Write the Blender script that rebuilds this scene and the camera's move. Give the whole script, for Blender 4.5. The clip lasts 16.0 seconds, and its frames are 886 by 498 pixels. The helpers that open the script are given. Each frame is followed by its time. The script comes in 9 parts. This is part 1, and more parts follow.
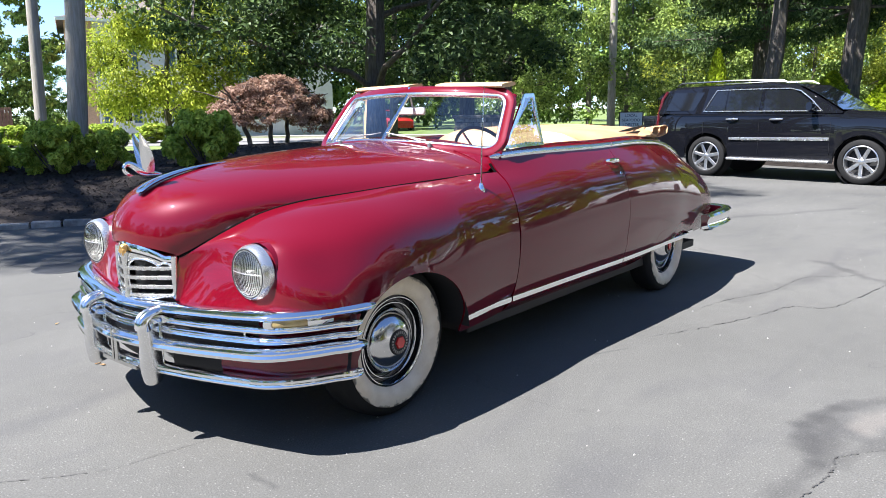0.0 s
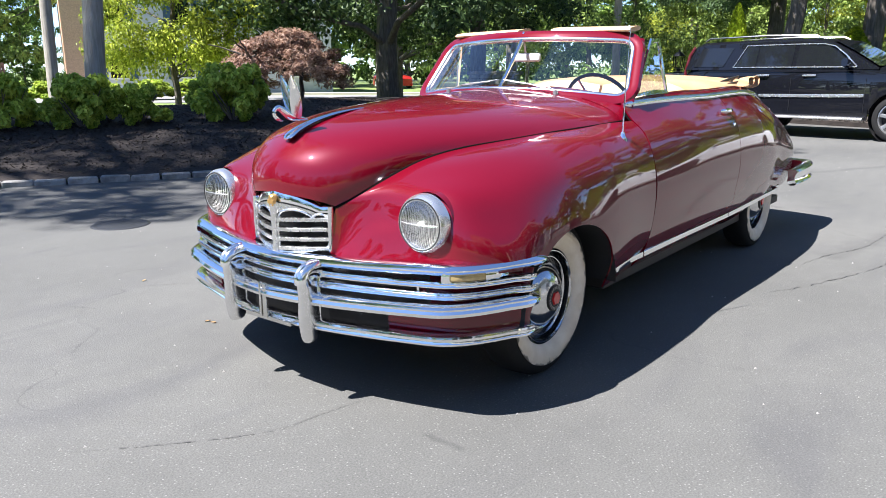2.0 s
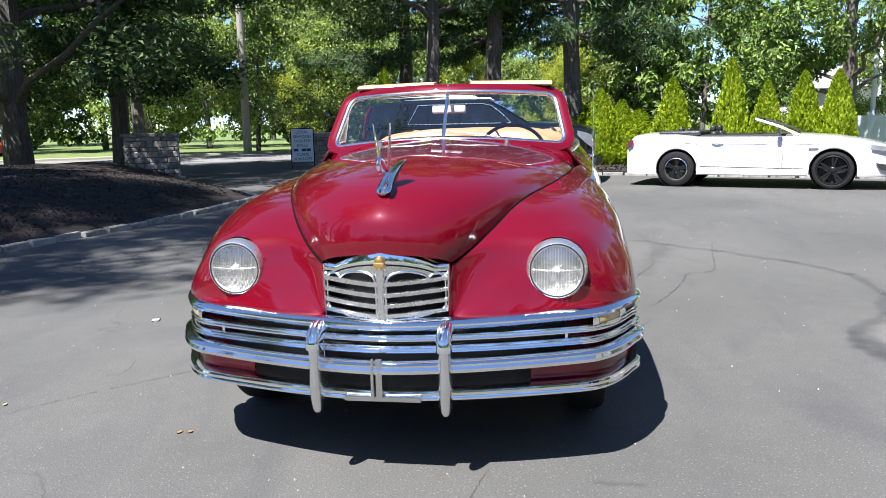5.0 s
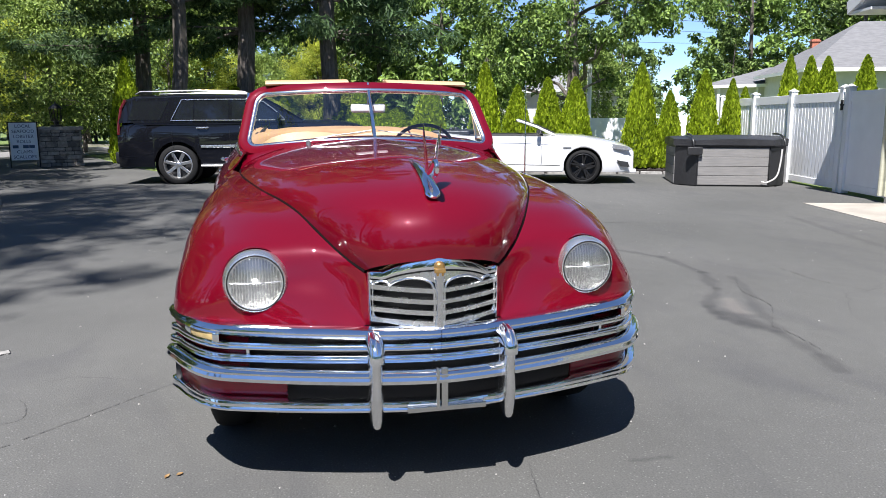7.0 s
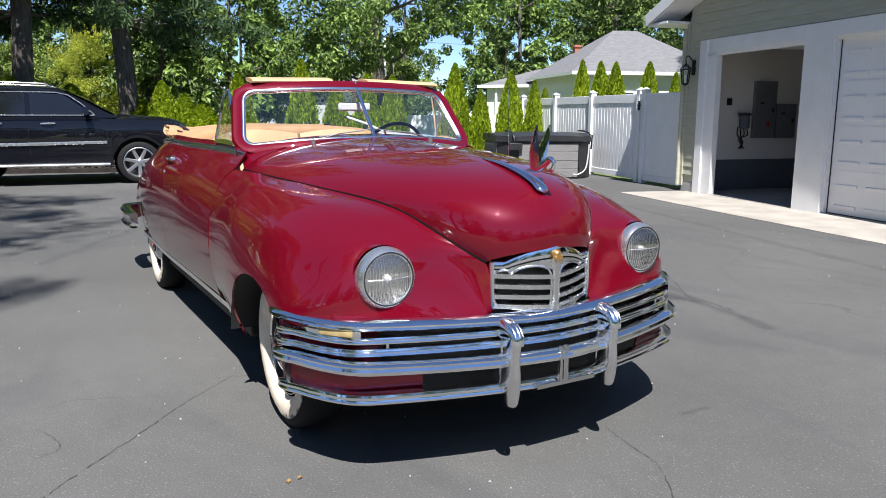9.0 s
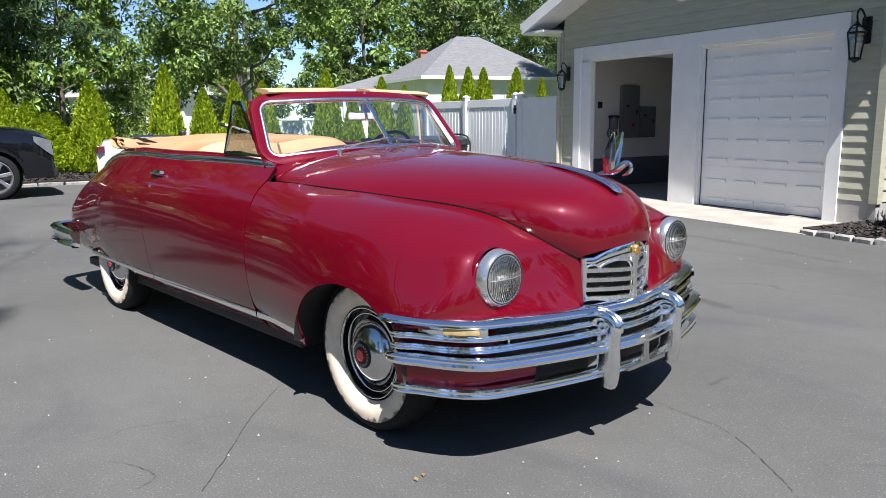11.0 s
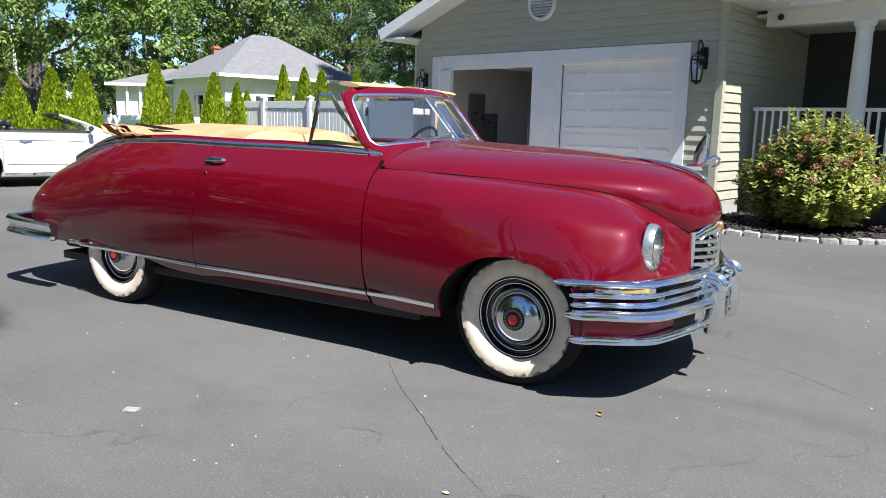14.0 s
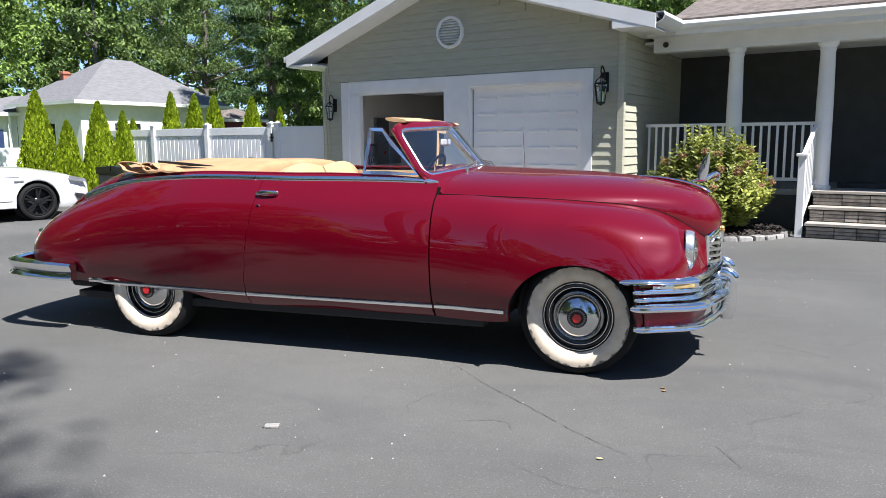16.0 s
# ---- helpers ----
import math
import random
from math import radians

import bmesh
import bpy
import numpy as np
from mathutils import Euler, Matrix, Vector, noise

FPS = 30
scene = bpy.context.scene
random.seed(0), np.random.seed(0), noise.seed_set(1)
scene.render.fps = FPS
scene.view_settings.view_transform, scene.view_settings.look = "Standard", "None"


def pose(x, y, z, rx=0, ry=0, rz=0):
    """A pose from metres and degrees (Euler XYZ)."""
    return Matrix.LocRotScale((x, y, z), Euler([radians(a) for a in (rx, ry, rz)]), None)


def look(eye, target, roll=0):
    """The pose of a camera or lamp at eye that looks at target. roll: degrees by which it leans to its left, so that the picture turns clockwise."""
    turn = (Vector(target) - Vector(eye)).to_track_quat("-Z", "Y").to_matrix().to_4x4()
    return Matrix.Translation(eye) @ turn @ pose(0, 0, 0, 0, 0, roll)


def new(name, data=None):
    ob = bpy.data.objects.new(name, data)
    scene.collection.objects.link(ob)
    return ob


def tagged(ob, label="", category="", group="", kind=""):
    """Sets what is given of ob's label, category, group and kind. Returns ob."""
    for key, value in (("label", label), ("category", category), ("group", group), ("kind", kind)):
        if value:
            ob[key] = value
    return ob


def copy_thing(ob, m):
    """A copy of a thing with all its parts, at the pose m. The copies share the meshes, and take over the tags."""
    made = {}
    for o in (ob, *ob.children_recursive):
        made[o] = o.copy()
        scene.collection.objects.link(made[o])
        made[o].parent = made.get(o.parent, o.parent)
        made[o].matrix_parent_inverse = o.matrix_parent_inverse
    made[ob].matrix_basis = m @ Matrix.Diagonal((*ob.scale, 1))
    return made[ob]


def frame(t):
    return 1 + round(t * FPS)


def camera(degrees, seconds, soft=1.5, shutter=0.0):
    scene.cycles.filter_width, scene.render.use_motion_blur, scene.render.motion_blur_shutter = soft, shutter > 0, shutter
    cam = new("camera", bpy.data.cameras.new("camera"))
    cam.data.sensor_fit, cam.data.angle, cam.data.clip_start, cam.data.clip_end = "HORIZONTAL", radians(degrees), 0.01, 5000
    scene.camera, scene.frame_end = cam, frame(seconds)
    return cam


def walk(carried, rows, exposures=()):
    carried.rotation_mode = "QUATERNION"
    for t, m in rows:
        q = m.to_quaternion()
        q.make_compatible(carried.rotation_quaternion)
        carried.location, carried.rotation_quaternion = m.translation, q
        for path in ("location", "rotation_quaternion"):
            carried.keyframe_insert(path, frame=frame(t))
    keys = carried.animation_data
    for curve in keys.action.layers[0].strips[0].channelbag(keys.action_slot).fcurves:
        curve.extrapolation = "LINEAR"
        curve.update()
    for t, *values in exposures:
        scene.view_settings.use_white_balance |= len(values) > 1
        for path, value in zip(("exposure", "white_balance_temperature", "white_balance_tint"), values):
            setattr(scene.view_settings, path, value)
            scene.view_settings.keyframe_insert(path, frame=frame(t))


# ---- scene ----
cam = camera(61.4, 16.0, soft=0.75)
PATH = [
    (0, (3.922, 3.056, 1.382), (2.396, 1.816, 1.017), -0.6),
    (0.5, (3.863, 3.1, 1.366), (2.347, 1.856, 0.974), -0.6),
    (1, (3.954, 2.979, 1.356), (2.442, 1.736, 0.948), -0.3),
    (1.5, (4.139, 2.718, 1.338), (2.645, 1.475, 0.867), -0.5),
    (2, (4.255, 2.384, 1.318), (2.728, 1.181, 0.849), -0.4),
    (2.5, (4.412, 2.087, 1.324), (2.798, 1.006, 0.849), -1.2),
    (3, (4.607, 1.809, 1.324), (2.873, 0.936, 0.84), -2.4),
    (3.2, (4.669, 1.706, 1.319), (2.919, 0.864, 0.842), -2.4),
    (5.3, (4.891, 0.437, 1.288), (2.926, 0.257, 0.961), -0.9),
    (5.5, (4.896, 0.325, 1.29), (2.926, 0.219, 0.956), -0.6),
    (6, (4.936, 0.02, 1.311), (2.968, 0.133, 0.973), -0.1),
    (6.5, (4.894, -0.239, 1.304), (2.941, 0.019, 0.958), -0.3),
    (7, (4.81, -0.543, 1.32), (2.888, -0.111, 0.975), -0.3),
    (7.3, (4.75, -0.711, 1.322), (2.853, -0.181, 0.98), -0.5),
    (7.5, (4.749, -0.862, 1.32), (2.88, -0.242, 0.972), 0.1),
    (8, (4.675, -1.168, 1.321), (2.865, -0.394, 0.97), 0.4),
    (8.5, (4.574, -1.478, 1.341), (2.803, -0.618, 0.989), 0.2),
    (9, (4.536, -1.776, 1.339), (2.833, -0.788, 0.983), 0.1),
    (9.5, (4.498, -2.047, 1.355), (2.871, -0.941, 0.994), 0.4),
    (10, (4.372, -2.268, 1.341), (2.806, -1.078, 0.978), 0.3),
    (10.2, (4.306, -2.366, 1.353), (2.766, -1.141, 0.996), 0.4),
    (12.3, (3.687, -3.237, 1.375), (2.39, -1.759, 1.009), -2.0),
    (12.5, (3.613, -3.344, 1.369), (2.35, -1.837, 1.003), -1.5),
    (13, (3.426, -3.635, 1.367), (2.268, -2.045, 1.006), -0.3),
    (13.5, (3.213, -3.901, 1.308), (2.13, -2.256, 0.961), 0.7),
    (14, (3.008, -4.19, 1.314), (2.035, -2.475, 0.981), 1.5),
    (14.5, (2.864, -4.48, 1.345), (2.04, -2.684, 1.032), 1.6),
    (15, (2.647, -4.717, 1.328), (1.887, -2.891, 1.03), 1.2),
    (15.5, (2.378, -4.931, 1.353), (1.647, -3.092, 1.064), 0.2),
    (16, (2.141, -5.156, 1.373), (1.514, -3.278, 1.092), -0.3),
]
LIGHT = [(t, ev, 6250, 12.5) for t, ev in ((0.0, 1.80), (3.0, 1.76), (5.5, 1.38), (6.5, 1.36), (7.0, 1.07), (7.5, 1.02), (8.5, 0.95), (10.0, 0.95), (12.5, 1.20), (16.0, 1.19))]
walk(cam, [(t, look(eye, target, roll)) for t, eye, target, roll in PATH], LIGHT)

# sky and sun
SUN = Vector((0.56, -0.285, 1.0)).normalized()
world = bpy.data.worlds.new("sky")
scene.world = world
world.use_nodes = True
wn = world.node_tree.nodes
sky = wn.new("ShaderNodeTexSky")
sky.sky_type = "NISHITA"
sky.sun_disc = False
sky.altitude = 2500
sky.sun_elevation = math.asin(SUN.z)
sky.sun_rotation = math.atan2(SUN.x, SUN.y)
sky.air_density, sky.dust_density, sky.ozone_density = 0.75, 0.05, 3.0
wn["Background"].inputs["Strength"].default_value = 0.095
world.node_tree.links.new(sky.outputs["Color"], wn["Background"].inputs["Color"])
sun_data = bpy.data.lights.new("sun", "SUN")
sun_data.energy, sun_data.angle, sun_data.color = 5.0, radians(0.53), (1.0, 0.965, 0.92)
sun = new("sun", sun_data)
sun.matrix_world = look(SUN * 40, (0, 0, 0))


# ---- materials ----
def mat(name, col, rough=0.5, metal=0.0, var=0.12, scale=6.0, bump=0.0, bscale=80.0, coat=0.0, coat_rough=0.03,
        col2=None, rvar=0.08, spec=0.5, stretch=(1, 1, 1), rand=0.0, trans=0.0, island=0.0, sheen=0.0):
    """A surface with colour variation at two scales, varying roughness and fine relief."""
    m = bpy.data.materials.new(name)
    m.use_nodes = True
    nt = m.node_tree
    n, l = nt.nodes, nt.links
    b = n["Principled BSDF"]
    b.inputs["Metallic"].default_value = metal
    b.inputs["Coat Weight"].default_value = coat
    b.inputs["Coat Roughness"].default_value = coat_rough
    b.inputs["Specular IOR Level"].default_value = spec
    b.inputs["Sheen Weight"].default_value = sheen
    tc = n.new("ShaderNodeTexCoord")
    mp = n.new("ShaderNodeMapping")
    mp.inputs["Scale"].default_value = stretch
    l.new(tc.outputs["Object"], mp.inputs["Vector"])
    big = n.new("ShaderNodeTexNoise")
    big.inputs["Scale"].default_value, big.inputs["Detail"].default_value = scale, 5.0
    fine = n.new("ShaderNodeTexNoise")
    fine.inputs["Scale"].default_value, fine.inputs["Detail"].default_value = bscale, 4.0
    for t in (big, fine):
        l.new(mp.outputs["Vector"], t.inputs["Vector"])
    mix = n.new("ShaderNodeMix")
    mix.data_type = "RGBA"
    c2 = col2 or tuple(min(1.0, c * (1 + var)) for c in col)
    c1 = tuple(c * (1 - var) for c in col)
    mix.inputs["A"].default_value, mix.inputs["B"].default_value = (*c1, 1), (*c2, 1)
    ad = n.new("ShaderNodeMath")
    ad.operation = "MULTIPLY_ADD"
    ad.inputs[1].default_value = 0.35
    l.new(fine.outputs["Fac"], ad.inputs[0])
    sub = n.new("ShaderNodeMapRange")
    sub.inputs["From Min"].default_value, sub.inputs["From Max"].default_value = 0.35, 0.65
    sub.inputs["To Min"].default_value, sub.inputs["To Max"].default_value = 0.0, 0.65
    l.new(big.outputs["Fac"], sub.inputs["Value"])
    l.new(sub.outputs["Result"], ad.inputs[2])
    fac = ad.outputs["Value"]
    if rand or island:
        inf = n.new("ShaderNodeObjectInfo" if rand else "ShaderNodeNewGeometry")
        r = n.new("ShaderNodeMath")
        r.operation = "MULTIPLY_ADD"
        r.inputs[1].default_value = 2 * (rand or island)
        l.new(inf.outputs["Random" if rand else "Random Per Island"], r.inputs[0])
        off = n.new("ShaderNodeMath")
        off.operation = "SUBTRACT"
        off.inputs[1].default_value = rand or island
        l.new(fac, r.inputs[2])
        l.new(r.outputs["Value"], off.inputs[0])
        fac = off.outputs["Value"]
    l.new(fac, mix.inputs["Factor"])
    l.new(mix.outputs["Result"], b.inputs["Base Color"])
    rr = n.new("ShaderNodeMapRange")
    rr.inputs["To Min"].default_value, rr.inputs["To Max"].default_value = max(0.0, rough - rvar), min(1.0, rough + rvar)
    l.new(big.outputs["Fac"], rr.inputs["Value"])
    l.new(rr.outputs["Result"], b.inputs["Roughness"])
    if bump:
        bp = n.new("ShaderNodeBump")
        bp.inputs["Strength"].default_value = min(1.0, bump)
        bp.inputs["Distance"].default_value = 0.5 / bscale
        l.new(fine.outputs["Fac"], bp.inputs["Height"])
        l.new(bp.outputs["Normal"], b.inputs["Normal"])
    if trans:
        tr = n.new("ShaderNodeBsdfTranslucent")
        l.new(mix.outputs["Result"], tr.inputs["Color"])
        ms = n.new("ShaderNodeMixShader")
        ms.inputs["Fac"].default_value = trans
        l.new(b.outputs["BSDF"], ms.inputs[1])
        l.new(tr.outputs["BSDF"], ms.inputs[2])
        l.new(ms.outputs["Shader"], n["Material Output"].inputs["Surface"])
    return m


def glass(name, tint=(0.9, 0.95, 0.93), gloss=0.0, weight=0.12, mirror=2.3):
    """A thin clear pane: mostly see-through, with a mirror share that grows at grazing angles."""
    m = bpy.data.materials.new(name)
    m.use_nodes = True
    n, l = m.node_tree.nodes, m.node_tree.links
    n.remove(n["Principled BSDF"])
    t = n.new("ShaderNodeBsdfTransparent")
    t.inputs["Color"].default_value = (*tint, 1)
    g = n.new("ShaderNodeBsdfGlossy")
    g.inputs["Roughness"].default_value = gloss
    f = n.new("ShaderNodeFresnel")
    f.inputs["IOR"].default_value = 1.5
    k = n.new("ShaderNodeMath")
    k.operation = "MULTIPLY_ADD"
    k.inputs[1].default_value, k.inputs[2].default_value = mirror, weight * 0.3
    k.use_clamp = True
    l.new(f.outputs["Fac"], k.inputs[0])
    x = n.new("ShaderNodeMixShader")
    l.new(k.outputs["Value"], x.inputs["Fac"])
    l.new(t.outputs["BSDF"], x.inputs[1])
    l.new(g.outputs["BSDF"], x.inputs[2])
    l.new(x.outputs["Shader"], n["Material Output"].inputs["Surface"])
    return m


M = dict(
    paint=mat("maroon_paint", (0.112, 0.0009, 0.0076), 0.36, 0.0, 0.05, 1.5, 0.0, coat=1.0, coat_rough=0.012, rvar=0.03, spec=0.07),
    chrome=mat("chrome", (0.93, 0.94, 0.95), 0.06, 1.0, 0.04, 8, 0.03, 40, rvar=0.04),
    hubcap_steel=mat("hubcap_steel", (0.58, 0.59, 0.60), 0.13, 1.0, 0.06, 9, 0.03, 40, rvar=0.05),
    panel_steel=mat("dull_steel", (0.28, 0.28, 0.28), 0.4, 0.8, 0.08, 9),
    steel=mat("brushed_steel", (0.62, 0.62, 0.60), 0.2, 1.0, 0.08, 9, rvar=0.06),
    seam_black=mat("seam_black", (0.006, 0.005, 0.005), 0.9, 0, 0.1, spec=0.05),
    dark_gap=mat("black_metal", (0.012, 0.012, 0.013), 0.6, 0, 0.2),
    rubber=mat("tyre_rubber", (0.010, 0.010, 0.010), 0.8, 0, 0.3, 20, 0.2, 90, spec=0.3),
    whitewall=mat("cream_whitewall", (0.72, 0.60, 0.45), 0.6, 0, 0.08, 14, 0.05, col2=(0.82, 0.72, 0.58)),
    rim_black=mat("rim_enamel", (0.02, 0.022, 0.025), 0.15, 0.2, 0.1, coat=0.6),
    red_enamel=mat("red_enamel", (0.55, 0.02, 0.02), 0.25, 0, 0.05, coat=0.6),
    gold=mat("gold_emblem", (0.75, 0.45, 0.16), 0.3, 0.9, 0.15, 60),
    reflector=mat("lamp_reflector", (0.88, 0.88, 0.86), 0.36, 1.0, 0.1, 40, 0.5, 45),
    guard_satin=mat("worn_satin_chrome", (0.82, 0.82, 0.82), 0.20, 1.0, 0.05, 12, 0.04, 40),
    bright_trim=mat("bright_trim", (0.90, 0.90, 0.90), 0.20, 1.0, 0.04, 12, 0.03, 40, rvar=0.05),
    grille_silver=mat("grille_silver", (0.80, 0.80, 0.79), 0.26, 1.0, 0.08, 20, 0.1, 60),
    mirror_back=mat("pale_mirror_back", (0.78, 0.79, 0.80), 0.4, 0.1, 0.05),
    lamp_ring=mat("satin_ring", (0.74, 0.74, 0.73), 0.26, 0.9, 0.05, 9),
    amber=mat("parking_lens", (0.46, 0.34, 0.15), 0.15, 0.2, 0.25, 30, 0.4, 90, coat=0.8),
    tan=mat("tan_canvas", (0.40, 0.225, 0.105), 0.85, 0, 0.10, 5, 0.25, 160, col2=(0.48, 0.285, 0.145)),
    tan_leather=mat("tan_leather", (0.55, 0.36, 0.19), 0.5, 0, 0.1, 6, 0.15, 60),
    carpet=mat("dark_carpet", (0.06, 0.03, 0.03), 0.95, 0, 0.2, 30, 0.3, 200),
    glass=glass("clear_glass"),
    side_glass=glass("clear_side_glass", (0.95, 0.98, 0.97), 0.0, 0.05, 0.7),
    lamp_glass=glass("lamp_glass", (0.97, 0.97, 0.97), 0.02, 0.3, 1.7),
    tinted=mat("dark_tinted_glass", (0.008, 0.009, 0.011), 0.02, 0, 0.05, coat=0.6, spec=0.6),
    black_plastic=mat("black_plastic", (0.02, 0.02, 0.021), 0.45, 0, 0.2, 20, 0.1),
)

M["paint"].node_tree.nodes["Principled BSDF"].inputs["Coat IOR"].default_value = 1.56
M["paint"].node_tree.nodes["Principled BSDF"].inputs["Specular Tint"].default_value = (1.0, 0.42, 0.55, 1)


# ---- mesh helpers ----
def finish(bm, name, material, sharp=38, smooth=True):
    bmesh.ops.remove_doubles(bm, verts=bm.verts, dist=1e-5)
    bmesh.ops.recalc_face_normals(bm, faces=bm.faces)
    flat = bm.faces.layers.int.get("flat")
    for f in bm.faces:
        f.smooth = smooth and not (flat and f[flat])
    lim = radians(sharp)
    for e in bm.edges:
        if len(e.link_faces) == 1 or (len(e.link_faces) == 2 and e.calc_face_angle(0) > lim):
            e.smooth = False
    me = bpy.data.meshes.new(name)
    bm.to_mesh(me)
    bm.free()
    for k in (material if isinstance(material, (list, tuple)) else [material]):
        me.materials.append(M[k] if isinstance(k, str) else k)
    return me


def part(name, bm, material, parent=None, label="", solid=0.0, bevel=0.0, sharp=38, smooth=True, m=None):
    """One bmesh as ONE mesh object under a thing or a part."""
    ob = new(name, finish(bm, name, material, sharp, smooth))
    if parent is not None:
        ob.parent = parent
    if m is not None:
        ob.matrix_basis = m
    if label:
        ob["label"] = label
    if solid:
        s = ob.modifiers.new("thickness", "SOLIDIFY")
        s.thickness, s.offset = solid, 0.0
    if bevel:
        b = ob.modifiers.new("bevel", "BEVEL")
        b.width, b.segments, b.limit_method = bevel, 2, "ANGLE"
    return ob


def thing(name, label, category, m=None, group="", kind=""):
    ob = new(name)
    if m is not None:
        ob.matrix_basis = m
    return tagged(ob, label, category, group, kind)


def cat(points, n):
    """n + 1 points evenly in parameter along a smooth curve through the points given."""
    p = [Vector(q) for q in points]
    k = len(p) - 1
    out = []
    for i in range(n + 1):
        s = k * i / n
        j = min(int(s), k - 1)
        t = s - j
        a, b, c, d = p[max(j - 1, 0)], p[j], p[j + 1], p[min(j + 2, k)]
        if j == 0:
            a = b * 2 - c
        if j + 2 > k:
            d = c * 2 - b
        out.append(0.5 * ((2 * b) + (c - a) * t + (2 * a - 5 * b + 4 * c - d) * t * t + (3 * b - a - 3 * c + d) * t ** 3))
    return out


def patch(bm, stations, nu, nv):
    """A smooth surface through rows of control points."""
    cols = [cat([s[k] for s in stations], nu) for k in range(len(stations[0]))]
    return skin(bm, [cat([c[i] for c in cols], nv) for i in range(nu + 1)])


def skin(bm, rows, wrap=False):
    vs = [[bm.verts.new(p) for p in r] for r in rows]
    for a, b in zip(vs, vs[1:]):
        m = len(a)
        for j in range(m if wrap else m - 1):
            k = (j + 1) % m
            try:
                bm.faces.new((a[j], a[k], b[k], b[j]))
            except ValueError:
                pass
    return vs


def flip_y(rows):
    return [[Vector((p[0], -p[1], p[2])) for p in r] for r in rows]


def sweep(bm, path, prof, up=(0, 0, 1), close=True, caps=True, scale=None):
    """A bar: the profile (side, up) carried along the path."""
    path = [Vector(p) for p in path]
    rows = []
    for i, p in enumerate(path):
        d = (path[min(i + 1, len(path) - 1)] - path[max(i - 1, 0)]).normalized()
        side = d.cross(Vector(up)).normalized()
        u = side.cross(d).normalized()
        k = scale[i] if scale else 1.0
        rows.append([p + side * (a * k) + u * (b * k) for a, b in prof])
    vs = skin(bm, rows, wrap=close)
    if caps and close:
        for r in (vs[0], vs[-1]):
            try:
                bm.faces.new(r)
            except ValueError:
                pass
    return vs


def oval(a, b, n=12, p=2.0):
    out = []
    for i in range(n):
        t = 2 * math.pi * i / n
        c, s = math.cos(t), math.sin(t)
        out.append((a * math.copysign(abs(c) ** (2 / p), c), b * math.copysign(abs(s) ** (2 / p), s)))
    return out


def tube(bm, path, r, n=8, scale=None):
    d = Vector(path[-1]) - Vector(path[0])
    up = (0, 0, 1) if abs(d.normalized().z) < 0.9 else (1, 0, 0)
    return sweep(bm, path, oval(r, r, n), up, scale=scale)


def lathe(bm, prof, axis="Y", n=40, centre=(0, 0, 0)):
    """Turn (radius, along) points about an axis."""
    c = Vector(centre)
    rows = []
    for r, h in prof:
        row = []
        for i in range(n):
            t = 2 * math.pi * i / n
            a, b = r * math.cos(t), r * math.sin(t)
            row.append(c + Vector({"Y": (a, h, b), "Z": (a, b, h), "X": (h, a, b)}[axis]))
        rows.append(row)
    vs = skin(bm, rows, wrap=True)
    return vs


def box(bm, x0, x1, y0, y1, z0, z1, bev=0.0, seg=2):
    flat = bm.faces.layers.int.get("flat") or bm.faces.layers.int.new("flat")
    old = set(bm.faces)
    r = bmesh.ops.create_cube(bm, size=1)
    for v in r["verts"]:
        v.co = Vector(((x0 + x1) / 2 + v.co.x * (x1 - x0), (y0 + y1) / 2 + v.co.y * (y1 - y0), (z0 + z1) / 2 + v.co.z * (z1 - z0)))
    if bev:
        bmesh.ops.bevel(bm, geom=list({e for v in r["verts"] for e in v.link_edges}), offset=bev, segments=seg, affect="EDGES", profile=0.5)
        # broad sides stay flat, only the rounded edges are shaded smooth
        for f in bm.faces:
            if f not in old:
                f.normal_update()
                f[flat] = int(max(abs(q) for q in f.normal) > 0.9999)


def prism(bm, outline, h0, h1):
    """A flat outline (x, y) raised from h0 to h1."""
    a = [bm.verts.new((x, y, h0)) for x, y in outline]
    b = [bm.verts.new((x, y, h1)) for x, y in outline]
    bm.faces.new(a[::-1])
    bm.faces.new(b)
    for i in range(len(a)):
        j = (i + 1) % len(a)
        bm.faces.new((a[i], a[j], b[j], b[i]))


def B():
    return bmesh.new()


def boxpart(name, parent, material, dims, bev=0.004, label="", m=None):
    bm = B()
    box(bm, *dims, bev)
    return part(name, bm, material, parent, label, m=m)


def shared(name, mesh, parent, m, label=""):
    ob = new(name, mesh)
    ob.parent = parent
    ob.matrix_basis = m
    if label:
        ob["label"] = label
    return ob


# ---- the maroon convertible ----
car = thing("convertible_car", "glossy maroon vintage convertible car with chrome bumpers and folded tan top", "car")


def pair(name, rows, material="paint", solid=0.008, label="", sharp=38, parent=None):
    """The same skin on the car's left and right."""
    out = []
    for r in (rows, flip_y(rows)):
        bm = B()
        skin(bm, r)
        out.append(part(name, bm, material, parent or car, label, solid=solid, sharp=sharp))
    return out


def patch_rows(stations, nu, nv):
    cols = [cat([s[k] for s in stations], nu) for k in range(len(stations[0]))]
    return [cat([c[i] for c in cols], nv) for i in range(nu + 1)]


def st(x, *yz):
    return [(x, y, z) for y, z in yz]


WB, WR = 1.53, 0.352      # axle place and wheel height


def arch(x):
    k = 1 - ((x - WB + 0.008) / 0.395) ** 2
    return 0.345 + 0.335 * math.sqrt(max(k, 0))


DOOR_EDGE = [(0.700, 1.128), (0.750, 1.063), (0.845, 0.970), (0.915, 0.775), (0.935, 0.56), (0.921, 0.38), (0.87, 0.29)]


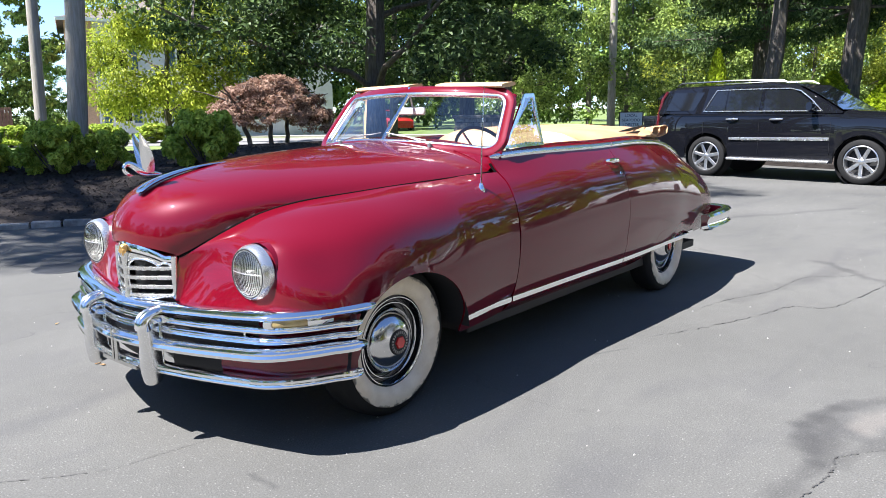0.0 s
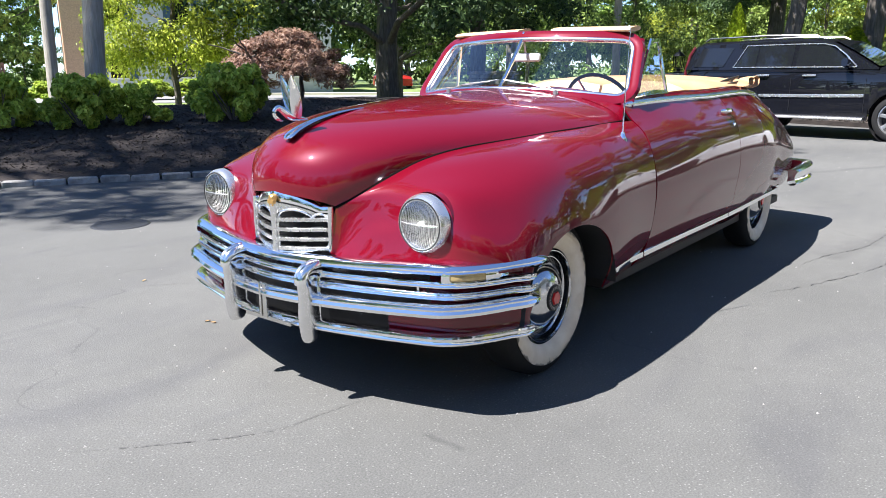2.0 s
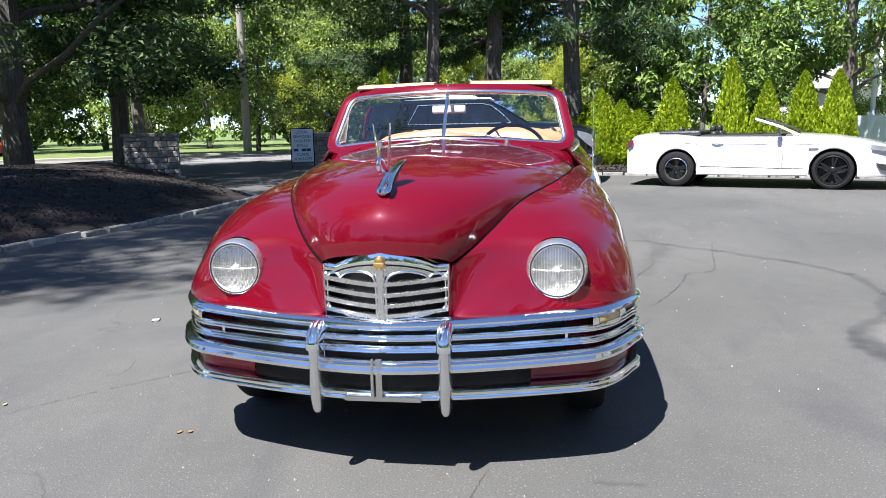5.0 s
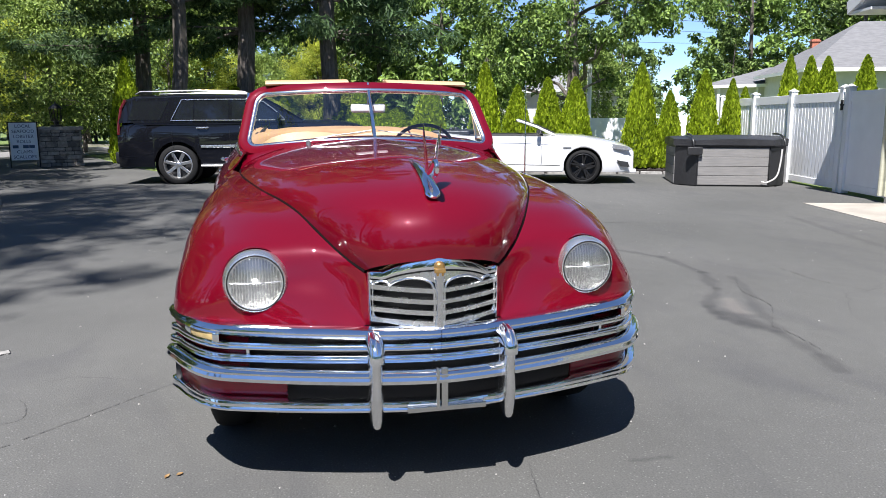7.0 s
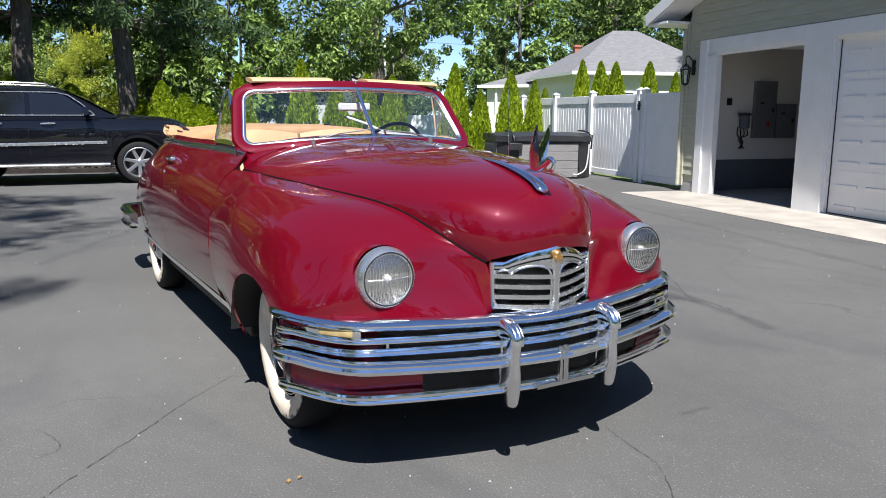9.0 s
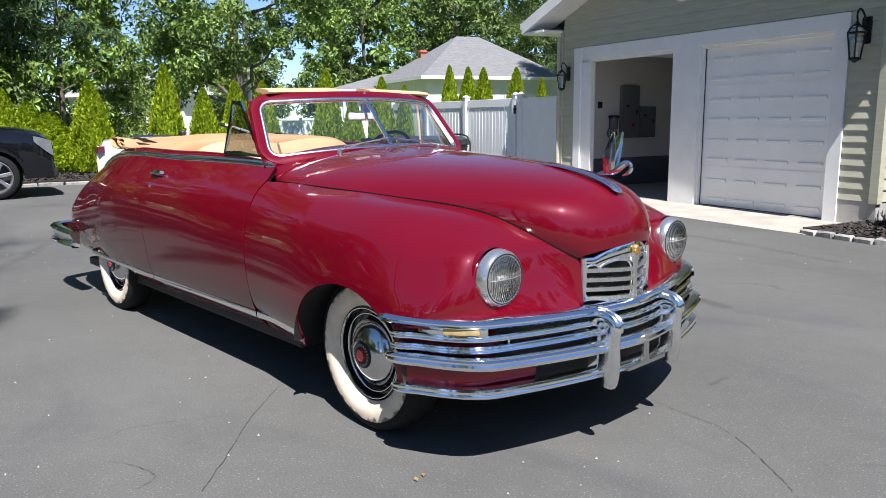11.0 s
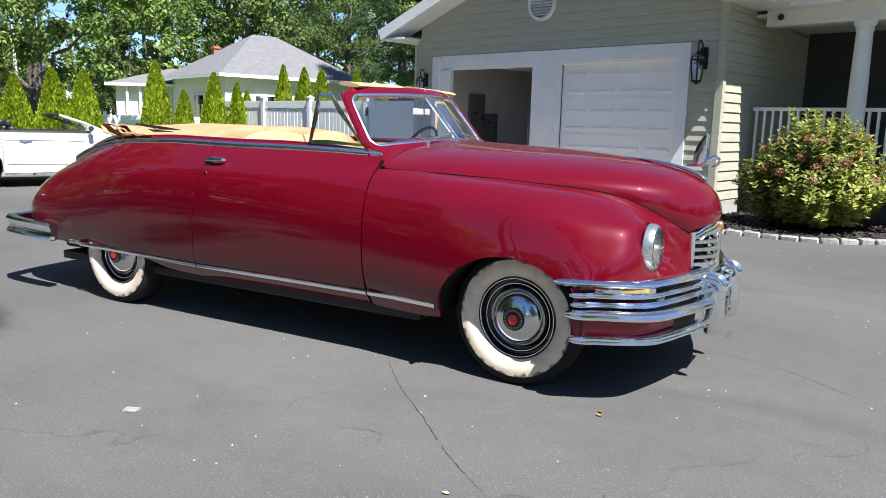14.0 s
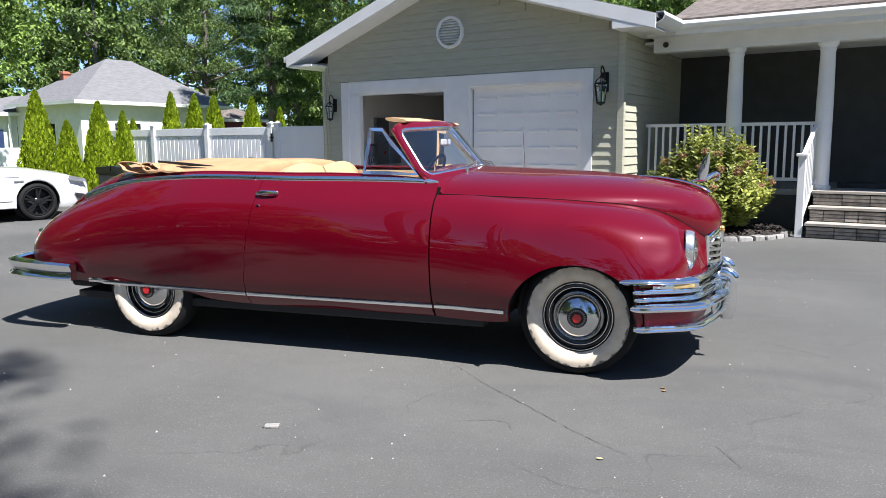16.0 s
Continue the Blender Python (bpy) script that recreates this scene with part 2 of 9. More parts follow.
def tuck(row):
    """The body turns in below its widest line."""
    out = []
    for x, y, z in row:
        deep = 0.024 + 0.054 * min(1.0, max(0.0, (1.15 - x) / 0.50))
        out.append((x, y - deep * min(1.0, max(0.0, (0.86 - z) / 0.57)) ** 1.35, z))
    return out


def edge_y(z):
    """Half width of the door's front edge at a height."""
    c = cat([(0, y, w) for y, w in DOOR_EDGE], 60)
    for p, q in zip(c, c[1:]):
        if p.z >= z >= q.z:
            return p.y + (q.y - p.y) * (p.z - z) / (p.z - q.z)
    return c[-1].y


# front fender, from the door's edge round the nose to the grille
side_st = [
    st(0.30, (0.789, 1.060), (0.838, 0.998), (0.898, 0.87), (0.936, 0.67), (0.930, 0.45), (0.87, 0.29)),
    st(0.6385, *[(edge_y(z), z) for z in (1.052, 0.99, 0.86, 0.66, 0.45, 0.29)]),
    st(0.88, (0.712, 1.047), (0.803, 1.002), (0.890, 0.876), (0.934, 0.67), (0.936, 0.45), (0.875, 0.29)),
    st(1.12, (0.683, 1.035), (0.802, 0.998), (0.898, 0.882), (0.943, 0.68), (0.947, 0.47), (0.90, 0.31)),
    st(1.32, (0.648, 1.028), (0.780, 0.993), (0.890, 0.888), (0.943, 0.70), (0.952, 0.53), (0.945, 0.38)),
    st(1.53, (0.595, 1.014), (0.746, 0.986), (0.876, 0.895), (0.938, 0.73), (0.952, 0.60), (0.953, 0.47)),
    st(1.72, (0.536, 0.998), (0.704, 0.972), (0.850, 0.884), (0.923, 0.745), (0.947, 0.64), (0.952, 0.54)),
    [(1.86, 0.483, 0.977), (1.86, 0.655, 0.952), (1.86, 0.812, 0.870), (1.86, 0.896, 0.75), (1.86, 0.930, 0.66), (1.86, 0.944, 0.585)],
    [(1.95, 0.445, 0.952), (1.95, 0.604, 0.934), (1.96, 0.770, 0.862), (1.96, 0.856, 0.745), (1.955, 0.906, 0.66), (1.945, 0.925, 0.58)],
    [(2.05, 0.395, 0.905), (2.05, 0.52, 0.895), (2.075, 0.686, 0.853), (2.075, 0.79, 0.75), (2.06, 0.848, 0.66), (2.035, 0.868, 0.575)],
    [(2.135, 0.34, 0.852), (2.115, 0.44, 0.852), (2.122, 0.57, 0.815), (2.13, 0.685, 0.74), (2.122, 0.755, 0.655), (2.105, 0.775, 0.575)],
    [(2.19, 0.285, 0.812), (2.155, 0.36, 0.80), (2.145, 0.46, 0.765), (2.15, 0.555, 0.715), (2.155, 0.62, 0.645), (2.16, 0.65, 0.575)],
    [(2.225, 0.245, 0.78), (2.185, 0.30, 0.76), (2.175, 0.37, 0.73), (2.185, 0.43, 0.69), (2.195, 0.475, 0.635), (2.205, 0.50, 0.575)],
    [(2.24, 0.238, 0.69), (2.215, 0.27, 0.675), (2.21, 0.305, 0.66), (2.215, 0.335, 0.64), (2.225, 0.36, 0.61), (2.235, 0.38, 0.575)],
    [(2.25, 0.236, 0.60), (2.24, 0.245, 0.597), (2.24, 0.255, 0.593), (2.245, 0.262, 0.588), (2.25, 0.27, 0.582), (2.255, 0.275, 0.575)],
]


def natural_spline(ts, ps, tq):
    """A natural cubic spline through points at uneven steps."""
    ts, ps = np.array(ts), np.array([list(p) for p in ps])
    n, h = len(ts), np.diff(ts)
    a = np.eye(n)
    r = np.zeros((n, 3))
    for i in range(1, n - 1):
        a[i, i - 1], a[i, i], a[i, i + 1] = h[i - 1], 2 * (h[i - 1] + h[i]), h[i]
        r[i] = 6 * ((ps[i + 1] - ps[i]) / h[i] - (ps[i] - ps[i - 1]) / h[i - 1])
    m = np.linalg.solve(a, r)
    out = []
    for t in tq:
        i = min(max(int(np.searchsorted(ts, t)) - 1, 0), n - 2)
        u, v = ts[i + 1] - t, t - ts[i]
        q = m[i] * u ** 3 / (6 * h[i]) + m[i + 1] * v ** 3 / (6 * h[i]) + (ps[i] / h[i] - m[i] * h[i] / 6) * u + (ps[i + 1] / h[i] - m[i + 1] * h[i] / 6) * v
        out.append(Vector(q.tolist()))
    return out


side_st = [tuck(r) if r[0][0] < 1.25 else r for r in side_st]
knots = [0.0]
for p, q in zip(side_st, side_st[1:]):
    knots.append(knots[-1] + (Vector(q[2]) - Vector(p[2])).length)
fine_t = [knots[1] + (knots[-1] - knots[1]) * i / 700 for i in range(701)]
fine = [natural_spline(knots, [s[k] for s in side_st], fine_t) for k in range(6)]
A0, A1 = WB - 0.008 - 0.395, WB - 0.008 + 0.395
want = [0.6385 + (A0 - 0.6385) * i / 12 for i in range(12)] + [A0 - 1e-4, A0 + 1e-4]
want += [A0 + (A1 - A0) * (1 - math.cos(math.pi * i / 40)) / 2 for i in range(1, 32)]
last_x = want[-1]
start = next(i for i, p in enumerate(fine[0]) if p.x > last_x)
picks = [min(np.interp(x, [p.x for p in fine[0][:start + 5]], range(start + 5)), 700.0) for x in want]
picks += [start + (700 - start) * (i + 1) / 46 for i in range(46)]


def fine_at(k, u):
    i = min(int(u), 699)
    return fine[k][i].lerp(fine[k][i + 1], u - i)


def trimmed(row, n=22):
    """A rib cut off at the wheel arch and shared out again."""
    d = cat(row, 80)
    keep = [d[0]]
    for p, q in zip(d, d[1:]):
        lim = arch(q.x) if A0 < q.x < A1 else 0.0
        if q.z < lim:
            keep.append(p.lerp(q, min(1.0, max(0.0, (p.z - lim) / max(p.z - q.z, 1e-6)))))
            break
        keep.append(q)
    acc = [0.0]
    for p, q in zip(keep, keep[1:]):
        acc.append(acc[-1] + (q - p).length)
    out = []
    for i in range(n + 1):
        s = acc[-1] * i / n
        j = min(max(int(np.searchsorted(acc, s)) - 1, 0), len(keep) - 2)
        out.append(keep[j].lerp(keep[j + 1], (s - acc[j]) / max(acc[j + 1] - acc[j], 1e-9)))
    return out


fender_rows = [trimmed([fine_at(k, u) for k in range(6)]) for u in picks]
cut_row = 13
for rows in (fender_rows, flip_y(fender_rows)):
    bm = B()
    skin(bm, rows[:cut_row])
    skin(bm, rows[cut_row:])
    part("front_fender", bm, "paint", car, "glossy maroon front fender", solid=0.008, sharp=60)

# dark wheel house liner
for s in (1, -1):
    bm = B()
    rows = []
    for i in range(17):
        a = math.pi * i / 16
        x, z = WB - 0.008 + 0.40 * math.cos(a), 0.345 + 0.34 * math.sin(a)
        rows.append([(x, s * 0.942, z), (x, s * 0.60, z)])
    skin(bm, rows)
    vs = [bm.verts.new((WB + 0.39 * math.cos(math.pi * i / 16), s * 0.60, 0.345 + 0.33 * math.sin(math.pi * i / 16))) for i in range(17)]
    bm.faces.new(vs)
    part("wheel_house", bm, "dark_gap", car)

# doors and rear quarters
door_st = [
    st(0.637, *DOOR_EDGE),
    st(0.30, (0.725, 1.132), (0.778, 1.05), (0.842, 0.938), (0.912, 0.752), (0.936, 0.56), (0.922, 0.38), (0.87, 0.29)),
    st(-0.05, (0.75, 1.132), (0.805, 1.045), (0.868, 0.925), (0.922, 0.745), (0.938, 0.56), (0.925, 0.38), (0.87, 0.29)),
    st(-0.40, (0.768, 1.128), (0.822, 1.04), (0.88, 0.92), (0.928, 0.74), (0.94, 0.56), (0.928, 0.38), (0.875, 0.29)),
    st(-0.68, (0.772, 1.122), (0.83, 1.035), (0.888, 0.915), (0.932, 0.74), (0.942, 0.56), (0.93, 0.38), (0.88, 0.29)),
    st(-1.0, (0.765, 1.113), (0.828, 1.028), (0.89, 0.91), (0.934, 0.74), (0.943, 0.56), (0.932, 0.39), (0.90, 0.31)),
    st(-1.2, (0.753, 1.103), (0.82, 1.02), (0.885, 0.905), (0.932, 0.74), (0.942, 0.56), (0.932, 0.42), (0.92, 0.358)),
    st(-1.5, (0.715, 1.078), (0.79, 1.0), (0.865, 0.89), (0.92, 0.735), (0.935, 0.56), (0.928, 0.43), (0.915, 0.365)),
    st(-1.8, (0.66, 1.045), (0.745, 0.985), (0.83, 0.885), (0.893, 0.735), (0.913, 0.56), (0.905, 0.44), (0.89, 0.37)),
    st(-2.1, (0.60, 1.0), (0.70, 0.945), (0.80, 0.855), (0.875, 0.715), (0.897, 0.56), (0.89, 0.44), (0.873, 0.375)),
    st(-2.4, (0.525, 0.925), (0.635, 0.885), (0.75, 0.81), (0.84, 0.69), (0.868, 0.55), (0.863, 0.445), (0.848, 0.38)),
    st(-2.6, (0.45, 0.835), (0.56, 0.81), (0.68, 0.75), (0.775, 0.655), (0.81, 0.54), (0.808, 0.45), (0.795, 0.39)),
    st(-2.73, (0.36, 0.73), (0.46, 0.715), (0.575, 0.675), (0.665, 0.605), (0.70, 0.52), (0.70, 0.455), (0.69, 0.40)),
    st(-2.80, (0.15, 0.60), (0.20, 0.59), (0.27, 0.57), (0.34, 0.54), (0.38, 0.49), (0.39, 0.46), (0.38, 0.42)),
]


def fuller(row):
    """Rounds out the shoulder under the belt, less and less towards the tail."""
    k = min(1.0, max(0.0, (row[0][0] + 2.3) / 0.9)) if row[0][0] < 0.6 else 0.0
    add = ((0, 0), (0.018, 0.008), (0.032, 0.014), (0.014, 0.014), (0.002, 0), (0, 0), (0, 0))
    return [(x, y + k * a, z + k * b) for (x, y, z), (a, b) in zip(row, add)]


RISE = ((0.64, 0.006), (0.30, 0.013), (-0.40, 0.020), (-0.68, 0.030), (-1.0, 0.042), (-1.2, 0.046), (-1.5, 0.054), (-1.8, 0.050), (-2.1, 0.022), (-2.4, 0.0))


def belt_rise(x):
    """How far the belt line stands over the body's first guess at x."""
    return float(np.interp(-x, [-a for a, b in RISE], [b for a, b in RISE]))


def belted(row):
    """Lifts the belt and adds the lip that rolls in above the moulding."""
    up = belt_rise(row[0][0])
    out = [(x, y, z + up * max(0.0, 1 - k * 0.34)) for k, (x, y, z) in enumerate(row)]
    x, y, z = out[0]
    k = min(1.0, max(0.15, (0.64 - x) / 0.5)) * min(1.0, max(0.2, (x + 2.75) / 0.7))
    return [(x, y - 0.034 * k, z + 0.030 * k)] + out


door_st = [belted(tuck(fuller(r))) for r in door_st]
rear_rows = patch_rows(door_st, 420, 22)


def cut_at(col, off):
    """Where the slanting rear edge of the door crosses one lengthwise line."""
    for i, p in enumerate(col):
        if p.x < -0.575 - 0.12 * min(1.0, max(0.0, (1.05 - p.z) / 0.6)) + off:
            return float(i)


def part_rows(lo, hi, n):
    cols = []
    for j in range(23):
        col = [r[j] for r in rear_rows]
        u0, u1 = lo(col), hi(col)
        line = []
        for i in range(n + 1):
            u = u0 + (u1 - u0) * i / n
            k = min(int(u), len(col) - 2)
            line.append(col[k].lerp(col[k + 1], u - k))
        cols.append(line)
    return [[c[i] for c in cols] for i in range(n + 1)]


door_rows = part_rows(lambda c: 0.8, lambda c: cut_at(c, 0.0) - 0.25, 42)
quarter_rows = part_rows(lambda c: cut_at(c, 0.0) + 0.25, lambda c: float(len(c) - 1), 64)
doors = pair("door", door_rows, label="maroon door with chrome handle", sharp=60)
pair("rear_fender", quarter_rows, label="maroon rear quarter panel", sharp=60)
# dark backing behind the panel gaps
for s in (1, -1):
    for row in (door_rows[0][5:], door_rows[-1][3:]):
        bm = B()
        r = [Vector((p.x, s * (p.y - 0.010), p.z)) for p in row]
        skin(bm, [[p + Vector((-0.02, 0, 0)) for p in r], [p + Vector((0.02, 0, 0)) for p in r]])
        part("seam_backing", bm, "seam_black", car)

# rear deck between the quarters
deck_rows = []
ctr = cat([(-1.42, 0, 1.20), (-1.72, 0, 1.222), (-1.98, 0, 1.218), (-2.28, 0, 1.110), (-2.54, 0, 0.925), (-2.72, 0, 0.745), (-2.81, 0, 0.58)], 30)
edge = cat([(p[0], p[1] + 0.003, p[2] + 0.001) for p in (r[0] for r in door_st) if p[0] < -1.3], 30)
for c, e in zip(ctr, edge):
    row = []
    for j in range(-12, 13):
        a = j / 12 * math.pi / 2
        dr = 1 - math.cos(a)
        row.append(Vector((c.x + (e.x - c.x) * dr, e.y * math.sin(a), c.z + (e.z - c.z) * dr)))
    deck_rows.append(row)
bm = B()
skin(bm, deck_rows)
part("trunk_deck", bm, "paint", car, solid=0.008)

# hood: ribs from the centre line to the seams
NH = 60
c_line = cat([(0.66, 0, 1.215), (0.95, 0, 1.203), (1.3, 0, 1.188), (1.62, 0, 1.168), (1.88, 0, 1.139), (2.08, 0, 1.100), (2.21, 0, 1.052), (2.292, 0, 0.984), (2.327, 0, 0.91), (2.328, 0, 0.845)], NH)
s_line = cat([(0.645, 0.716, 1.056), (0.95, 0.70, 1.048), (1.3, 0.645, 1.034), (1.55, 0.585, 1.018), (1.75, 0.520, 1.002), (1.90, 0.463, 0.974), (2.02, 0.408, 0.928), (2.12, 0.345, 0.868), (2.18, 0.29, 0.822), (2.222, 0.243, 0.792)], NH)


def hood_rib(c, s, n=14):
    row = []
    for j in range(-n, n + 1):
        a = abs(j) / n * 1.34
        dr = (1 - math.cos(a)) / (1 - math.cos(1.34))
        row.append(Vector((c.x + (s.x - c.x) * dr, math.copysign(s.y * math.sin(a) / math.sin(1.34), j), c.z + (s.z - c.z) * dr - 0.010 * (1 - math.exp(-abs(j) / n * 7)) * (1 - abs(j) / n))))
    return row


bm = B()
skin(bm, [hood_rib(c, s) for c, s in zip(c_line, s_line)])
part("hood", bm, "paint", car, "long maroon bonnet", solid=0.008)
# dark seam under the hood's edge
for s in (1, -1):
    bm = B()
    sweep(bm, [(p.x, s * (p.y + 0.001), p.z - 0.0055) for p in s_line], oval(0.0085, 0.0085, 8))
    part("hood_gap", bm, "seam_black", car)

# cowl from the hood's end to the windscreen's foot, and its sides
cowl = []
for k in range(9):
    f = k / 8
    x = 0.66 - 0.12 * f
    row = []
    for j in range(-14, 15):
        a = abs(j) / 14 * 1.34
        dr = (1 - math.cos(a)) / (1 - math.cos(1.34))
        ys = 0.716 - 0.012 * f
        row.append(Vector((x - 0.02 * dr * f, math.copysign(ys * math.sin(a) / math.sin(1.34), j), 1.215 + 0.008 * f + (1.056 + 0.075 * f - 1.215 - 0.008 * f) * dr)))
    cowl.append(row)
bm = B()
skin(bm, cowl)
part("cowl", bm, "paint", car, solid=0.008)

# windscreen: painted frame, chrome bead, two panes and a centre bar
def screen(y, f):
    """A place on the windscreen: y across, f from foot (0) to head (1)."""
    a = abs(y)
    x0 = 0.80 - 0.30 * (a / 0.66) ** 2 * 0.62 - 0.08
    x1 = 0.475 - 0.160 * (a / 0.66) ** 2
    z0 = 1.205 - 0.045 * (a / 0.66) ** 2
    z1 = 1.482 - 0.022 * (a / 0.66) ** 2
    k = math.copysign(a * (1.055 - 0.105 * f), y)
    return Vector((x0 + (x1 - x0) * f, k, z0 + (z1 - z0) * f))


def screen_loop(y0, y1, f0, f1, r=0.05, n=6):
    pts = []
    ry, rf = r, r / 0.31
    for cy, cf, a0 in ((y1 - ry, f0 + rf, -90), (y1 - ry, f1 - rf, 0), (y0 + ry, f1 - rf, 90), (y0 + ry, f0 + rf, 180)):
        for i in range(n + 1):
            a = radians(a0 + 90 * i / n)
            pts.append((cy + ry * math.cos(a), cf + rf * math.sin(a)))
    dense = []
    for i, (y, f) in enumerate(pts):
        y2, f2 = pts[(i + 1) % len(pts)]
        k = max(1, int(math.hypot(y2 - y, (f2 - f) * 0.31) / 0.05))
        dense += [(y + (y2 - y) * j / k, f + (f2 - f) * j / k) for j in range(k)]
    return [screen(y, f) for y, f in dense]


def ring(bm, loop, prof):
    """A closed bar along a loop of points."""
    n = len(loop)
    c = sum(loop, Vector()) / n
    rows = []
    for i, p in enumerate(loop):
        d = (loop[(i + 1) % n] - loop[i - 1]).normalized()
        out = (p - c)
        nrm = Vector((0.75, 0, 0.55)).normalized()
        side = d.cross(nrm).normalized()
        if side.dot(out) < 0:
            side = -side
        rows.append([p + side * a + nrm * b for a, b in prof])
    rows.append(rows[0])
    skin(bm, rows, wrap=True)


bm = B()
ring(bm, screen_loop(-0.655, 0.655, 0.0, 1.0, 0.06), [(-0.004, -0.012), (-0.002, 0.012), (0.02, 0.018), (0.048, 0.008), (0.055, -0.012), (0.03, -0.022)])
part("windscreen_frame", bm, "paint", car, "maroon windscreen frame")
bm = B()
ring(bm, screen_loop(-0.648, 0.648, 0.014, 0.986, 0.055), oval(0.014, 0.015, 10))
part("windscreen_bead", bm, "bright_trim", car, "chrome windscreen surround")
for s in (1, -1):
    bm = B()
    rows = [[screen(s * (0.012 + 0.64 * i / 14), 0.01 + 0.98 * j / 6) for j in range(7)] for i in range(15)]
    skin(bm, rows)
    g = part("windscreen_pane", bm, "glass", car, "clear windscreen glass")
    g.visible_shadow = False
bm = B()
sweep(bm, [screen(0, f / 6) for f in range(7)], oval(0.011, 0.014, 10), up=(1, 0, 0))
part("windscreen_divider", bm, "chrome", car, "chrome centre bar")
bm = B()
tube(bm, [screen(0, 1.0) + Vector((0, 0, 0.0)), screen(0, 1.0) + Vector((-0.01, 0, 0.04))], 0.007, 8)
part("top_catch", bm, "chrome", car)
# A pillars run down to the doors
for s in (1, -1):
    bm = B()
    sweep(bm, cat([(0.300, s * 0.640, 1.462), (0.395, s * 0.664, 1.335), (0.485, s * 0.688, 1.215), (0.555, s * 0.700, 1.120)], 12), oval(0.019, 0.026, 12), up=(0, s, 0), scale=[0.9 + 0.02 * i for i in range(13)])
    part("pillar", bm, "paint", car)
# dashboard and header inside
bm = B()
skin(bm, [[Vector((0.60, y, 1.16 - 0.05 * (y / 0.66) ** 2)), Vector((0.42, y * 0.98, 1.13 - 0.04 * (y / 0.66) ** 2)), Vector((0.38, y * 0.98, 1.08)), Vector((0.40, y * 0.98, 0.92))] for y in [-0.66 + 1.32 * i / 16 for i in range(17)]])
part("dashboard", bm, "paint", car, solid=0.01)
# sun visors stand up over the header
for y0, y1 in ((-0.57, -0.10), (0.12, 0.60)):
    bm = B()
    path = [(0.30 - 0.02 * abs(y), y, 1.536 - 0.02 * abs(y)) for y in [y0 + (y1 - y0) * i / 8 for i in range(9)]]
    sweep(bm, path, oval(0.075, 0.013, 12, 3), up=(0.12, 0, 1))
    part("sun_visor", bm, "tan_leather", car, "tan sun visor")

# vent windows beside the windscreen
for s in (1, -1):
    tri = [Vector(p) for p in ((0.500, s * 0.706, 1.172), (0.235, s * 0.664, 1.472), (0.150, s * 0.672, 1.474), (0.122, s * 0.728, 1.178))]
    loop = []
    for i in range(4):
        a, b = tri[i], tri[(i + 1) % 4]
        loop += [a + (b - a) * k / 6 for k in range(6)]
    bm = B()
    c = sum(loop, Vector()) / len(loop)
    rows = []
    for p in loop:
        o = (c - p).normalized()
        rows.append([p, p + Vector((0, s * 0.012, 0)), p + o * 0.024 + Vector((0, s * 0.012, 0)), p + o * 0.024])
    rows.append(rows[0])
    skin(bm, rows, wrap=True)
    vw = part("vent_window", bm, "chrome", car, "chrome framed vent window")
    bm = B()
    bm.faces.new([bm.verts.new(p + Vector((0, s * 0.006, 0))) for p in tri])
    g = part("vent_glass", bm, "side_glass", vw)
    g.visible_shadow = False

# chrome belt moulding, sill trim and handles
def on_side(x, v):
    """A place on the right body side at x, v from belt (0) to sill (1)."""
    rows = rear_rows if x < 0.637 else fender_rows
    r = min(rows, key=lambda q: abs(q[3].x - x))
    k = v * (len(r) - 1)
    j = min(int(k), len(r) - 2)
    return r[j] + (r[j + 1] - r[j]) * (k - j)


def side_z(x, z):
    rows = rear_rows if x < 0.64 else fender_rows
    a = min(rows, key=lambda q: abs(q[11].x - x))
    for p, q in zip(a, a[1:]):
        if p.z >= z >= q.z:
            t = (p.z - z) / max(p.z - q.z, 1e-6)
            return Vector((x, p.y + (q.y - p.y) * t, z))
    return Vector((x, a[-1].y, z))


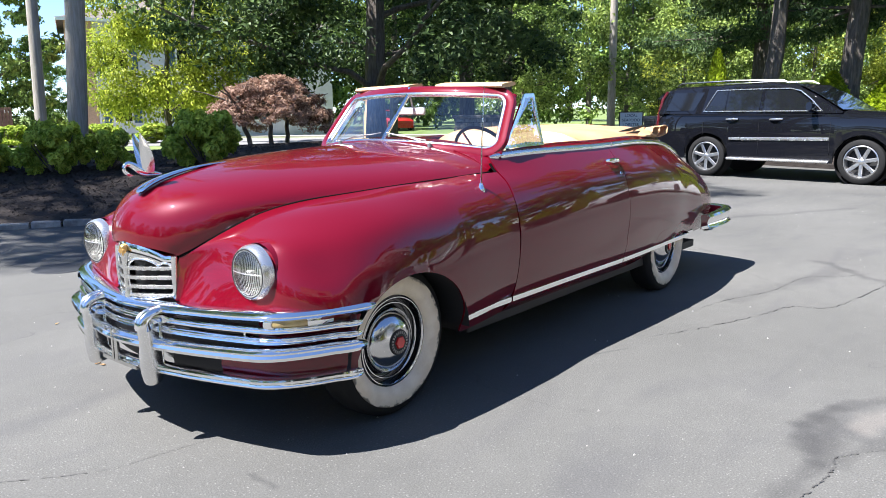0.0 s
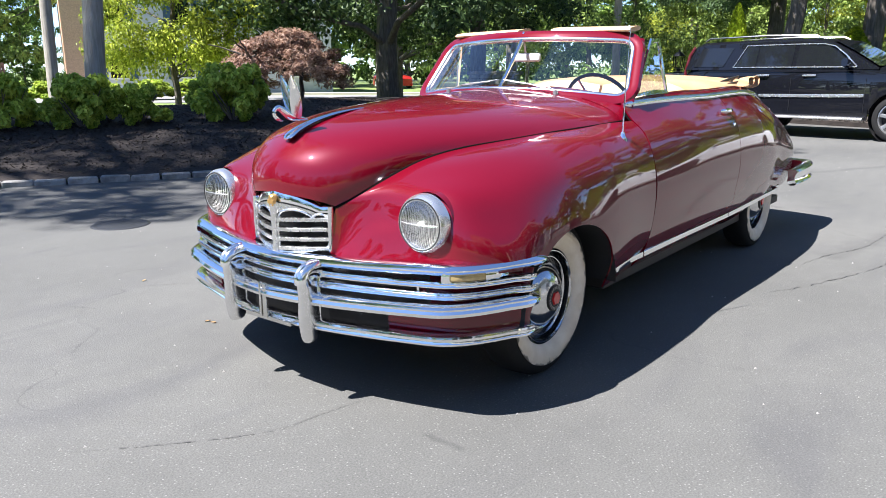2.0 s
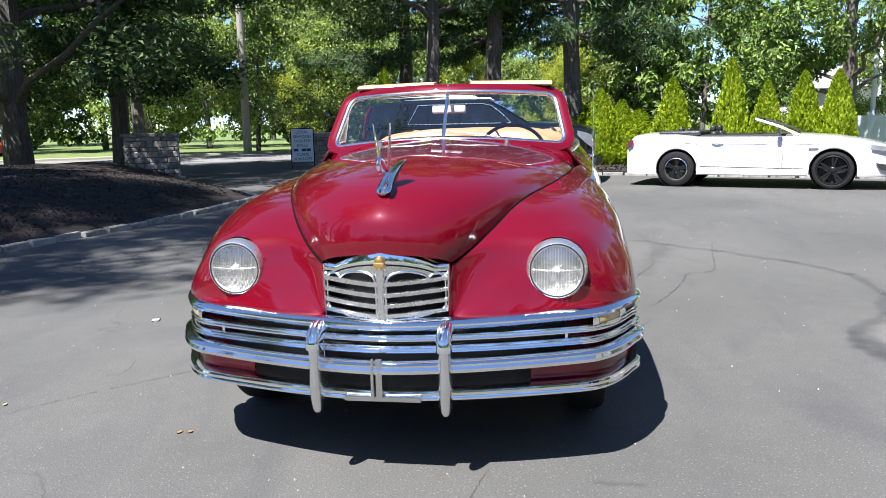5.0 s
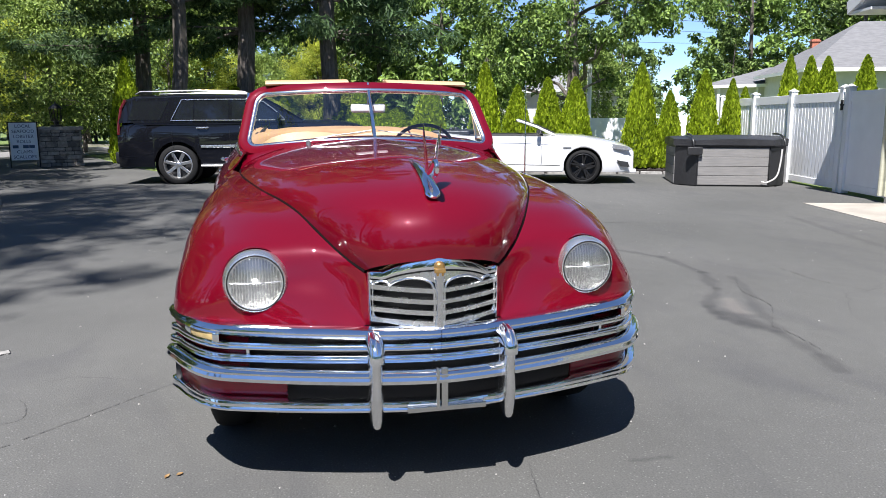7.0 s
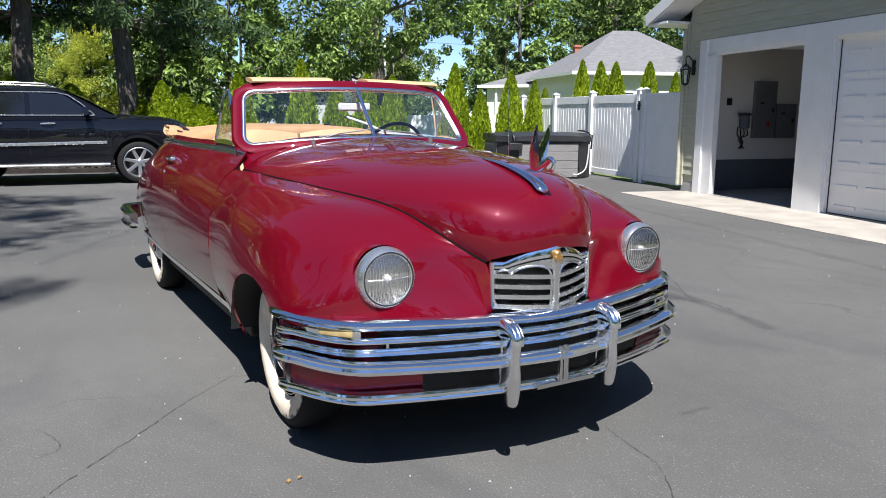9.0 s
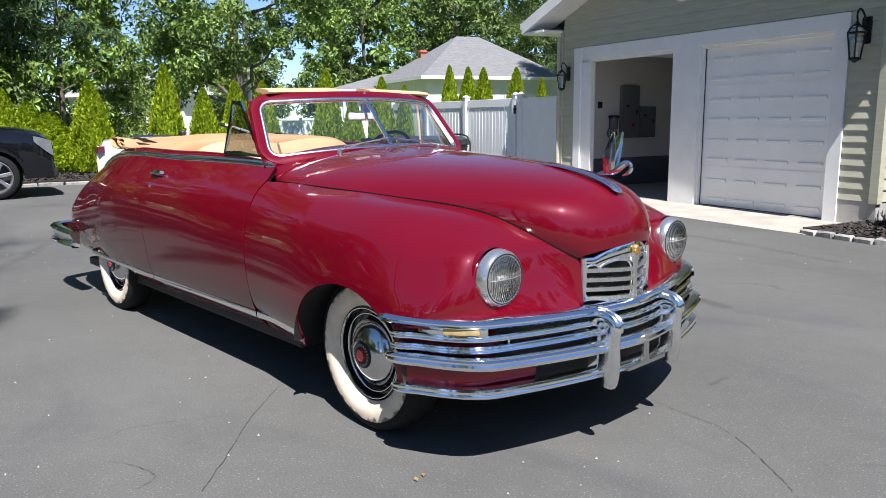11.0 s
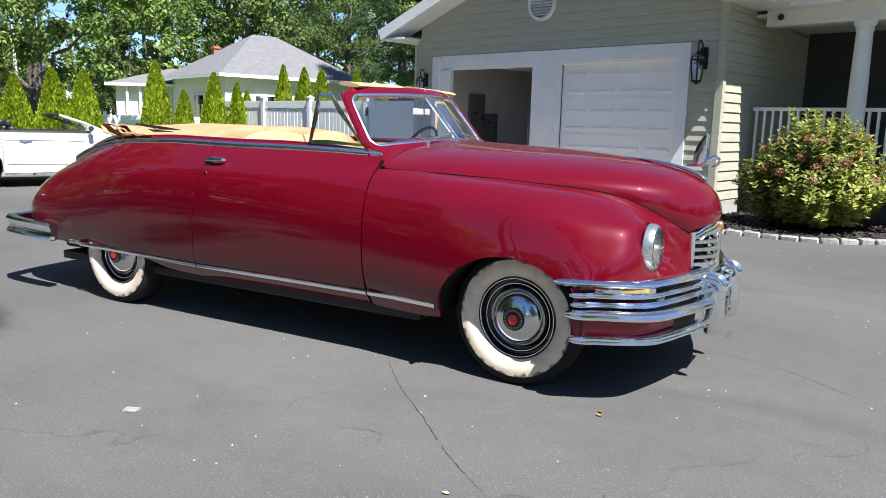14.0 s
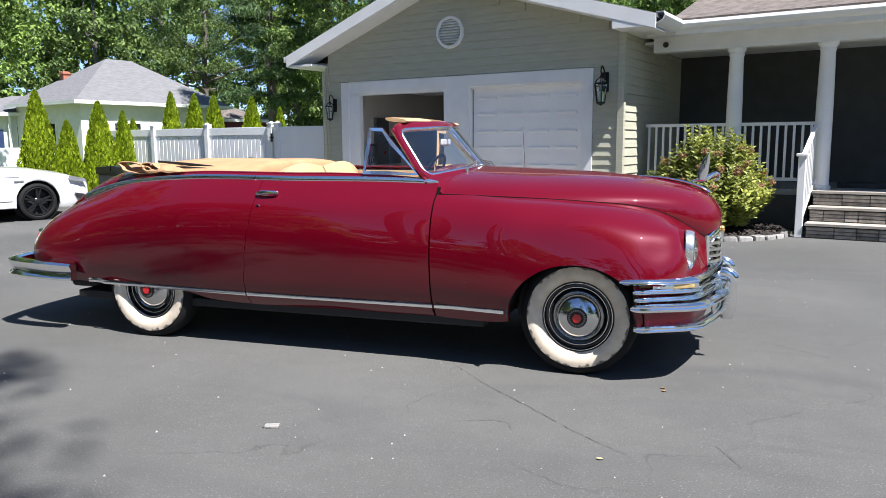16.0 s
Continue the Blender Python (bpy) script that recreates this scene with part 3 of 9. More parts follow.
for s in (1, -1):
    def sy(p, out=0.0):
        return Vector((p.x, s * (p.y + out), p.z))
    bm = B()
    xs = [0.63 - 0.06 * i for i in range(22)]
    sweep(bm, [sy(on_side(x, 0.152), 0.002) for x in xs], oval(0.017, 0.021, 14, 2.0), up=(0, 0, 1), scale=[0.35, 0.85] + [1.0] * 20)
    part("belt_moulding", bm, "bright_trim", car, "chrome belt moulding")
    bm = B()
    xs = [-0.645 - 0.08 * i for i in range(21)]
    sweep(bm, [sy(on_side(x, 0.152 + 0.05 * max(0.0, -1.9 - x)), 0.002) for x in xs], oval(0.017, 0.021, 14, 2.0), up=(0, 0, 1), scale=[1 + 0.9 * max(0.0, min(1.0, (-1.75 - x) / 0.35)) for x in xs])
    part("belt_moulding", bm, "bright_trim", car, "chrome belt moulding that widens to the tail")
    bm = B()
    lip = [sy(on_side(x, 0.0)) for x in [0.60 - 0.08 * i for i in range(28)]]
    sweep(bm, lip, oval(0.010, 0.008, 8), up=(0, 0, 1))
    part("belt_cap", bm, "paint", car)
    # sill trim in three lengths, as the panels part
    for x0, x1 in ((1.10, 0.648), (0.635, -0.69), (-0.70, -2.06)):
        bm = B()
        n = 24
        path = [sy(side_z(x0 + (x1 - x0) * i / n, 0.372 + 0.012 * max(0, -(x0 + (x1 - x0) * i / n) - 0.7)), 0.004) for i in range(n + 1)]
        path = [Vector((p.x, s * max(abs(p.y), 0.862 if p.x > -1.9 else 0.83), p.z)) for p in path]
        sweep(bm, path, oval(0.009, 0.017, 8, 3), up=(0, 0, 1))
        part("sill_trim", bm, "chrome", car, "chrome sill trim")
    # door handle and key lock
    h = sy(side_z(-0.50, 1.055))
    bm = B()
    sweep(bm, [h + Vector((0.07, s * 0.012, 0)), h + Vector((0.06, s * 0.03, 0.003)), h + Vector((0.0, s * 0.036, 0.004)), h + Vector((-0.055, s * 0.034, 0.0)), h + Vector((-0.085, s * 0.026, -0.004))], oval(0.010, 0.014, 8), up=(0, 0, 1), scale=[0.6, 0.9, 1, 1.1, 0.6])
    box(bm, h.x - 0.075, h.x + 0.0, min(h.y, h.y + s * 0.02), max(h.y, h.y + s * 0.02), h.z - 0.018, h.z + 0.012, 0.006)
    part("handle", bm, "chrome", doors[0 if s > 0 else 1], "chrome door handle")
    k = sy(side_z(-0.555, 0.97), 0.0)
    bm = B()
    lathe(bm, [(0.0, s * 0.008), (0.011, s * 0.008), (0.013, 0), (0.013, -s * 0.02)], "Y", 14, k)
    part("key_lock", bm, "chrome", doors[0 if s > 0 else 1])
    # line of the rear wheel cover
    bm = B()
    line = [Vector((a, 0, b)) for a, b in ((-1.22, 0.40), (-1.225, 0.44), (-1.245, 0.475), (-1.29, 0.495), (-1.4, 0.503), (-1.55, 0.508), (-1.7, 0.508), (-1.83, 0.50), (-1.90, 0.485), (-1.94, 0.455), (-1.955, 0.41))]
    sweep(bm, [sy(side_z(p.x, p.z), 0.0015) for p in line], oval(0.0035, 0.0035, 6), up=(0, 1, 0))
    part("wheel_cover_edge", bm, "paint", car)

# floor and underbody
bm = B()
box(bm, -2.2, 0.95, -0.80, 0.80, 0.24, 0.30, 0.01)
box(bm, 1.1, 2.1, -0.52, 0.52, 0.26, 0.5, 0.02)
box(bm, -2.45, -1.1, -0.62, 0.62, 0.28, 0.42, 0.03)
part("underbody", bm, "dark_gap", car)
bm = B()
box(bm, 1.0, 2.12, -0.5, 0.5, 0.3, 0.78, 0.02)
part("engine_bay", bm, "dark_gap", car)

# interior
bm = B()
box(bm, -1.45, 0.45, -0.72, 0.72, 0.30, 0.36, 0.01)
part("cabin_floor", bm, "carpet", car)
for s in (1, -1):
    bm = B()
    skin(bm, [[(x, s * 0.70, 1.150), (x, s * 0.68, 0.8), (x, s * 0.72, 0.34)] for x in (0.45, 0.1, -0.3, -0.65, -1.0, -1.4)])
    part("door_card", bm, "tan_leather", car, "tan door trim", solid=0.02)


def cushion(bm, x0, x1, y0, y1, z0, z1, r=0.06):
    box(bm, x0, x1, y0, y1, z0, z1, r, 4)


bm = B()
cushion(bm, -0.42, 0.12, -0.62, 0.62, 0.45, 0.68)
front_seat = part("front_seat", bm, "tan_leather", car, "tan leather front bench seat")
for y0, y1 in ((-0.63, -0.01), (0.01, 0.63)):
    bm = B()
    rows = []
    for i in range(9):
        y = y0 + (y1 - y0) * i / 8
        d = 0.03 * math.sin(math.pi * i / 8) - 0.055 * (abs(y) / 0.63) ** 7
        rows.append([Vector((-0.36, y, 0.62)), Vector((-0.44 + d, y, 0.85)), Vector((-0.50 + d, y, 1.11 + d)), Vector((-0.545, y, 1.205 + d)), Vector((-0.60, y, 1.19 + d)), Vector((-0.61, y, 0.9)), Vector((-0.56, y, 0.5))])
    vs = skin(bm, rows)
    bm.faces.new(vs[0])
    bm.faces.new(vs[-1])
    part("seat_back", bm, "tan_leather", front_seat, sharp=60)
bm = B()
cushion(bm, -1.22, -0.82, -0.60, 0.60, 0.45, 0.72)
cushion(bm, -1.38, -1.18, -0.62, 0.62, 0.62, 1.1)
part("rear_seat", bm, "tan_leather", car, "tan leather rear seat")
# folded top under its tan boot: a padded cover from the front seat to the rear deck
bm = B()
BOOT = [(-0.70, 0.92, 0.05), (-0.715, 0.97, 0.75), (-0.76, 1.0, 0.97), (-0.90, 1.0, 1.0), (-1.10, 1.0, 1.0), (-1.32, 0.985, 1.02), (-1.52, 0.945, 1.0), (-1.68, 0.89, 0.95), (-1.79, 0.82, 0.80), (-1.87, 0.74, 0.52), (-1.91, 0.68, 0.10)]
rows = []
for k, (x, wide, high) in enumerate(BOOT):
    row = []
    for y, z in ((0.712, 0.02), (0.702, 0.050), (0.672, 0.072), (0.63, 0.088), (0.56, 0.102), (0.44, 0.116), (0.28, 0.124), (0.10, 0.128)):
        dip = 0.003 * math.sin(7 * y + 2.3 * k) + 0.002 * math.sin(17 * y - k)
        row.append((y * wide, 1.085 + (z + dip) * high))
    rows.append([Vector((x, y, z)) for y, z in row] + [Vector((x, -y, z)) for y, z in row[::-1]])
fine_rows = patch_rows(rows, 40, 40)
skin(bm, fine_rows)
folded_top = part("folded_top", bm, "tan", car, "folded tan canvas top under its boot", m=pose(0, 0, 0.04), solid=0.01, sharp=60)
DOWN = pose(0, 0, -0.04)
for x in (-1.02, -1.30):
    bm = B()
    r = min(fine_rows, key=lambda q: abs(q[20].x - x))
    sweep(bm, [p + Vector((0, 0, 0.002)) for p in r[3:-3]], oval(0.004, 0.003, 6), up=(1, 0, 0))
    part("boot_seam", bm, "tan", folded_top)
for s in (1, -1):
    # loose crumpled flap with two open folds, and dark bows at the rear corners
    bm = B()
    rows = []
    for i in range(31):
        f = i / 30
        x = -1.915 + 0.66 * f
        wave = math.sin(f * 21) * 0.5 + math.sin(f * 37 + 1) * 0.3
        y0 = 0.735 - 0.165 * (1 - f) ** 1.7
        low = 1.168 + 0.012 * f + 0.009 * wave
        taper = min(1.0, (1 - f) * 5)
        rows.append([Vector((x, s * (y0 + 0.004 * wave), low)),
                     Vector((x, s * (y0 - 0.002), low + 0.014 * taper)),
                     Vector((x, s * (y0 - 0.030), low + (0.030 + 0.008 * wave) * taper)),
                     Vector((x - 0.01 * wave, s * (y0 - 0.075), low + (0.048 - 0.006 * wave) * taper)),
                     Vector((x, s * (y0 - 0.14), low + 0.056 * taper)),
                     Vector((x, s * (y0 - 0.22), low + 0.050 * taper))])
    skin(bm, rows)
    part("canvas_flap", bm, "tan", folded_top, "crumpled loose flap of tan canvas", solid=0.006, m=DOWN)
    for q, (cx, cy, cz, ra, rb, lean) in enumerate(((-1.735, 0.632, 1.206, 0.135, 0.036, -8), (-1.575, 0.652, 1.204, 0.080, 0.029, -14))):
        bm = B()
        rows = []
        for i in range(37):
            a = 2 * math.pi * i / 36
            r = 1 + 0.10 * math.sin(3 * a + q) + 0.06 * math.sin(5 * a)
            px, pz = ra * r * math.cos(a), rb * r * math.sin(a)
            c, w = math.cos(radians(lean)), math.sin(radians(lean))
            p = Vector((cx + px * c - pz * w, s * cy, cz + px * w + pz * c))
            out = 0.034 + 0.012 * math.sin(2 * a + q)
            rows.append([p + Vector((0, -s * 0.05, -0.004)), p, p + Vector((0.004 * math.sin(4 * a), s * out * 0.6, 0.003)), p + Vector((0, s * out, 0.0))])
        skin(bm, rows)
        part("canvas_fold", bm, "tan", folded_top, "open rolled fold of tan canvas", solid=0.007, m=DOWN)
    for x0, y0, z0, x1, y1, z1, th in ((-1.053, 0.632, 1.212, -1.575, 0.594, 1.250, 0.010), (-1.085, 0.668, 1.200, -1.46, 0.650, 1.216, 0.007)):
        bm = B()
        sweep(bm, [(x0, s * y0, z0), (x0 + (x1 - x0) * 0.08, s * y0, z0 + 0.004), ((x0 + x1) / 2, s * ((y0 + y1) / 2 + 0.004), (z0 + z1) / 2 + 0.003), (x1, s * y1, z1)], oval(th * 0.9, th, 8, 4), scale=[0.6, 1, 1, 0.8])
        part("top_bow", bm, "dark_gap", folded_top, "dark top bow", m=DOWN)

# steering wheel, mirror, wipers, aerial
bm = B()
m = pose(0.20, 0.36, 1.10, 0, -62, 0)
r0, r1 = 0.205, 0.011
vs = []
for i in range(32):
    a = 2 * math.pi * i / 32
    vs.append([m @ Vector(((r0 + r1 * math.cos(b)) * math.cos(a), (r0 + r1 * math.cos(b)) * math.sin(a), r1 * math.sin(b))) for b in [2 * math.pi * k / 8 for k in range(8)]])
vs.append(vs[0])
skin(bm, vs, wrap=True)
sw = part("steering_wheel", bm, "tan_leather", car, "dark steering wheel")
sw.data.materials.clear()
sw.data.materials.append(M["black_plastic"])
bm = B()
for a in (90, 210, 330):
    tube(bm, [m @ Vector((0, 0, -0.03)), m @ Vector((0.2 * math.cos(radians(a)), 0.2 * math.sin(radians(a)), 0))], 0.007, 6)
tube(bm, [m @ Vector((0, 0, 0.0)), m @ Vector((0, 0, -0.45))], 0.022, 10)
part("column", bm, "chrome", sw)
bm = B()
box(bm, 0.43, 0.452, -0.10, 0.10, 1.355, 1.405, 0.012, 3)
tube(bm, [(0.44, 0, 1.40), (0.462, 0, 1.47)], 0.006, 6)
part("rear_view_mirror", bm, "mirror_back", car, "silver rear view mirror")
for s in (1, -1):
    bm = B()
    a, b = screen(s * 0.34, 0.02) + Vector((0.045, 0, 0.0)), screen(s * 0.07, 0.12) + Vector((0.02, 0, 0.01))
    tube(bm, [a, (a + b) / 2 + Vector((0.02, 0, 0.012)), b], 0.003, 6)
    c, d = screen(s * 0.30, 0.05) + Vector((0.02, 0, 0.008)), screen(s * 0.02, 0.16) + Vector((0.02, 0, 0.008))
    tube(bm, [c, d], 0.0035, 6)
    lathe(bm, [(0.0, 0.03), (0.012, 0.025), (0.015, 0.0)], "Z", 12, a - Vector((0, 0, 0.02)))
    part("wiper", bm, "panel_steel", car, "steel wiper arm and blade")
bm = B()
lathe(bm, [(0.0, 0.035), (0.010, 0.03), (0.016, 0.01), (0.022, 0.0), (0.022, -0.02)], "Z", 14, (0.852, 0.815, 0.985))
tube(bm, [(0.852, 0.815, 1.0), (0.845, 0.817, 1.25), (0.83, 0.82, 1.50)], 0.0035, 6, [1.2, 0.9, 0.5])
part("aerial", bm, "chrome", car, "thin chrome radio aerial")

# ---- front: grille, bars, bumper, guards ----
def plan(y, push=0.0, back=0.0):
    """x of the bumper's front line at y."""
    a = abs(y)
    return 2.325 - 0.16 * (a / 0.72) ** 1.6 - 0.25 * max(0.0, (a - 0.72) / 0.22) ** 2.2 + push


def bar_path(z0, z1, yend, xend, push, n=30, ymin=0.0, dip=0.0):
    """Half a chrome bar from the centre out and round the corner."""
    pts = []
    for i in range(n + 1):
        a = i / n
        y = ymin + (0.905 - ymin) * a
        pts.append(Vector((plan(y, push), y, z0 + (z1 - z0) * (y / 0.905) ** 1.5)))
    last = pts[-1]
    for k in range(1, 7):
        f = k / 6
        pts.append(Vector((last.x + (xend - last.x) * f, last.y + (yend - last.y) * (1 - (1 - f) ** 2), last.z - 0.004 * f)))
    return pts


def bar(name, z0, z1, prof, yend=0.955, xend=1.80, push=0.0, ymin=0.0, material="chrome", label=""):
    obs = []
    for s in (1, -1):
        bm = B()
        path = [Vector((p.x, s * p.y, p.z)) for p in bar_path(z0, z1, yend, xend, push, ymin=ymin)]
        n = len(path)
        sweep(bm, path, [(s * a, b) for a, b in prof], scale=[1.0] * (n - 3) + [0.97, 0.85, 0.55])
        obs.append(part(name, bm, material, car, label))
    return obs


def bead(a, b):
    """A bar's section with a groove along its face."""
    return [(0.55 * a, b), (0.92 * a, 0.78 * b), (a, 0.46 * b), (0.80 * a, 0.12 * b), (0.80 * a, -0.12 * b), (a, -0.46 * b), (0.92 * a, -0.78 * b), (0.55 * a, -b), (-0.8 * a, -0.9 * b), (-0.9 * a, 0.0), (-0.8 * a, 0.9 * b)]


bar("grille_bar", 0.582, 0.602, [(-0.034, 0.016), (0.004, 0.021), (0.024, 0.013), (0.034, 0.003), (0.027, -0.005), (0.031, -0.011), (0.022, -0.019), (-0.03, -0.018)], 0.935, 1.775, 0.01, label="wide chrome upper grille bar")
bar("grille_bar", 0.538, 0.545, bead(0.018, 0.0155), 0.94, 1.85, 0.02, label="chrome grille bar")
bar("grille_bar", 0.498, 0.502, bead(0.018, 0.0145), 0.945, 1.86, 0.03, label="chrome grille bar")
bar("bumper_bar", 0.440, 0.455, [(-0.04, -0.022), (-0.045, 0.0), (-0.04, 0.022), (-0.01, 0.026), (0.022, 0.022), (0.034, 0.012), (0.030, 0.004), (0.036, -0.006), (0.030, -0.020), (0.0, -0.028)], 0.945, 1.84, 0.058, label="heavy chrome bumper bar")
bar("bumper_bar", 0.335, 0.335, bead(0.026, 0.022), 0.94, 1.86, 0.05, label="chrome lower bumper bar")
# maroon apron behind the ends, dark opening in the middle
for s in (1, -1):
    for z0, z1, ymin, push in ((0.575, 0.455, 0.66, -0.045), (0.43, 0.335, 0.53, 0.005)):
        top = bar_path(z0, z0, 0.935, 1.85, push, ymin=ymin)
        bot = bar_path(z1, z1, 0.93, 1.87, push, ymin=ymin)
        bm = B()
        skin(bm, [[Vector((a.x, s * a.y, a.z)), Vector(((a.x + b.x) / 2 + 0.012, s * (a.y + b.y) / 2, (a.z + b.z) / 2)), Vector((b.x, s * b.y, b.z))] for a, b in zip(top, bot)])
        part("front_apron", bm, "paint", car, "maroon apron between the bumper bars", solid=0.008)
    top = bar_path(0.60, 0.60, 0.92, 1.86, -0.075)
    bot = bar_path(0.30, 0.30, 0.90, 1.88, -0.06)
    bm = B()
    skin(bm, [[Vector((a.x, s * a.y * 0.985, a.z)), Vector((b.x, s * b.y * 0.985, b.z))] for a, b in zip(top, bot)])
    part("grille_opening", bm, "dark_gap", car, solid=0.01)
    # parking lamp between the upper bars
    bm = B()
    rows = []
    for i in range(9):
        y = 0.778 + 0.086 * i / 8
        x = plan(y, 0.012)
        rows.append([Vector((x - 0.01, s * y, 0.586)), Vector((x + 0.030, s * y, 0.582)), Vector((x + 0.036, s * y, 0.571)), Vector((x + 0.034, s * y, 0.561)), Vector((x - 0.01, s * y, 0.557))])
    skin(bm, rows)
    pl = part("parking_lamp", bm, "amber", car, "clear amber parking lamp", solid=0.004)
    for y0, y1 in ((0.756, 0.779), (0.863, 0.888)):
        bm = B()
        rows = []
        for i in range(5):
            y = y0 + (y1 - y0) * i / 4
            x = plan(y, 0.012)
            rows.append([Vector((x + a, s * y, z)) for a, z in ((-0.02, 0.592), (0.030, 0.590), (0.041, 0.583), (0.043, 0.571), (0.040, 0.558), (0.030, 0.552), (-0.02, 0.551))])
        vs = skin(bm, rows)
        bm.faces.new(vs[0])
        bm.faces.new(vs[-1])
        part("lamp_bezel", bm, "chrome", pl, sharp=40)
    # short joint pieces on the bars
    bm = B()
    box(bm, plan(0.66) - 0.01, plan(0.66) + 0.036, s * 0.66 - 0.006, s * 0.66 + 0.006, 0.49, 0.555, 0.003)
    part("bar_joint", bm, "chrome", car)
    # bumper guards: a deep satin body under a hooked chrome cap
    bm = B()
    lathe(bm, [(0.002, 0.264), (0.014, 0.266), (0.022, 0.273), (0.027, 0.288), (0.031, 0.32), (0.033, 0.36), (0.0325, 0.40), (0.0300, 0.44), (0.0295, 0.46), (0.0310, 0.50), (0.0305, 0.52), (0.028, 0.535)], "Z", 28)
    for v in bm.verts:
        v.co = Vector((2.382 + v.co.x * 1.6 + 0.02 * (v.co.z - 0.4), s * 0.235 + v.co.y * 0.80, v.co.z))
    guard = part("bumper_guard", bm, "guard_satin", car, "tall satin chrome bumper guard")
    line = cat([(2.275, s * 0.235, 0.548), (2.320, s * 0.235, 0.560), (2.368, s * 0.235, 0.557), (2.400, s * 0.235, 0.538), (2.408, s * 0.235, 0.505)], 20)
    bm = B()
    sweep(bm, line, oval(0.036, 0.030, 20, 2.4), up=(0, 1, 0), scale=[1.0] * 17 + [0.99, 0.97, 0.94, 0.90])
    part("guard_cap", bm, "chrome", guard, "hooked chrome cap", sharp=60)
    for dy in (-0.016, 0.0, 0.016):
        bm = B()
        ridge = []
        for a, b, c in zip(line[4:16], line[5:17], line[6:18]):
            d = (c - a).normalized()
            ridge.append(b + Vector((-d.z, 0, d.x)) * (0.0355 - 14 * dy * dy) + Vector((0, dy, 0)))
        sweep(bm, ridge, oval(0.003, 0.003, 6), up=(0, 1, 0))
        part("guard_ridge", bm, "bright_trim", guard)
    bm = B()
    box(bm, 2.285, 2.345, s * 0.235 - 0.020, s * 0.235 + 0.020, 0.315, 0.53, 0.008)
    part("guard_bracket", bm, "chrome", guard)
# plate bracket in the middle
bm = B()
box(bm, 2.40, 2.415, -0.012, 0.012, 0.33, 0.475, 0.003)
box(bm, 2.40, 2.418, -0.03, -0.018, 0.33, 0.475, 0.003)
box(bm, 2.38, 2.41, -0.13, 0.15, 0.318, 0.338, 0.003)
part("plate_bracket", bm, "steel", car, "bare steel number plate bracket")

# upper grille shell with bars and emblem
def shell_x(y, z):
    return 2.33 - 0.095 * abs(y / 0.235) ** 1.5 - 0.02 * abs((z - 0.7) / 0.1) * 0.2


def shell_top(y):
    a = abs(y)
    return 0.785 + 0.060 * max(0.0, math.cos(min(a / 0.185, 1.0) * math.pi / 2)) ** 0.8 + 0.004


bm = B()
rows = []
for i in range(41):
    y = -0.237 + 0.474 * i / 40
    zt = shell_top(y)
    zi = zt - 0.030 - 0.022 * math.cos(min(abs(y) / 0.2, 1) * math.pi / 2)
    x = shell_x(y, zt)
    rows.append([Vector((x - 0.05, y, zt + 0.002)), Vector((x - 0.005, y, zt + 0.006)), Vector((x + 0.008, y, zt - 0.006)), Vector((x + 0.006, y, zi + 0.006)), Vector((x - 0.012, y, zi)), Vector((x - 0.05, y, zi))])
skin(bm, rows)
part("grille_shell", bm, "chrome", car, "arched chrome grille crown", sharp=50)
for s in (1, -1):
    bm = B()
    sweep(bm, [(shell_x(0.232, z) + 0.004, s * 0.232, z) for z in (0.60, 0.65, 0.70, 0.75, 0.79)], oval(0.020, 0.009, 8), up=(0, 1, 0))
    part("grille_side", bm, "chrome", car)
    for z in (0.738, 0.698, 0.658, 0.620):
        bm = B()
        sweep(bm, [(shell_x(y, z) - 0.002, s * y, z - 0.010 * (1 - y / 0.23)) for y in [0.228 * k / 10 for k in range(11)]], [(-0.014, -0.0085), (0.008, -0.0090), (0.013, -0.006), (0.013, 0.006), (0.008, 0.0090), (-0.014, 0.0085)])
        part("grille_slat", bm, "grille_silver", car, "satin silver grille slat")
    # silver rim round each half of the opening
    loop = cat([(0, 0.018, 0.61), (0, 0.017, 0.68), (0, 0.022, 0.745), (0, 0.05, 0.768), (0, 0.10, 0.772), (0, 0.145, 0.760), (0, 0.166, 0.747), (0, 0.180, 0.757), (0, 0.205, 0.757), (0, 0.221, 0.742), (0, 0.225, 0.69), (0, 0.222, 0.64), (0, 0.20, 0.618), (0, 0.12, 0.603), (0, 0.04, 0.597), (0, 0.018, 0.61)], 70)
    bm = B()
    sweep(bm, [(shell_x(p.y, p.z) + 0.006, s * p.y, p.z) for p in loop], oval(0.005, 0.005, 8), up=(1, 0, 0))
    part("grille_rim", bm, "grille_silver", car, "satin silver grille rim")
    # plate between the rim and the crown
    bm = B()
    rows = []
    for i in range(25):
        y = 0.004 + 0.228 * i / 24
        za = 0.745 + 0.027 * max(0.0, math.sin(math.pi * min(1.0, (y + 0.01) / 0.176))) if y < 0.166 else 0.747 + 0.010 * math.sin(math.pi * (y - 0.166) / 0.066)
        zc = shell_top(y) - 0.030 - 0.022 * math.cos(min(y / 0.2, 1) * math.pi / 2)
        rows.append([Vector((shell_x(y, zc) + 0.004, s * y, max(zc, za + 0.002))), Vector((shell_x(y, za) + 0.004, s * y, za))])
    skin(bm, rows)
    part("grille_plate", bm, "grille_silver", car, "satin silver grille plate", solid=0.004)
bm = B()
sweep(bm, [(2.336, 0, 0.80), (2.338, 0, 0.72), (2.338, 0, 0.66), (2.336, 0, 0.595)], oval(0.010, 0.014, 8), up=(0, 1, 0), scale=[1.6, 0.9, 0.8, 1.3])
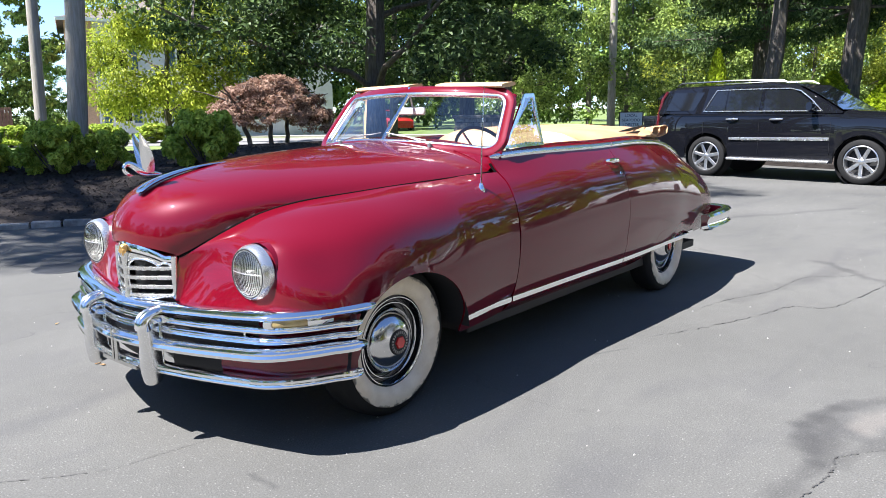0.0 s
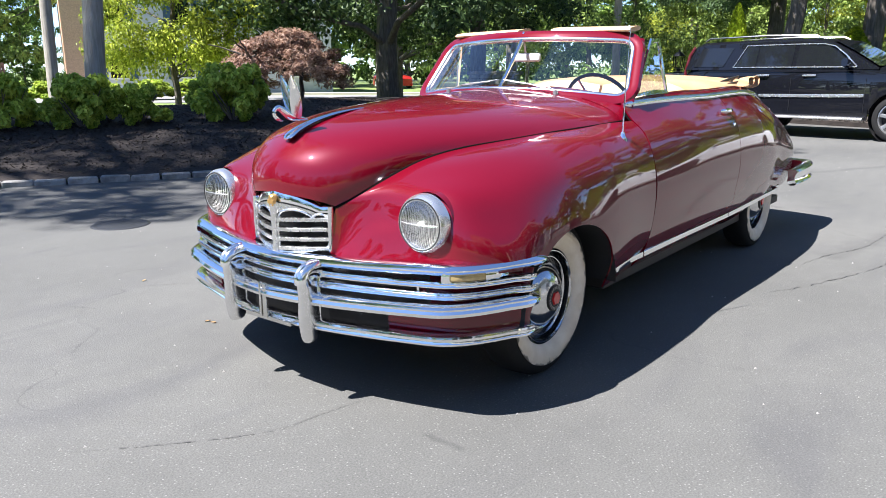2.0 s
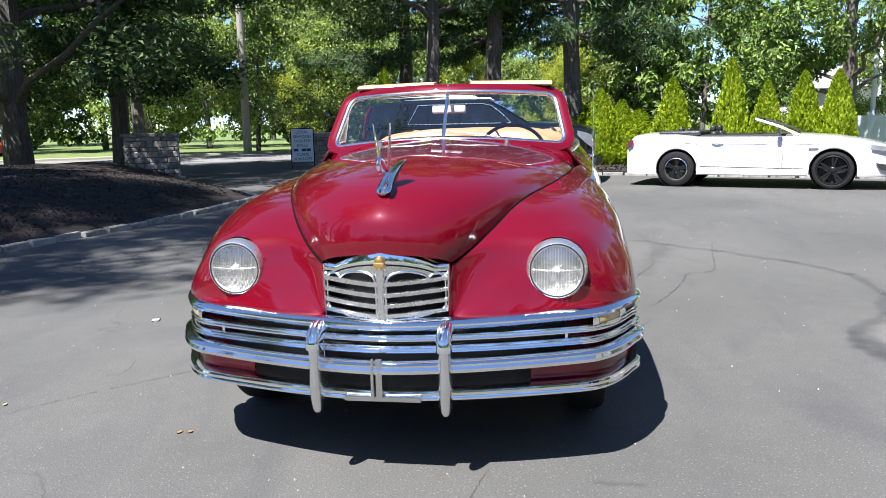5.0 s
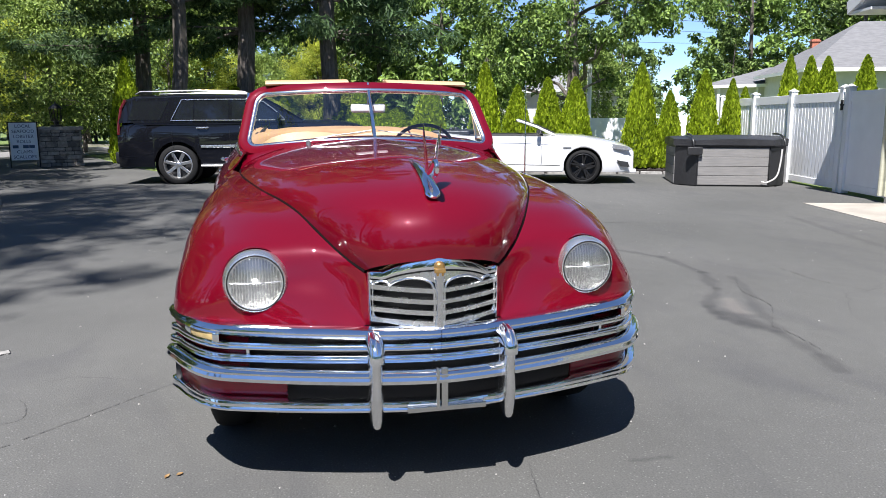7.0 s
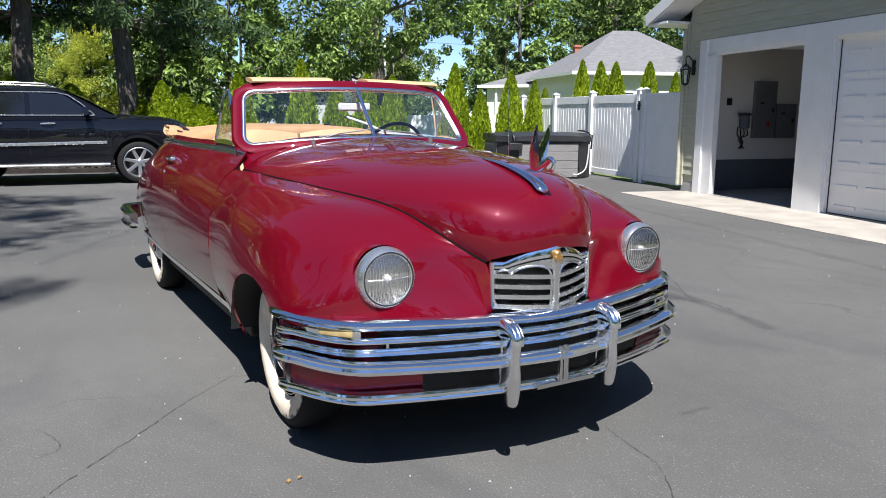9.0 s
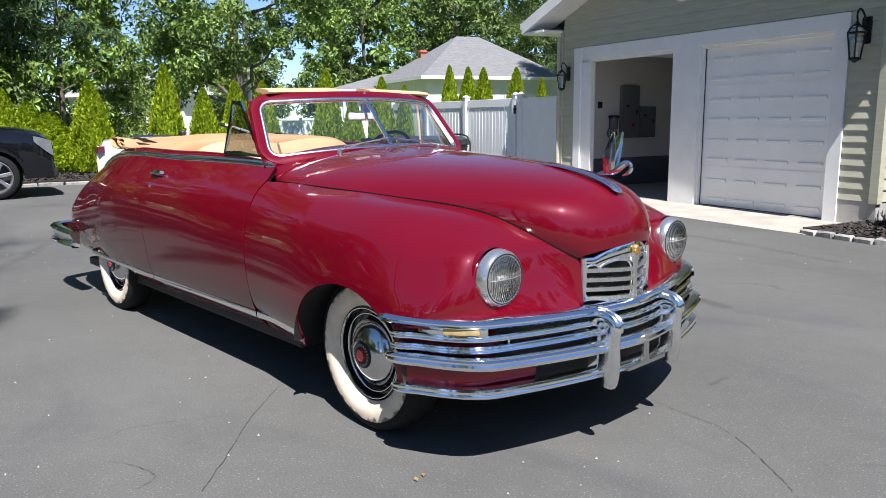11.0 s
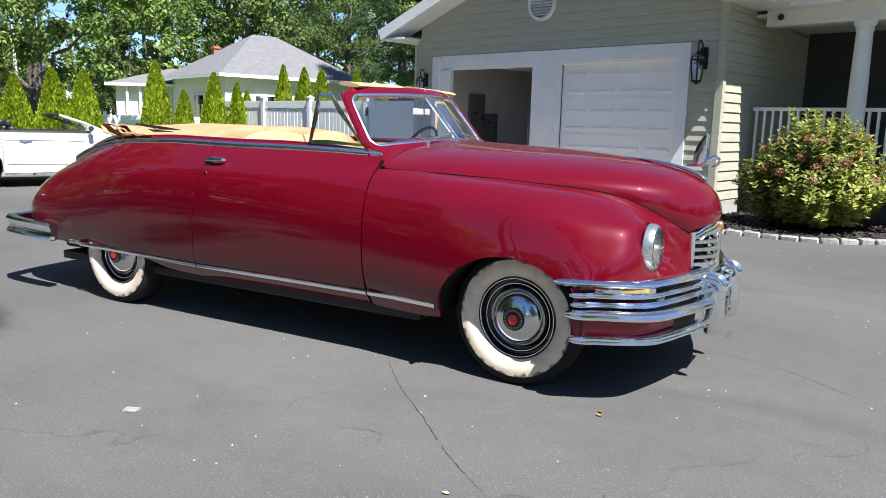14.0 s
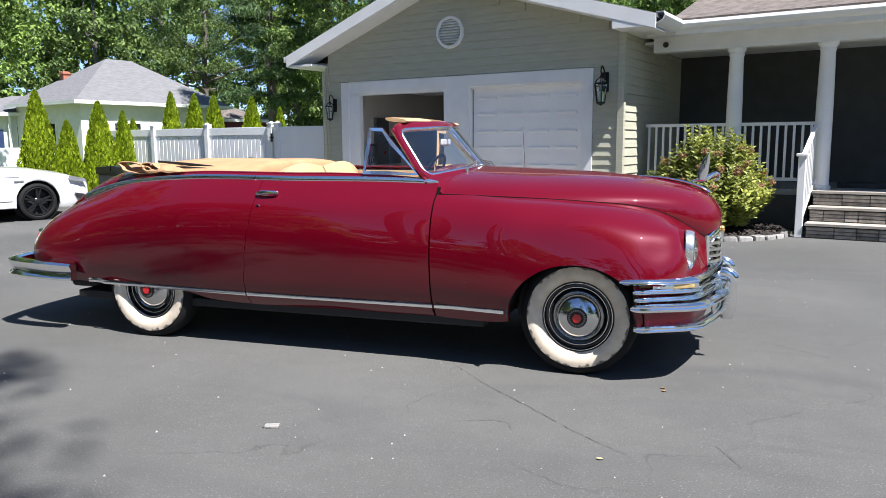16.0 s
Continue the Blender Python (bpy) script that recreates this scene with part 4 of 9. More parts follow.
part("grille_centre", bm, "grille_silver", car)
bm = B()
skin(bm, [[Vector((2.26 - 0.09 * abs(y / 0.235) ** 1.5, y, 0.80)), Vector((2.26 - 0.09 * abs(y / 0.235) ** 1.5, y, 0.58))] for y in [-0.235 + 0.47 * i / 20 for i in range(21)]])
part("radiator", bm, "dark_gap", car)
bm = B()
lathe(bm, [(0.0, 0.010), (0.011, 0.010), (0.016, 0.005), (0.019, 0.0), (0.019, -0.01)], "X", 12, (2.342, 0, 0.815))
box(bm, 2.335, 2.350, -0.014, 0.014, 0.782, 0.828, 0.005)
box(bm, 2.337, 2.354, -0.02, 0.02, 0.793, 0.812, 0.005)
part("emblem", bm, "gold", car, "small gilt crest")

# headlamps
for s in (1, -1):
    c = (2.094, s * 0.625, 0.752)
    bm = B()
    lathe(bm, [(0.0945, 0.064), (0.098, 0.072), (0.104, 0.070), (0.111, 0.058), (0.114, 0.044), (0.115, 0.026), (0.110, 0.020)], "X", 40, c)
    hl = part("headlamp", bm, "lamp_ring", car, "round headlamp with chrome ring")
    bm = B()
    lathe(bm, [(0.0, 0.092), (0.03, 0.090), (0.06, 0.085), (0.085, 0.074), (0.098, 0.062)], "X", 40, c)
    g = part("lens", bm, "lamp_glass", hl, "fluted clear headlamp lens")
    g.visible_shadow = False
    bm = B()
    lathe(bm, [(0.0, 0.060), (0.03, 0.061), (0.06, 0.0640), (0.085, 0.0680), (0.095, 0.071)], "X", 40, c)
    part("reflector", bm, "reflector", hl, "silvered reflector bowl")
    bm = B()
    lathe(bm, [(0.0, 0.076), (0.008, 0.074), (0.013, 0.068), (0.012, 0.058)], "X", 20, c)
    part("bulb", bm, "mirror_back", hl, "frosted bulb with shield")
    bm = B()
    lathe(bm, [(0.094, 0.066), (0.096, 0.0735), (0.100, 0.0735), (0.101, 0.066)], "X", 40, c)
    part("gasket", bm, "dark_gap", hl)
    bm = B()
    lathe(bm, [(0.117, 0.014), (0.119, -0.01), (0.122, -0.06), (0.122, -0.14)], "X", 40, c)
    part("bucket", bm, "paint", hl, "maroon lamp bucket")
    for i in range(17):
        y = -0.080 + 0.010 * i
        h = math.sqrt(max(0.0, 0.090 ** 2 - y * y))
        bm = B()
        sweep(bm, [(c[0] + 0.0915 - 2.3 * (y * y + z * z), c[1] + y, c[2] + z) for z in [-h + 2 * h * k / 8 for k in range(9)]], oval(0.0022, 0.0040, 6), up=(0, 1, 0))
        fl = part("flute", bm, "lamp_glass", hl)
        fl.visible_shadow = False
    bm = B()
    sweep(bm, [(c[0] + 0.0925 - 2.3 * (y * y), c[1] + y, c[2] + 0.004) for y in [-0.088 + 0.176 * k / 12 for k in range(13)]], oval(0.0016, 0.0016, 6))
    part("lens_bar", bm, "reflector", hl)


# hood ornament: a long spear and a winged bird figure
bm = B()
sweep(bm, cat([(1.80, 0, 1.152), (1.94, 0, 1.140), (2.08, 0, 1.116), (2.19, 0, 1.082), (2.255, 0, 1.046)], 20), oval(0.030, 0.013, 12), scale=[0.25 + 0.75 * (i / 20) ** 0.8 for i in range(19)] + [0.85, 0.4])
part("hood_spear", bm, "chrome", car, "chrome hood spear")
bm = B()
neck = cat([(2.135, 0, 1.120), (2.185, 0, 1.128), (2.225, 0, 1.138), (2.256, 0, 1.158), (2.283, 0, 1.172), (2.303, 0, 1.162), (2.303, 0, 1.142), (2.284, 0, 1.126), (2.262, 0, 1.118)], 32)
sweep(bm, neck, oval(0.013, 0.013, 10), scale=[0.3 + 1.0 * min(1.0, i / 6) if i < 10 else max(0.62, 1.3 - 0.075 * (i - 10)) if i < 27 else 0.62 - 0.11 * (i - 27) for i in range(33)])
for s in (1, -1):
    w = []
    for k in range(11):
        f = k / 10
        x = 2.200 + 0.036 * f ** 1.6
        half = 0.030 * math.sin(math.pi * (0.30 + 0.66 * f)) + 0.001
        y = s * (0.012 + 0.020 * f)
        z = 1.130 + 0.170 * f
        w.append([Vector((x - half, y, z)), Vector((x, y + s * 0.007 * (1 - 0.6 * f), z)), Vector((x + half, y, z)), Vector((x, y - s * 0.003, z))])
    vs = skin(bm, w, wrap=True)
    bm.faces.new(vs[-1])
part("bird_ornament", bm, "chrome", car, "chrome winged bird figure")

# rear bumper
for s in (1, -1):
    bm = B()
    path = []
    for i in range(25):
        y = 0.86 * i / 24
        path.append(Vector((-2.86 + 0.13 * (y / 0.86) ** 2.4, s * y, 0.468)))
    path += [Vector((-2.67, s * 0.890, 0.468)), Vector((-2.56, s * 0.908, 0.464)), Vector((-2.42, s * 0.915, 0.460)), Vector((-2.24, s * 0.915, 0.456)), Vector((-2.13, s * 0.905, 0.454))]
    sweep(bm, path, [(s * a, b) for a, b in [(0.03, 0.05), (0.0, 0.060), (-0.028, 0.056), (-0.040, 0.042), (-0.030, 0.026), (-0.022, 0.0), (-0.028, -0.026), (-0.040, -0.040), (-0.028, -0.054), (0.0, -0.058), (0.03, -0.05), (0.024, 0.0)]], scale=[1.22] * 28 + [1.2, 1.12])
    part("rear_bumper_bar", bm, "chrome", car, "chrome rear bumper")
    bm = B()
    lathe(bm, [(0.0, -0.03), (0.02, -0.028), (0.034, -0.015), (0.04, 0.0), (0.04, 0.04)], "X", 20, (-2.725, s * 0.60, 0.655))
    part("tail_lamp", bm, "red_enamel", car, "red tail lamp")


for s in (1, -1):
    for dz in (0.05, -0.05):
        bm = B()
        lathe(bm, [(0.0, -0.02), (0.016, -0.016), (0.022, 0.0), (0.022, 0.04)], "X", 16, (-2.735 + 0.3 * max(0, dz), s * 0.60, 0.655 + dz))
        part("tail_lamp_trim", bm, "chrome", car, "chrome tail lamp trim")
# wheels, with scuffed dirt round the outer edge of the white bands
wn2, wl2 = M["whitewall"].node_tree.nodes, M["whitewall"].node_tree.links
ww_tc = wn2.new("ShaderNodeTexCoord")
ww_flat = wn2.new("ShaderNodeVectorMath")
ww_flat.operation = "MULTIPLY"
ww_flat.inputs[1].default_value = (1, 0, 1)
ww_len = wn2.new("ShaderNodeVectorMath")
ww_len.operation = "LENGTH"
ww_noise = wn2.new("ShaderNodeTexNoise")
ww_noise.inputs["Scale"].default_value, ww_noise.inputs["Detail"].default_value = 22, 5
wl2.new(ww_tc.outputs["Object"], ww_flat.inputs[0])
wl2.new(ww_flat.outputs["Vector"], ww_len.inputs[0])
wl2.new(ww_tc.outputs["Object"], ww_noise.inputs["Vector"])
ww_add = wn2.new("ShaderNodeMath")
ww_add.operation = "MULTIPLY_ADD"
ww_add.inputs[1].default_value = 0.085
wl2.new(ww_noise.outputs["Fac"], ww_add.inputs[0])
wl2.new(ww_len.outputs["Value"], ww_add.inputs[2])
ww_map = wn2.new("ShaderNodeMapRange")
ww_map.inputs["From Min"].default_value, ww_map.inputs["From Max"].default_value = 0.334, 0.347
ww_map.inputs["To Max"].default_value = 0.85
wl2.new(ww_add.outputs["Value"], ww_map.inputs["Value"])
ww_mix = wn2.new("ShaderNodeMix")
ww_mix.data_type = "RGBA"
ww_mix.inputs["B"].default_value = (0.05, 0.045, 0.04, 1)
wl2.new(next(x for x in wn2 if x.bl_idname == "ShaderNodeMix").outputs["Result"], ww_mix.inputs["A"])
wl2.new(ww_map.outputs["Result"], ww_mix.inputs["Factor"])
wl2.new(ww_mix.outputs["Result"], wn2["Principled BSDF"].inputs["Base Color"])


def wheel(x, y, s):
    bm = B()
    w = 0.085
    lathe(bm, [(0.205, s * 0.01), (0.205, s * 0.045), (0.212, s * 0.07), (0.215, s * 0.06), (0.213, -s * 0.06), (0.2, -s * 0.08)], "Y", 48)
    lathe(bm, [(0.0, -s * 0.02), (0.12, -s * 0.015), (0.16, s * 0.01), (0.185, s * 0.02), (0.205, s * 0.02)], "Y", 48)
    wh = part("wheel", bm, "rim_black", car, "wheel with black rim", m=pose(x, y, WR if x > 0 else 0.345))
    bm = B()
    lathe(bm, [(0.210, s * 0.060), (0.225, s * 0.083), (0.26, s * 0.094), (0.295, s * 0.093), (0.318, s * 0.089), (0.336, s * 0.080), (0.347, s * 0.062), (0.351, s * 0.03), (0.352, 0), (0.350, -s * 0.03), (0.343, -s * 0.06), (0.325, -s * 0.08), (0.28, -s * 0.092), (0.22, -s * 0.08), (0.208, -s * 0.06)], "Y", 64)
    part("tyre", bm, "rubber", wh, "black rubber tyre")
    bm = B()
    lathe(bm, [(0.212, s * 0.064), (0.227, s * 0.0865), (0.26, s * 0.0975), (0.280, s * 0.0972), (0.292, s * 0.0960), (0.3015, s * 0.0945)], "Y", 72)
    part("whitewall", bm, "whitewall", wh, "cream whitewall band", solid=0.003)
    for r0, r1, h in ((0.2035, 0.2005, 0.072), (0.176, 0.173, 0.052)):
        bm = B()
        lathe(bm, [(r0 + 0.002, s * (h - 0.004)), (r0, s * (h + 0.002)), (r1, s * (h + 0.002)), (r1 - 0.002, s * (h - 0.006))], "Y", 56)
        part("trim_ring", bm, "chrome", wh, "chrome wheel trim ring")
    bm = B()
    lathe(bm, [(0.0, s * 0.108), (0.05, s * 0.104), (0.085, s * 0.094), (0.115, s * 0.078), (0.135, s * 0.058), (0.142, s * 0.045), (0.148, s * 0.05), (0.152, s * 0.04), (0.15, s * 0.02)], "Y", 56)
    part("hubcap", bm, "hubcap_steel", wh, "domed polished hubcap")
    bm = B()
    lathe(bm, [(0.0, s * 0.1095), (0.036, s * 0.1095), (0.056, s * 0.1085), (0.059, s * 0.105), (0.060, s * 0.096)], "Y", 32)
    part("hub_ring", bm, "dark_gap", wh)
    bm = B()
    pts = [(0.028 * math.cos(radians(60 * i)), 0.028 * math.sin(radians(60 * i))) for i in range(6)]
    a = [bm.verts.new((p, s * 0.118, q)) for p, q in pts]
    b = [bm.verts.new((p * 1.1, s * 0.108, q * 1.1)) for p, q in pts]
    bm.faces.new(a)
    for i in range(6):
        bm.faces.new((a[i], a[(i + 1) % 6], b[(i + 1) % 6], b[i]))
    ink = B()
    for q in range(22):
        an = 2 * math.pi * q / 22
        c = Vector((0.046 * math.cos(an), s * 0.1105, 0.046 * math.sin(an)))
        rad_v, tan_v = Vector((math.cos(an), 0, math.sin(an))), Vector((-math.sin(an), 0, math.cos(an)))
        ink.faces.new([ink.verts.new(c + rad_v * a * 0.006 + tan_v * e * 0.0035) for a, e in ((-1, -1), (1, -1), (1, 1), (-1, 1))])
    part("ring_mark", ink, "panel_steel", wh, "small pale marks round the emblem", solid=0.0012)
    part("hub_emblem", bm, "red_enamel", wh, "red hexagon emblem", smooth=False)


for s in (1, -1):
    wheel(WB, s * 0.745, s)
    wheel(-WB, s * 0.748, s)


# ---- ground, driveway, road, beds ----
def asphalt_mat(name, col, col2, cracks=True):
    m = mat(name, col, 0.88, 0, 0.1, 0.35, 0.55, 130, col2=col2, spec=0.3)
    n, l = m.node_tree.nodes, m.node_tree.links
    b = n["Principled BSDF"]
    mix = next(x for x in n if x.bl_idname == "ShaderNodeMix")
    tc = next(x for x in n if x.bl_idname == "ShaderNodeTexCoord")
    # pale stone flecks
    v = n.new("ShaderNodeTexVoronoi")
    v.inputs["Scale"].default_value = 55
    l.new(tc.outputs["Object"], v.inputs["Vector"])
    r = n.new("ShaderNodeMapRange")
    r.inputs["From Min"].default_value, r.inputs["From Max"].default_value = 0.10, 0.22
    r.inputs["To Min"].default_value, r.inputs["To Max"].default_value = 0.35, 0.0
    l.new(v.outputs["Distance"], r.inputs["Value"])
    m2 = n.new("ShaderNodeMix")
    m2.data_type = "RGBA"
    m2.inputs["B"].default_value = (0.30, 0.29, 0.28, 1)
    l.new(r.outputs["Result"], m2.inputs["Factor"])
    l.new(mix.outputs["Result"], m2.inputs["A"])
    # worn patches and wheel scuffs
    w = n.new("ShaderNodeTexNoise")
    w.inputs["Scale"].default_value, w.inputs["Detail"].default_value, w.inputs["Distortion"].default_value = 0.9, 6, 1.2
    mp = n.new("ShaderNodeMapping")
    mp.inputs["Scale"].default_value = (0.6, 1.8, 1)
    mp.inputs["Rotation"].default_value = (0, 0, 0.5)
    l.new(tc.outputs["Object"], mp.inputs["Vector"])
    l.new(mp.outputs["Vector"], w.inputs["Vector"])
    r2 = n.new("ShaderNodeMapRange")
    r2.inputs["From Min"].default_value, r2.inputs["From Max"].default_value = 0.52, 0.72
    r2.inputs["To Min"].default_value, r2.inputs["To Max"].default_value = 0.0, 0.38
    l.new(w.outputs["Fac"], r2.inputs["Value"])
    m3 = n.new("ShaderNodeMix")
    m3.data_type = "RGBA"
    m3.inputs["B"].default_value = (0.060, 0.060, 0.064, 1)
    l.new(r2.outputs["Result"], m3.inputs["Factor"])
    l.new(m2.outputs["Result"], m3.inputs["A"])
    last = m3
    if cracks:
        # an old drip stain that winds across the drive and ends in a dark patch
        wob = n.new("ShaderNodeVectorMath")
        wob.operation = "MULTIPLY_ADD"
        wob.inputs[1].default_value = (0.24, 0.24, 0)
        l.new(w.outputs["Color"], wob.inputs[0])
        l.new(tc.outputs["Object"], wob.inputs[2])
        soft = n.new("ShaderNodeVectorMath")
        soft.operation = "MULTIPLY"
        soft.inputs[1].default_value = (1, 1, 0)
        l.new(wob.outputs["Vector"], soft.inputs[0])
        DARK = (0.024, 0.024, 0.026, 1)
        DRIP = [(-3.4, 1.5), (-2.73, 2.2), (-2.17, 2.72), (-1.59, 3.05), (-0.85, 3.02), (-0.28, 2.78), (0.25, 2.42), (0.53, 2.33), (0.85, 2.50), (1.34, 2.42), (1.62, 2.34)]
        stains = [(*p, *q, 0.075, 0.34, DARK) for p, q in zip(DRIP, DRIP[1:])]
        stains += [(0.42, 2.42, 0.74, 2.50, 0.15, 0.46, DARK), (-0.62, 3.18, 0.68, 2.60, 0.06, 0.26, DARK), (0.10, 2.68, 0.42, 2.57, 0.10, 0.34, (0.20, 0.180, 0.160, 1))]
        stains += [(-7.5, 1.0, -3.0, -1.6, 0.10, 0.22, DARK), (-3.9, 6.2, 1.5, 4.6, 0.09, 0.22, DARK), (3.4, -1.2, 6.0, -2.4, 0.10, 0.22, DARK), (-1.55, 1.35, -3.1, 1.75, 0.16, 0.22, DARK), (2.3, 0.80, 2.32, 0.94, 0.03, 0.35, DARK)]
        rag = n.new("ShaderNodeTexNoise")
        rag.inputs["Scale"].default_value, rag.inputs["Detail"].default_value = 5.0, 6
        l.new(tc.outputs["Object"], rag.inputs["Vector"])
        for ax_, ay_, bx_, by_, wid, amt, tone in stains:
            p0, p1 = Vector((ax_ + 0.12, ay_ + 0.12, 0)), Vector((bx_ + 0.12, by_ + 0.12, 0))
            pa = n.new("ShaderNodeVectorMath")
            pa.operation = "SUBTRACT"
            pa.inputs[1].default_value = p0
            l.new(soft.outputs["Vector"], pa.inputs[0])
            dt = n.new("ShaderNodeVectorMath")
            dt.operation = "DOT_PRODUCT"
            dt.inputs[1].default_value = (p1 - p0) / (p1 - p0).length_squared
            l.new(pa.outputs["Vector"], dt.inputs[0])
            cl = n.new("ShaderNodeMath")
            cl.operation, cl.use_clamp = "MULTIPLY", True
            cl.inputs[1].default_value = 1.0
            l.new(dt.outputs["Value"], cl.inputs[0])
            on = n.new("ShaderNodeVectorMath")
            on.operation = "SCALE"
            on.inputs[0].default_value = p1 - p0
            l.new(cl.outputs["Value"], on.inputs["Scale"])
            ds = n.new("ShaderNodeVectorMath")
            ds.operation = "DISTANCE"
            l.new(pa.outputs["Vector"], ds.inputs[0])
            l.new(on.outputs["Vector"], ds.inputs[1])
            far = n.new("ShaderNodeMath")
            far.operation = "MULTIPLY_ADD"
            far.inputs[1].default_value = 1.6 * wid
            l.new(rag.outputs["Fac"], far.inputs[0])
            l.new(ds.outputs["Value"], far.inputs[2])
            ra = n.new("ShaderNodeMapRange")
            ra.inputs["From Min"].default_value, ra.inputs["From Max"].default_value = wid * 1.05, wid * 1.75
            ra.inputs["To Min"].default_value, ra.inputs["To Max"].default_value = amt, 0.0
            l.new(far.outputs["Value"], ra.inputs["Value"])
            ms = n.new("ShaderNodeMix")
            ms.data_type = "RGBA"
            ms.inputs["B"].default_value = tone
            l.new(ra.outputs["Result"], ms.inputs["Factor"])
            l.new(m3.outputs["Result"], ms.inputs["A"])
            m3 = ms
        last = m3
        # thin wandering cracks
        ns = n.new("ShaderNodeTexNoise")
        ns.inputs["Scale"].default_value, ns.inputs["Detail"].default_value = 1.3, 5
        l.new(tc.outputs["Object"], ns.inputs["Vector"])
        ws = n.new("ShaderNodeVectorMath")
        ws.operation = "SCALE"
        ws.inputs["Scale"].default_value = 1.1
        l.new(ns.outputs["Color"], ws.inputs[0])
        wa = n.new("ShaderNodeVectorMath")
        l.new(tc.outputs["Object"], wa.inputs[0])
        l.new(ws.outputs["Vector"], wa.inputs[1])
        vc = n.new("ShaderNodeTexVoronoi")
        vc.feature = "DISTANCE_TO_EDGE"
        vc.inputs["Scale"].default_value = 0.17
        l.new(wa.outputs["Vector"], vc.inputs["Vector"])
        rc = n.new("ShaderNodeMapRange")
        rc.inputs["From Min"].default_value, rc.inputs["From Max"].default_value = 0.0004, 0.0018
        rc.inputs["To Min"].default_value, rc.inputs["To Max"].default_value = 0.28, 0.0
        l.new(vc.outputs["Distance"], rc.inputs["Value"])
        # broken up along their length
        br = n.new("ShaderNodeTexNoise")
        br.inputs["Scale"].default_value = 0.8
        l.new(tc.outputs["Object"], br.inputs["Vector"])
        r3 = n.new("ShaderNodeMapRange")
        r3.inputs["From Min"].default_value, r3.inputs["From Max"].default_value = 0.43, 0.52
        l.new(br.outputs["Fac"], r3.inputs["Value"])
        mu = n.new("ShaderNodeMath")
        mu.operation = "MULTIPLY"
        l.new(rc.outputs["Result"], mu.inputs[0])
        l.new(r3.outputs["Result"], mu.inputs[1])
        m4 = n.new("ShaderNodeMix")
        m4.data_type = "RGBA"
        m4.inputs["B"].default_value = (0.022, 0.022, 0.023, 1)
        l.new(mu.outputs["Value"], m4.inputs["Factor"])
        l.new(m3.outputs["Result"], m4.inputs["A"])
        last = m4
    # salt and pepper grain of the worn stone
    gr = n.new("ShaderNodeTexNoise")
    gr.inputs["Scale"].default_value, gr.inputs["Detail"].default_value = 130, 2
    l.new(tc.outputs["Object"], gr.inputs["Vector"])
    md = n.new("ShaderNodeTexNoise")
    md.inputs["Scale"].default_value, md.inputs["Detail"].default_value = 7, 6
    l.new(tc.outputs["Object"], md.inputs["Vector"])
    sm = n.new("ShaderNodeMath")
    sm.operation = "MULTIPLY_ADD"
    sm.inputs[1].default_value = 0.22
    l.new(md.outputs["Fac"], sm.inputs[0])
    l.new(gr.outputs["Fac"], sm.inputs[2])
    rg = n.new("ShaderNodeMapRange")
    rg.inputs["From Min"].default_value, rg.inputs["From Max"].default_value = 0.35, 0.87
    rg.inputs["To Min"].default_value, rg.inputs["To Max"].default_value = 0.78, 1.22
    l.new(sm.outputs["Value"], rg.inputs["Value"])
    vm = n.new("ShaderNodeVectorMath")
    vm.operation = "SCALE"
    l.new(last.outputs["Result"], vm.inputs[0])
    l.new(rg.outputs["Result"], vm.inputs["Scale"])
    l.new(vm.outputs["Vector"], b.inputs["Base Color"])
    return m


M.update(
    asphalt=asphalt_mat("driveway_asphalt", (0.083, 0.083, 0.078), (0.117, 0.116, 0.109)),
    road=asphalt_mat("road_asphalt", (0.20, 0.195, 0.19), (0.26, 0.25, 0.245), False),
    grass=mat("lawn_grass", (0.11, 0.165, 0.04), 0.9, 0, 0.3, 1.2, 0.8, 40, col2=(0.19, 0.25, 0.07), trans=0.0),
    mulch=mat("bark_mulch", (0.014, 0.010, 0.009), 0.95, 0, 0.4, 5, 1.0, 35, col2=(0.036, 0.028, 0.024)),
    chip=mat("bark_chip", (0.022, 0.016, 0.013), 0.95, 0, 0.4, 9, 0.3, 60, col2=(0.060, 0.047, 0.040), island=0.6),
    concrete=mat("pale_concrete", (0.34, 0.31, 0.265), 0.85, 0, 0.15, 2.5, 0.3, 90, col2=(0.42, 0.385, 0.33)),
    granite=mat("granite_block", (0.22, 0.21, 0.195), 0.85, 0, 0.3, 12, 0.5, 70, col2=(0.37, 0.36, 0.335), rand=0.25),
    stone=mat("field_stone", (0.22, 0.20, 0.175), 0.85, 0, 0.35, 9, 0.6, 40, col2=(0.42, 0.38, 0.33), rand=0.45),
    mortar=mat("dark_mortar", (0.08, 0.075, 0.07), 0.95, 0, 0.2, 20, 0.4, 60),
    iron=mat("cast_iron", (0.03, 0.032, 0.036), 0.6, 0.4, 0.2, 20, 0.3, 60),
)

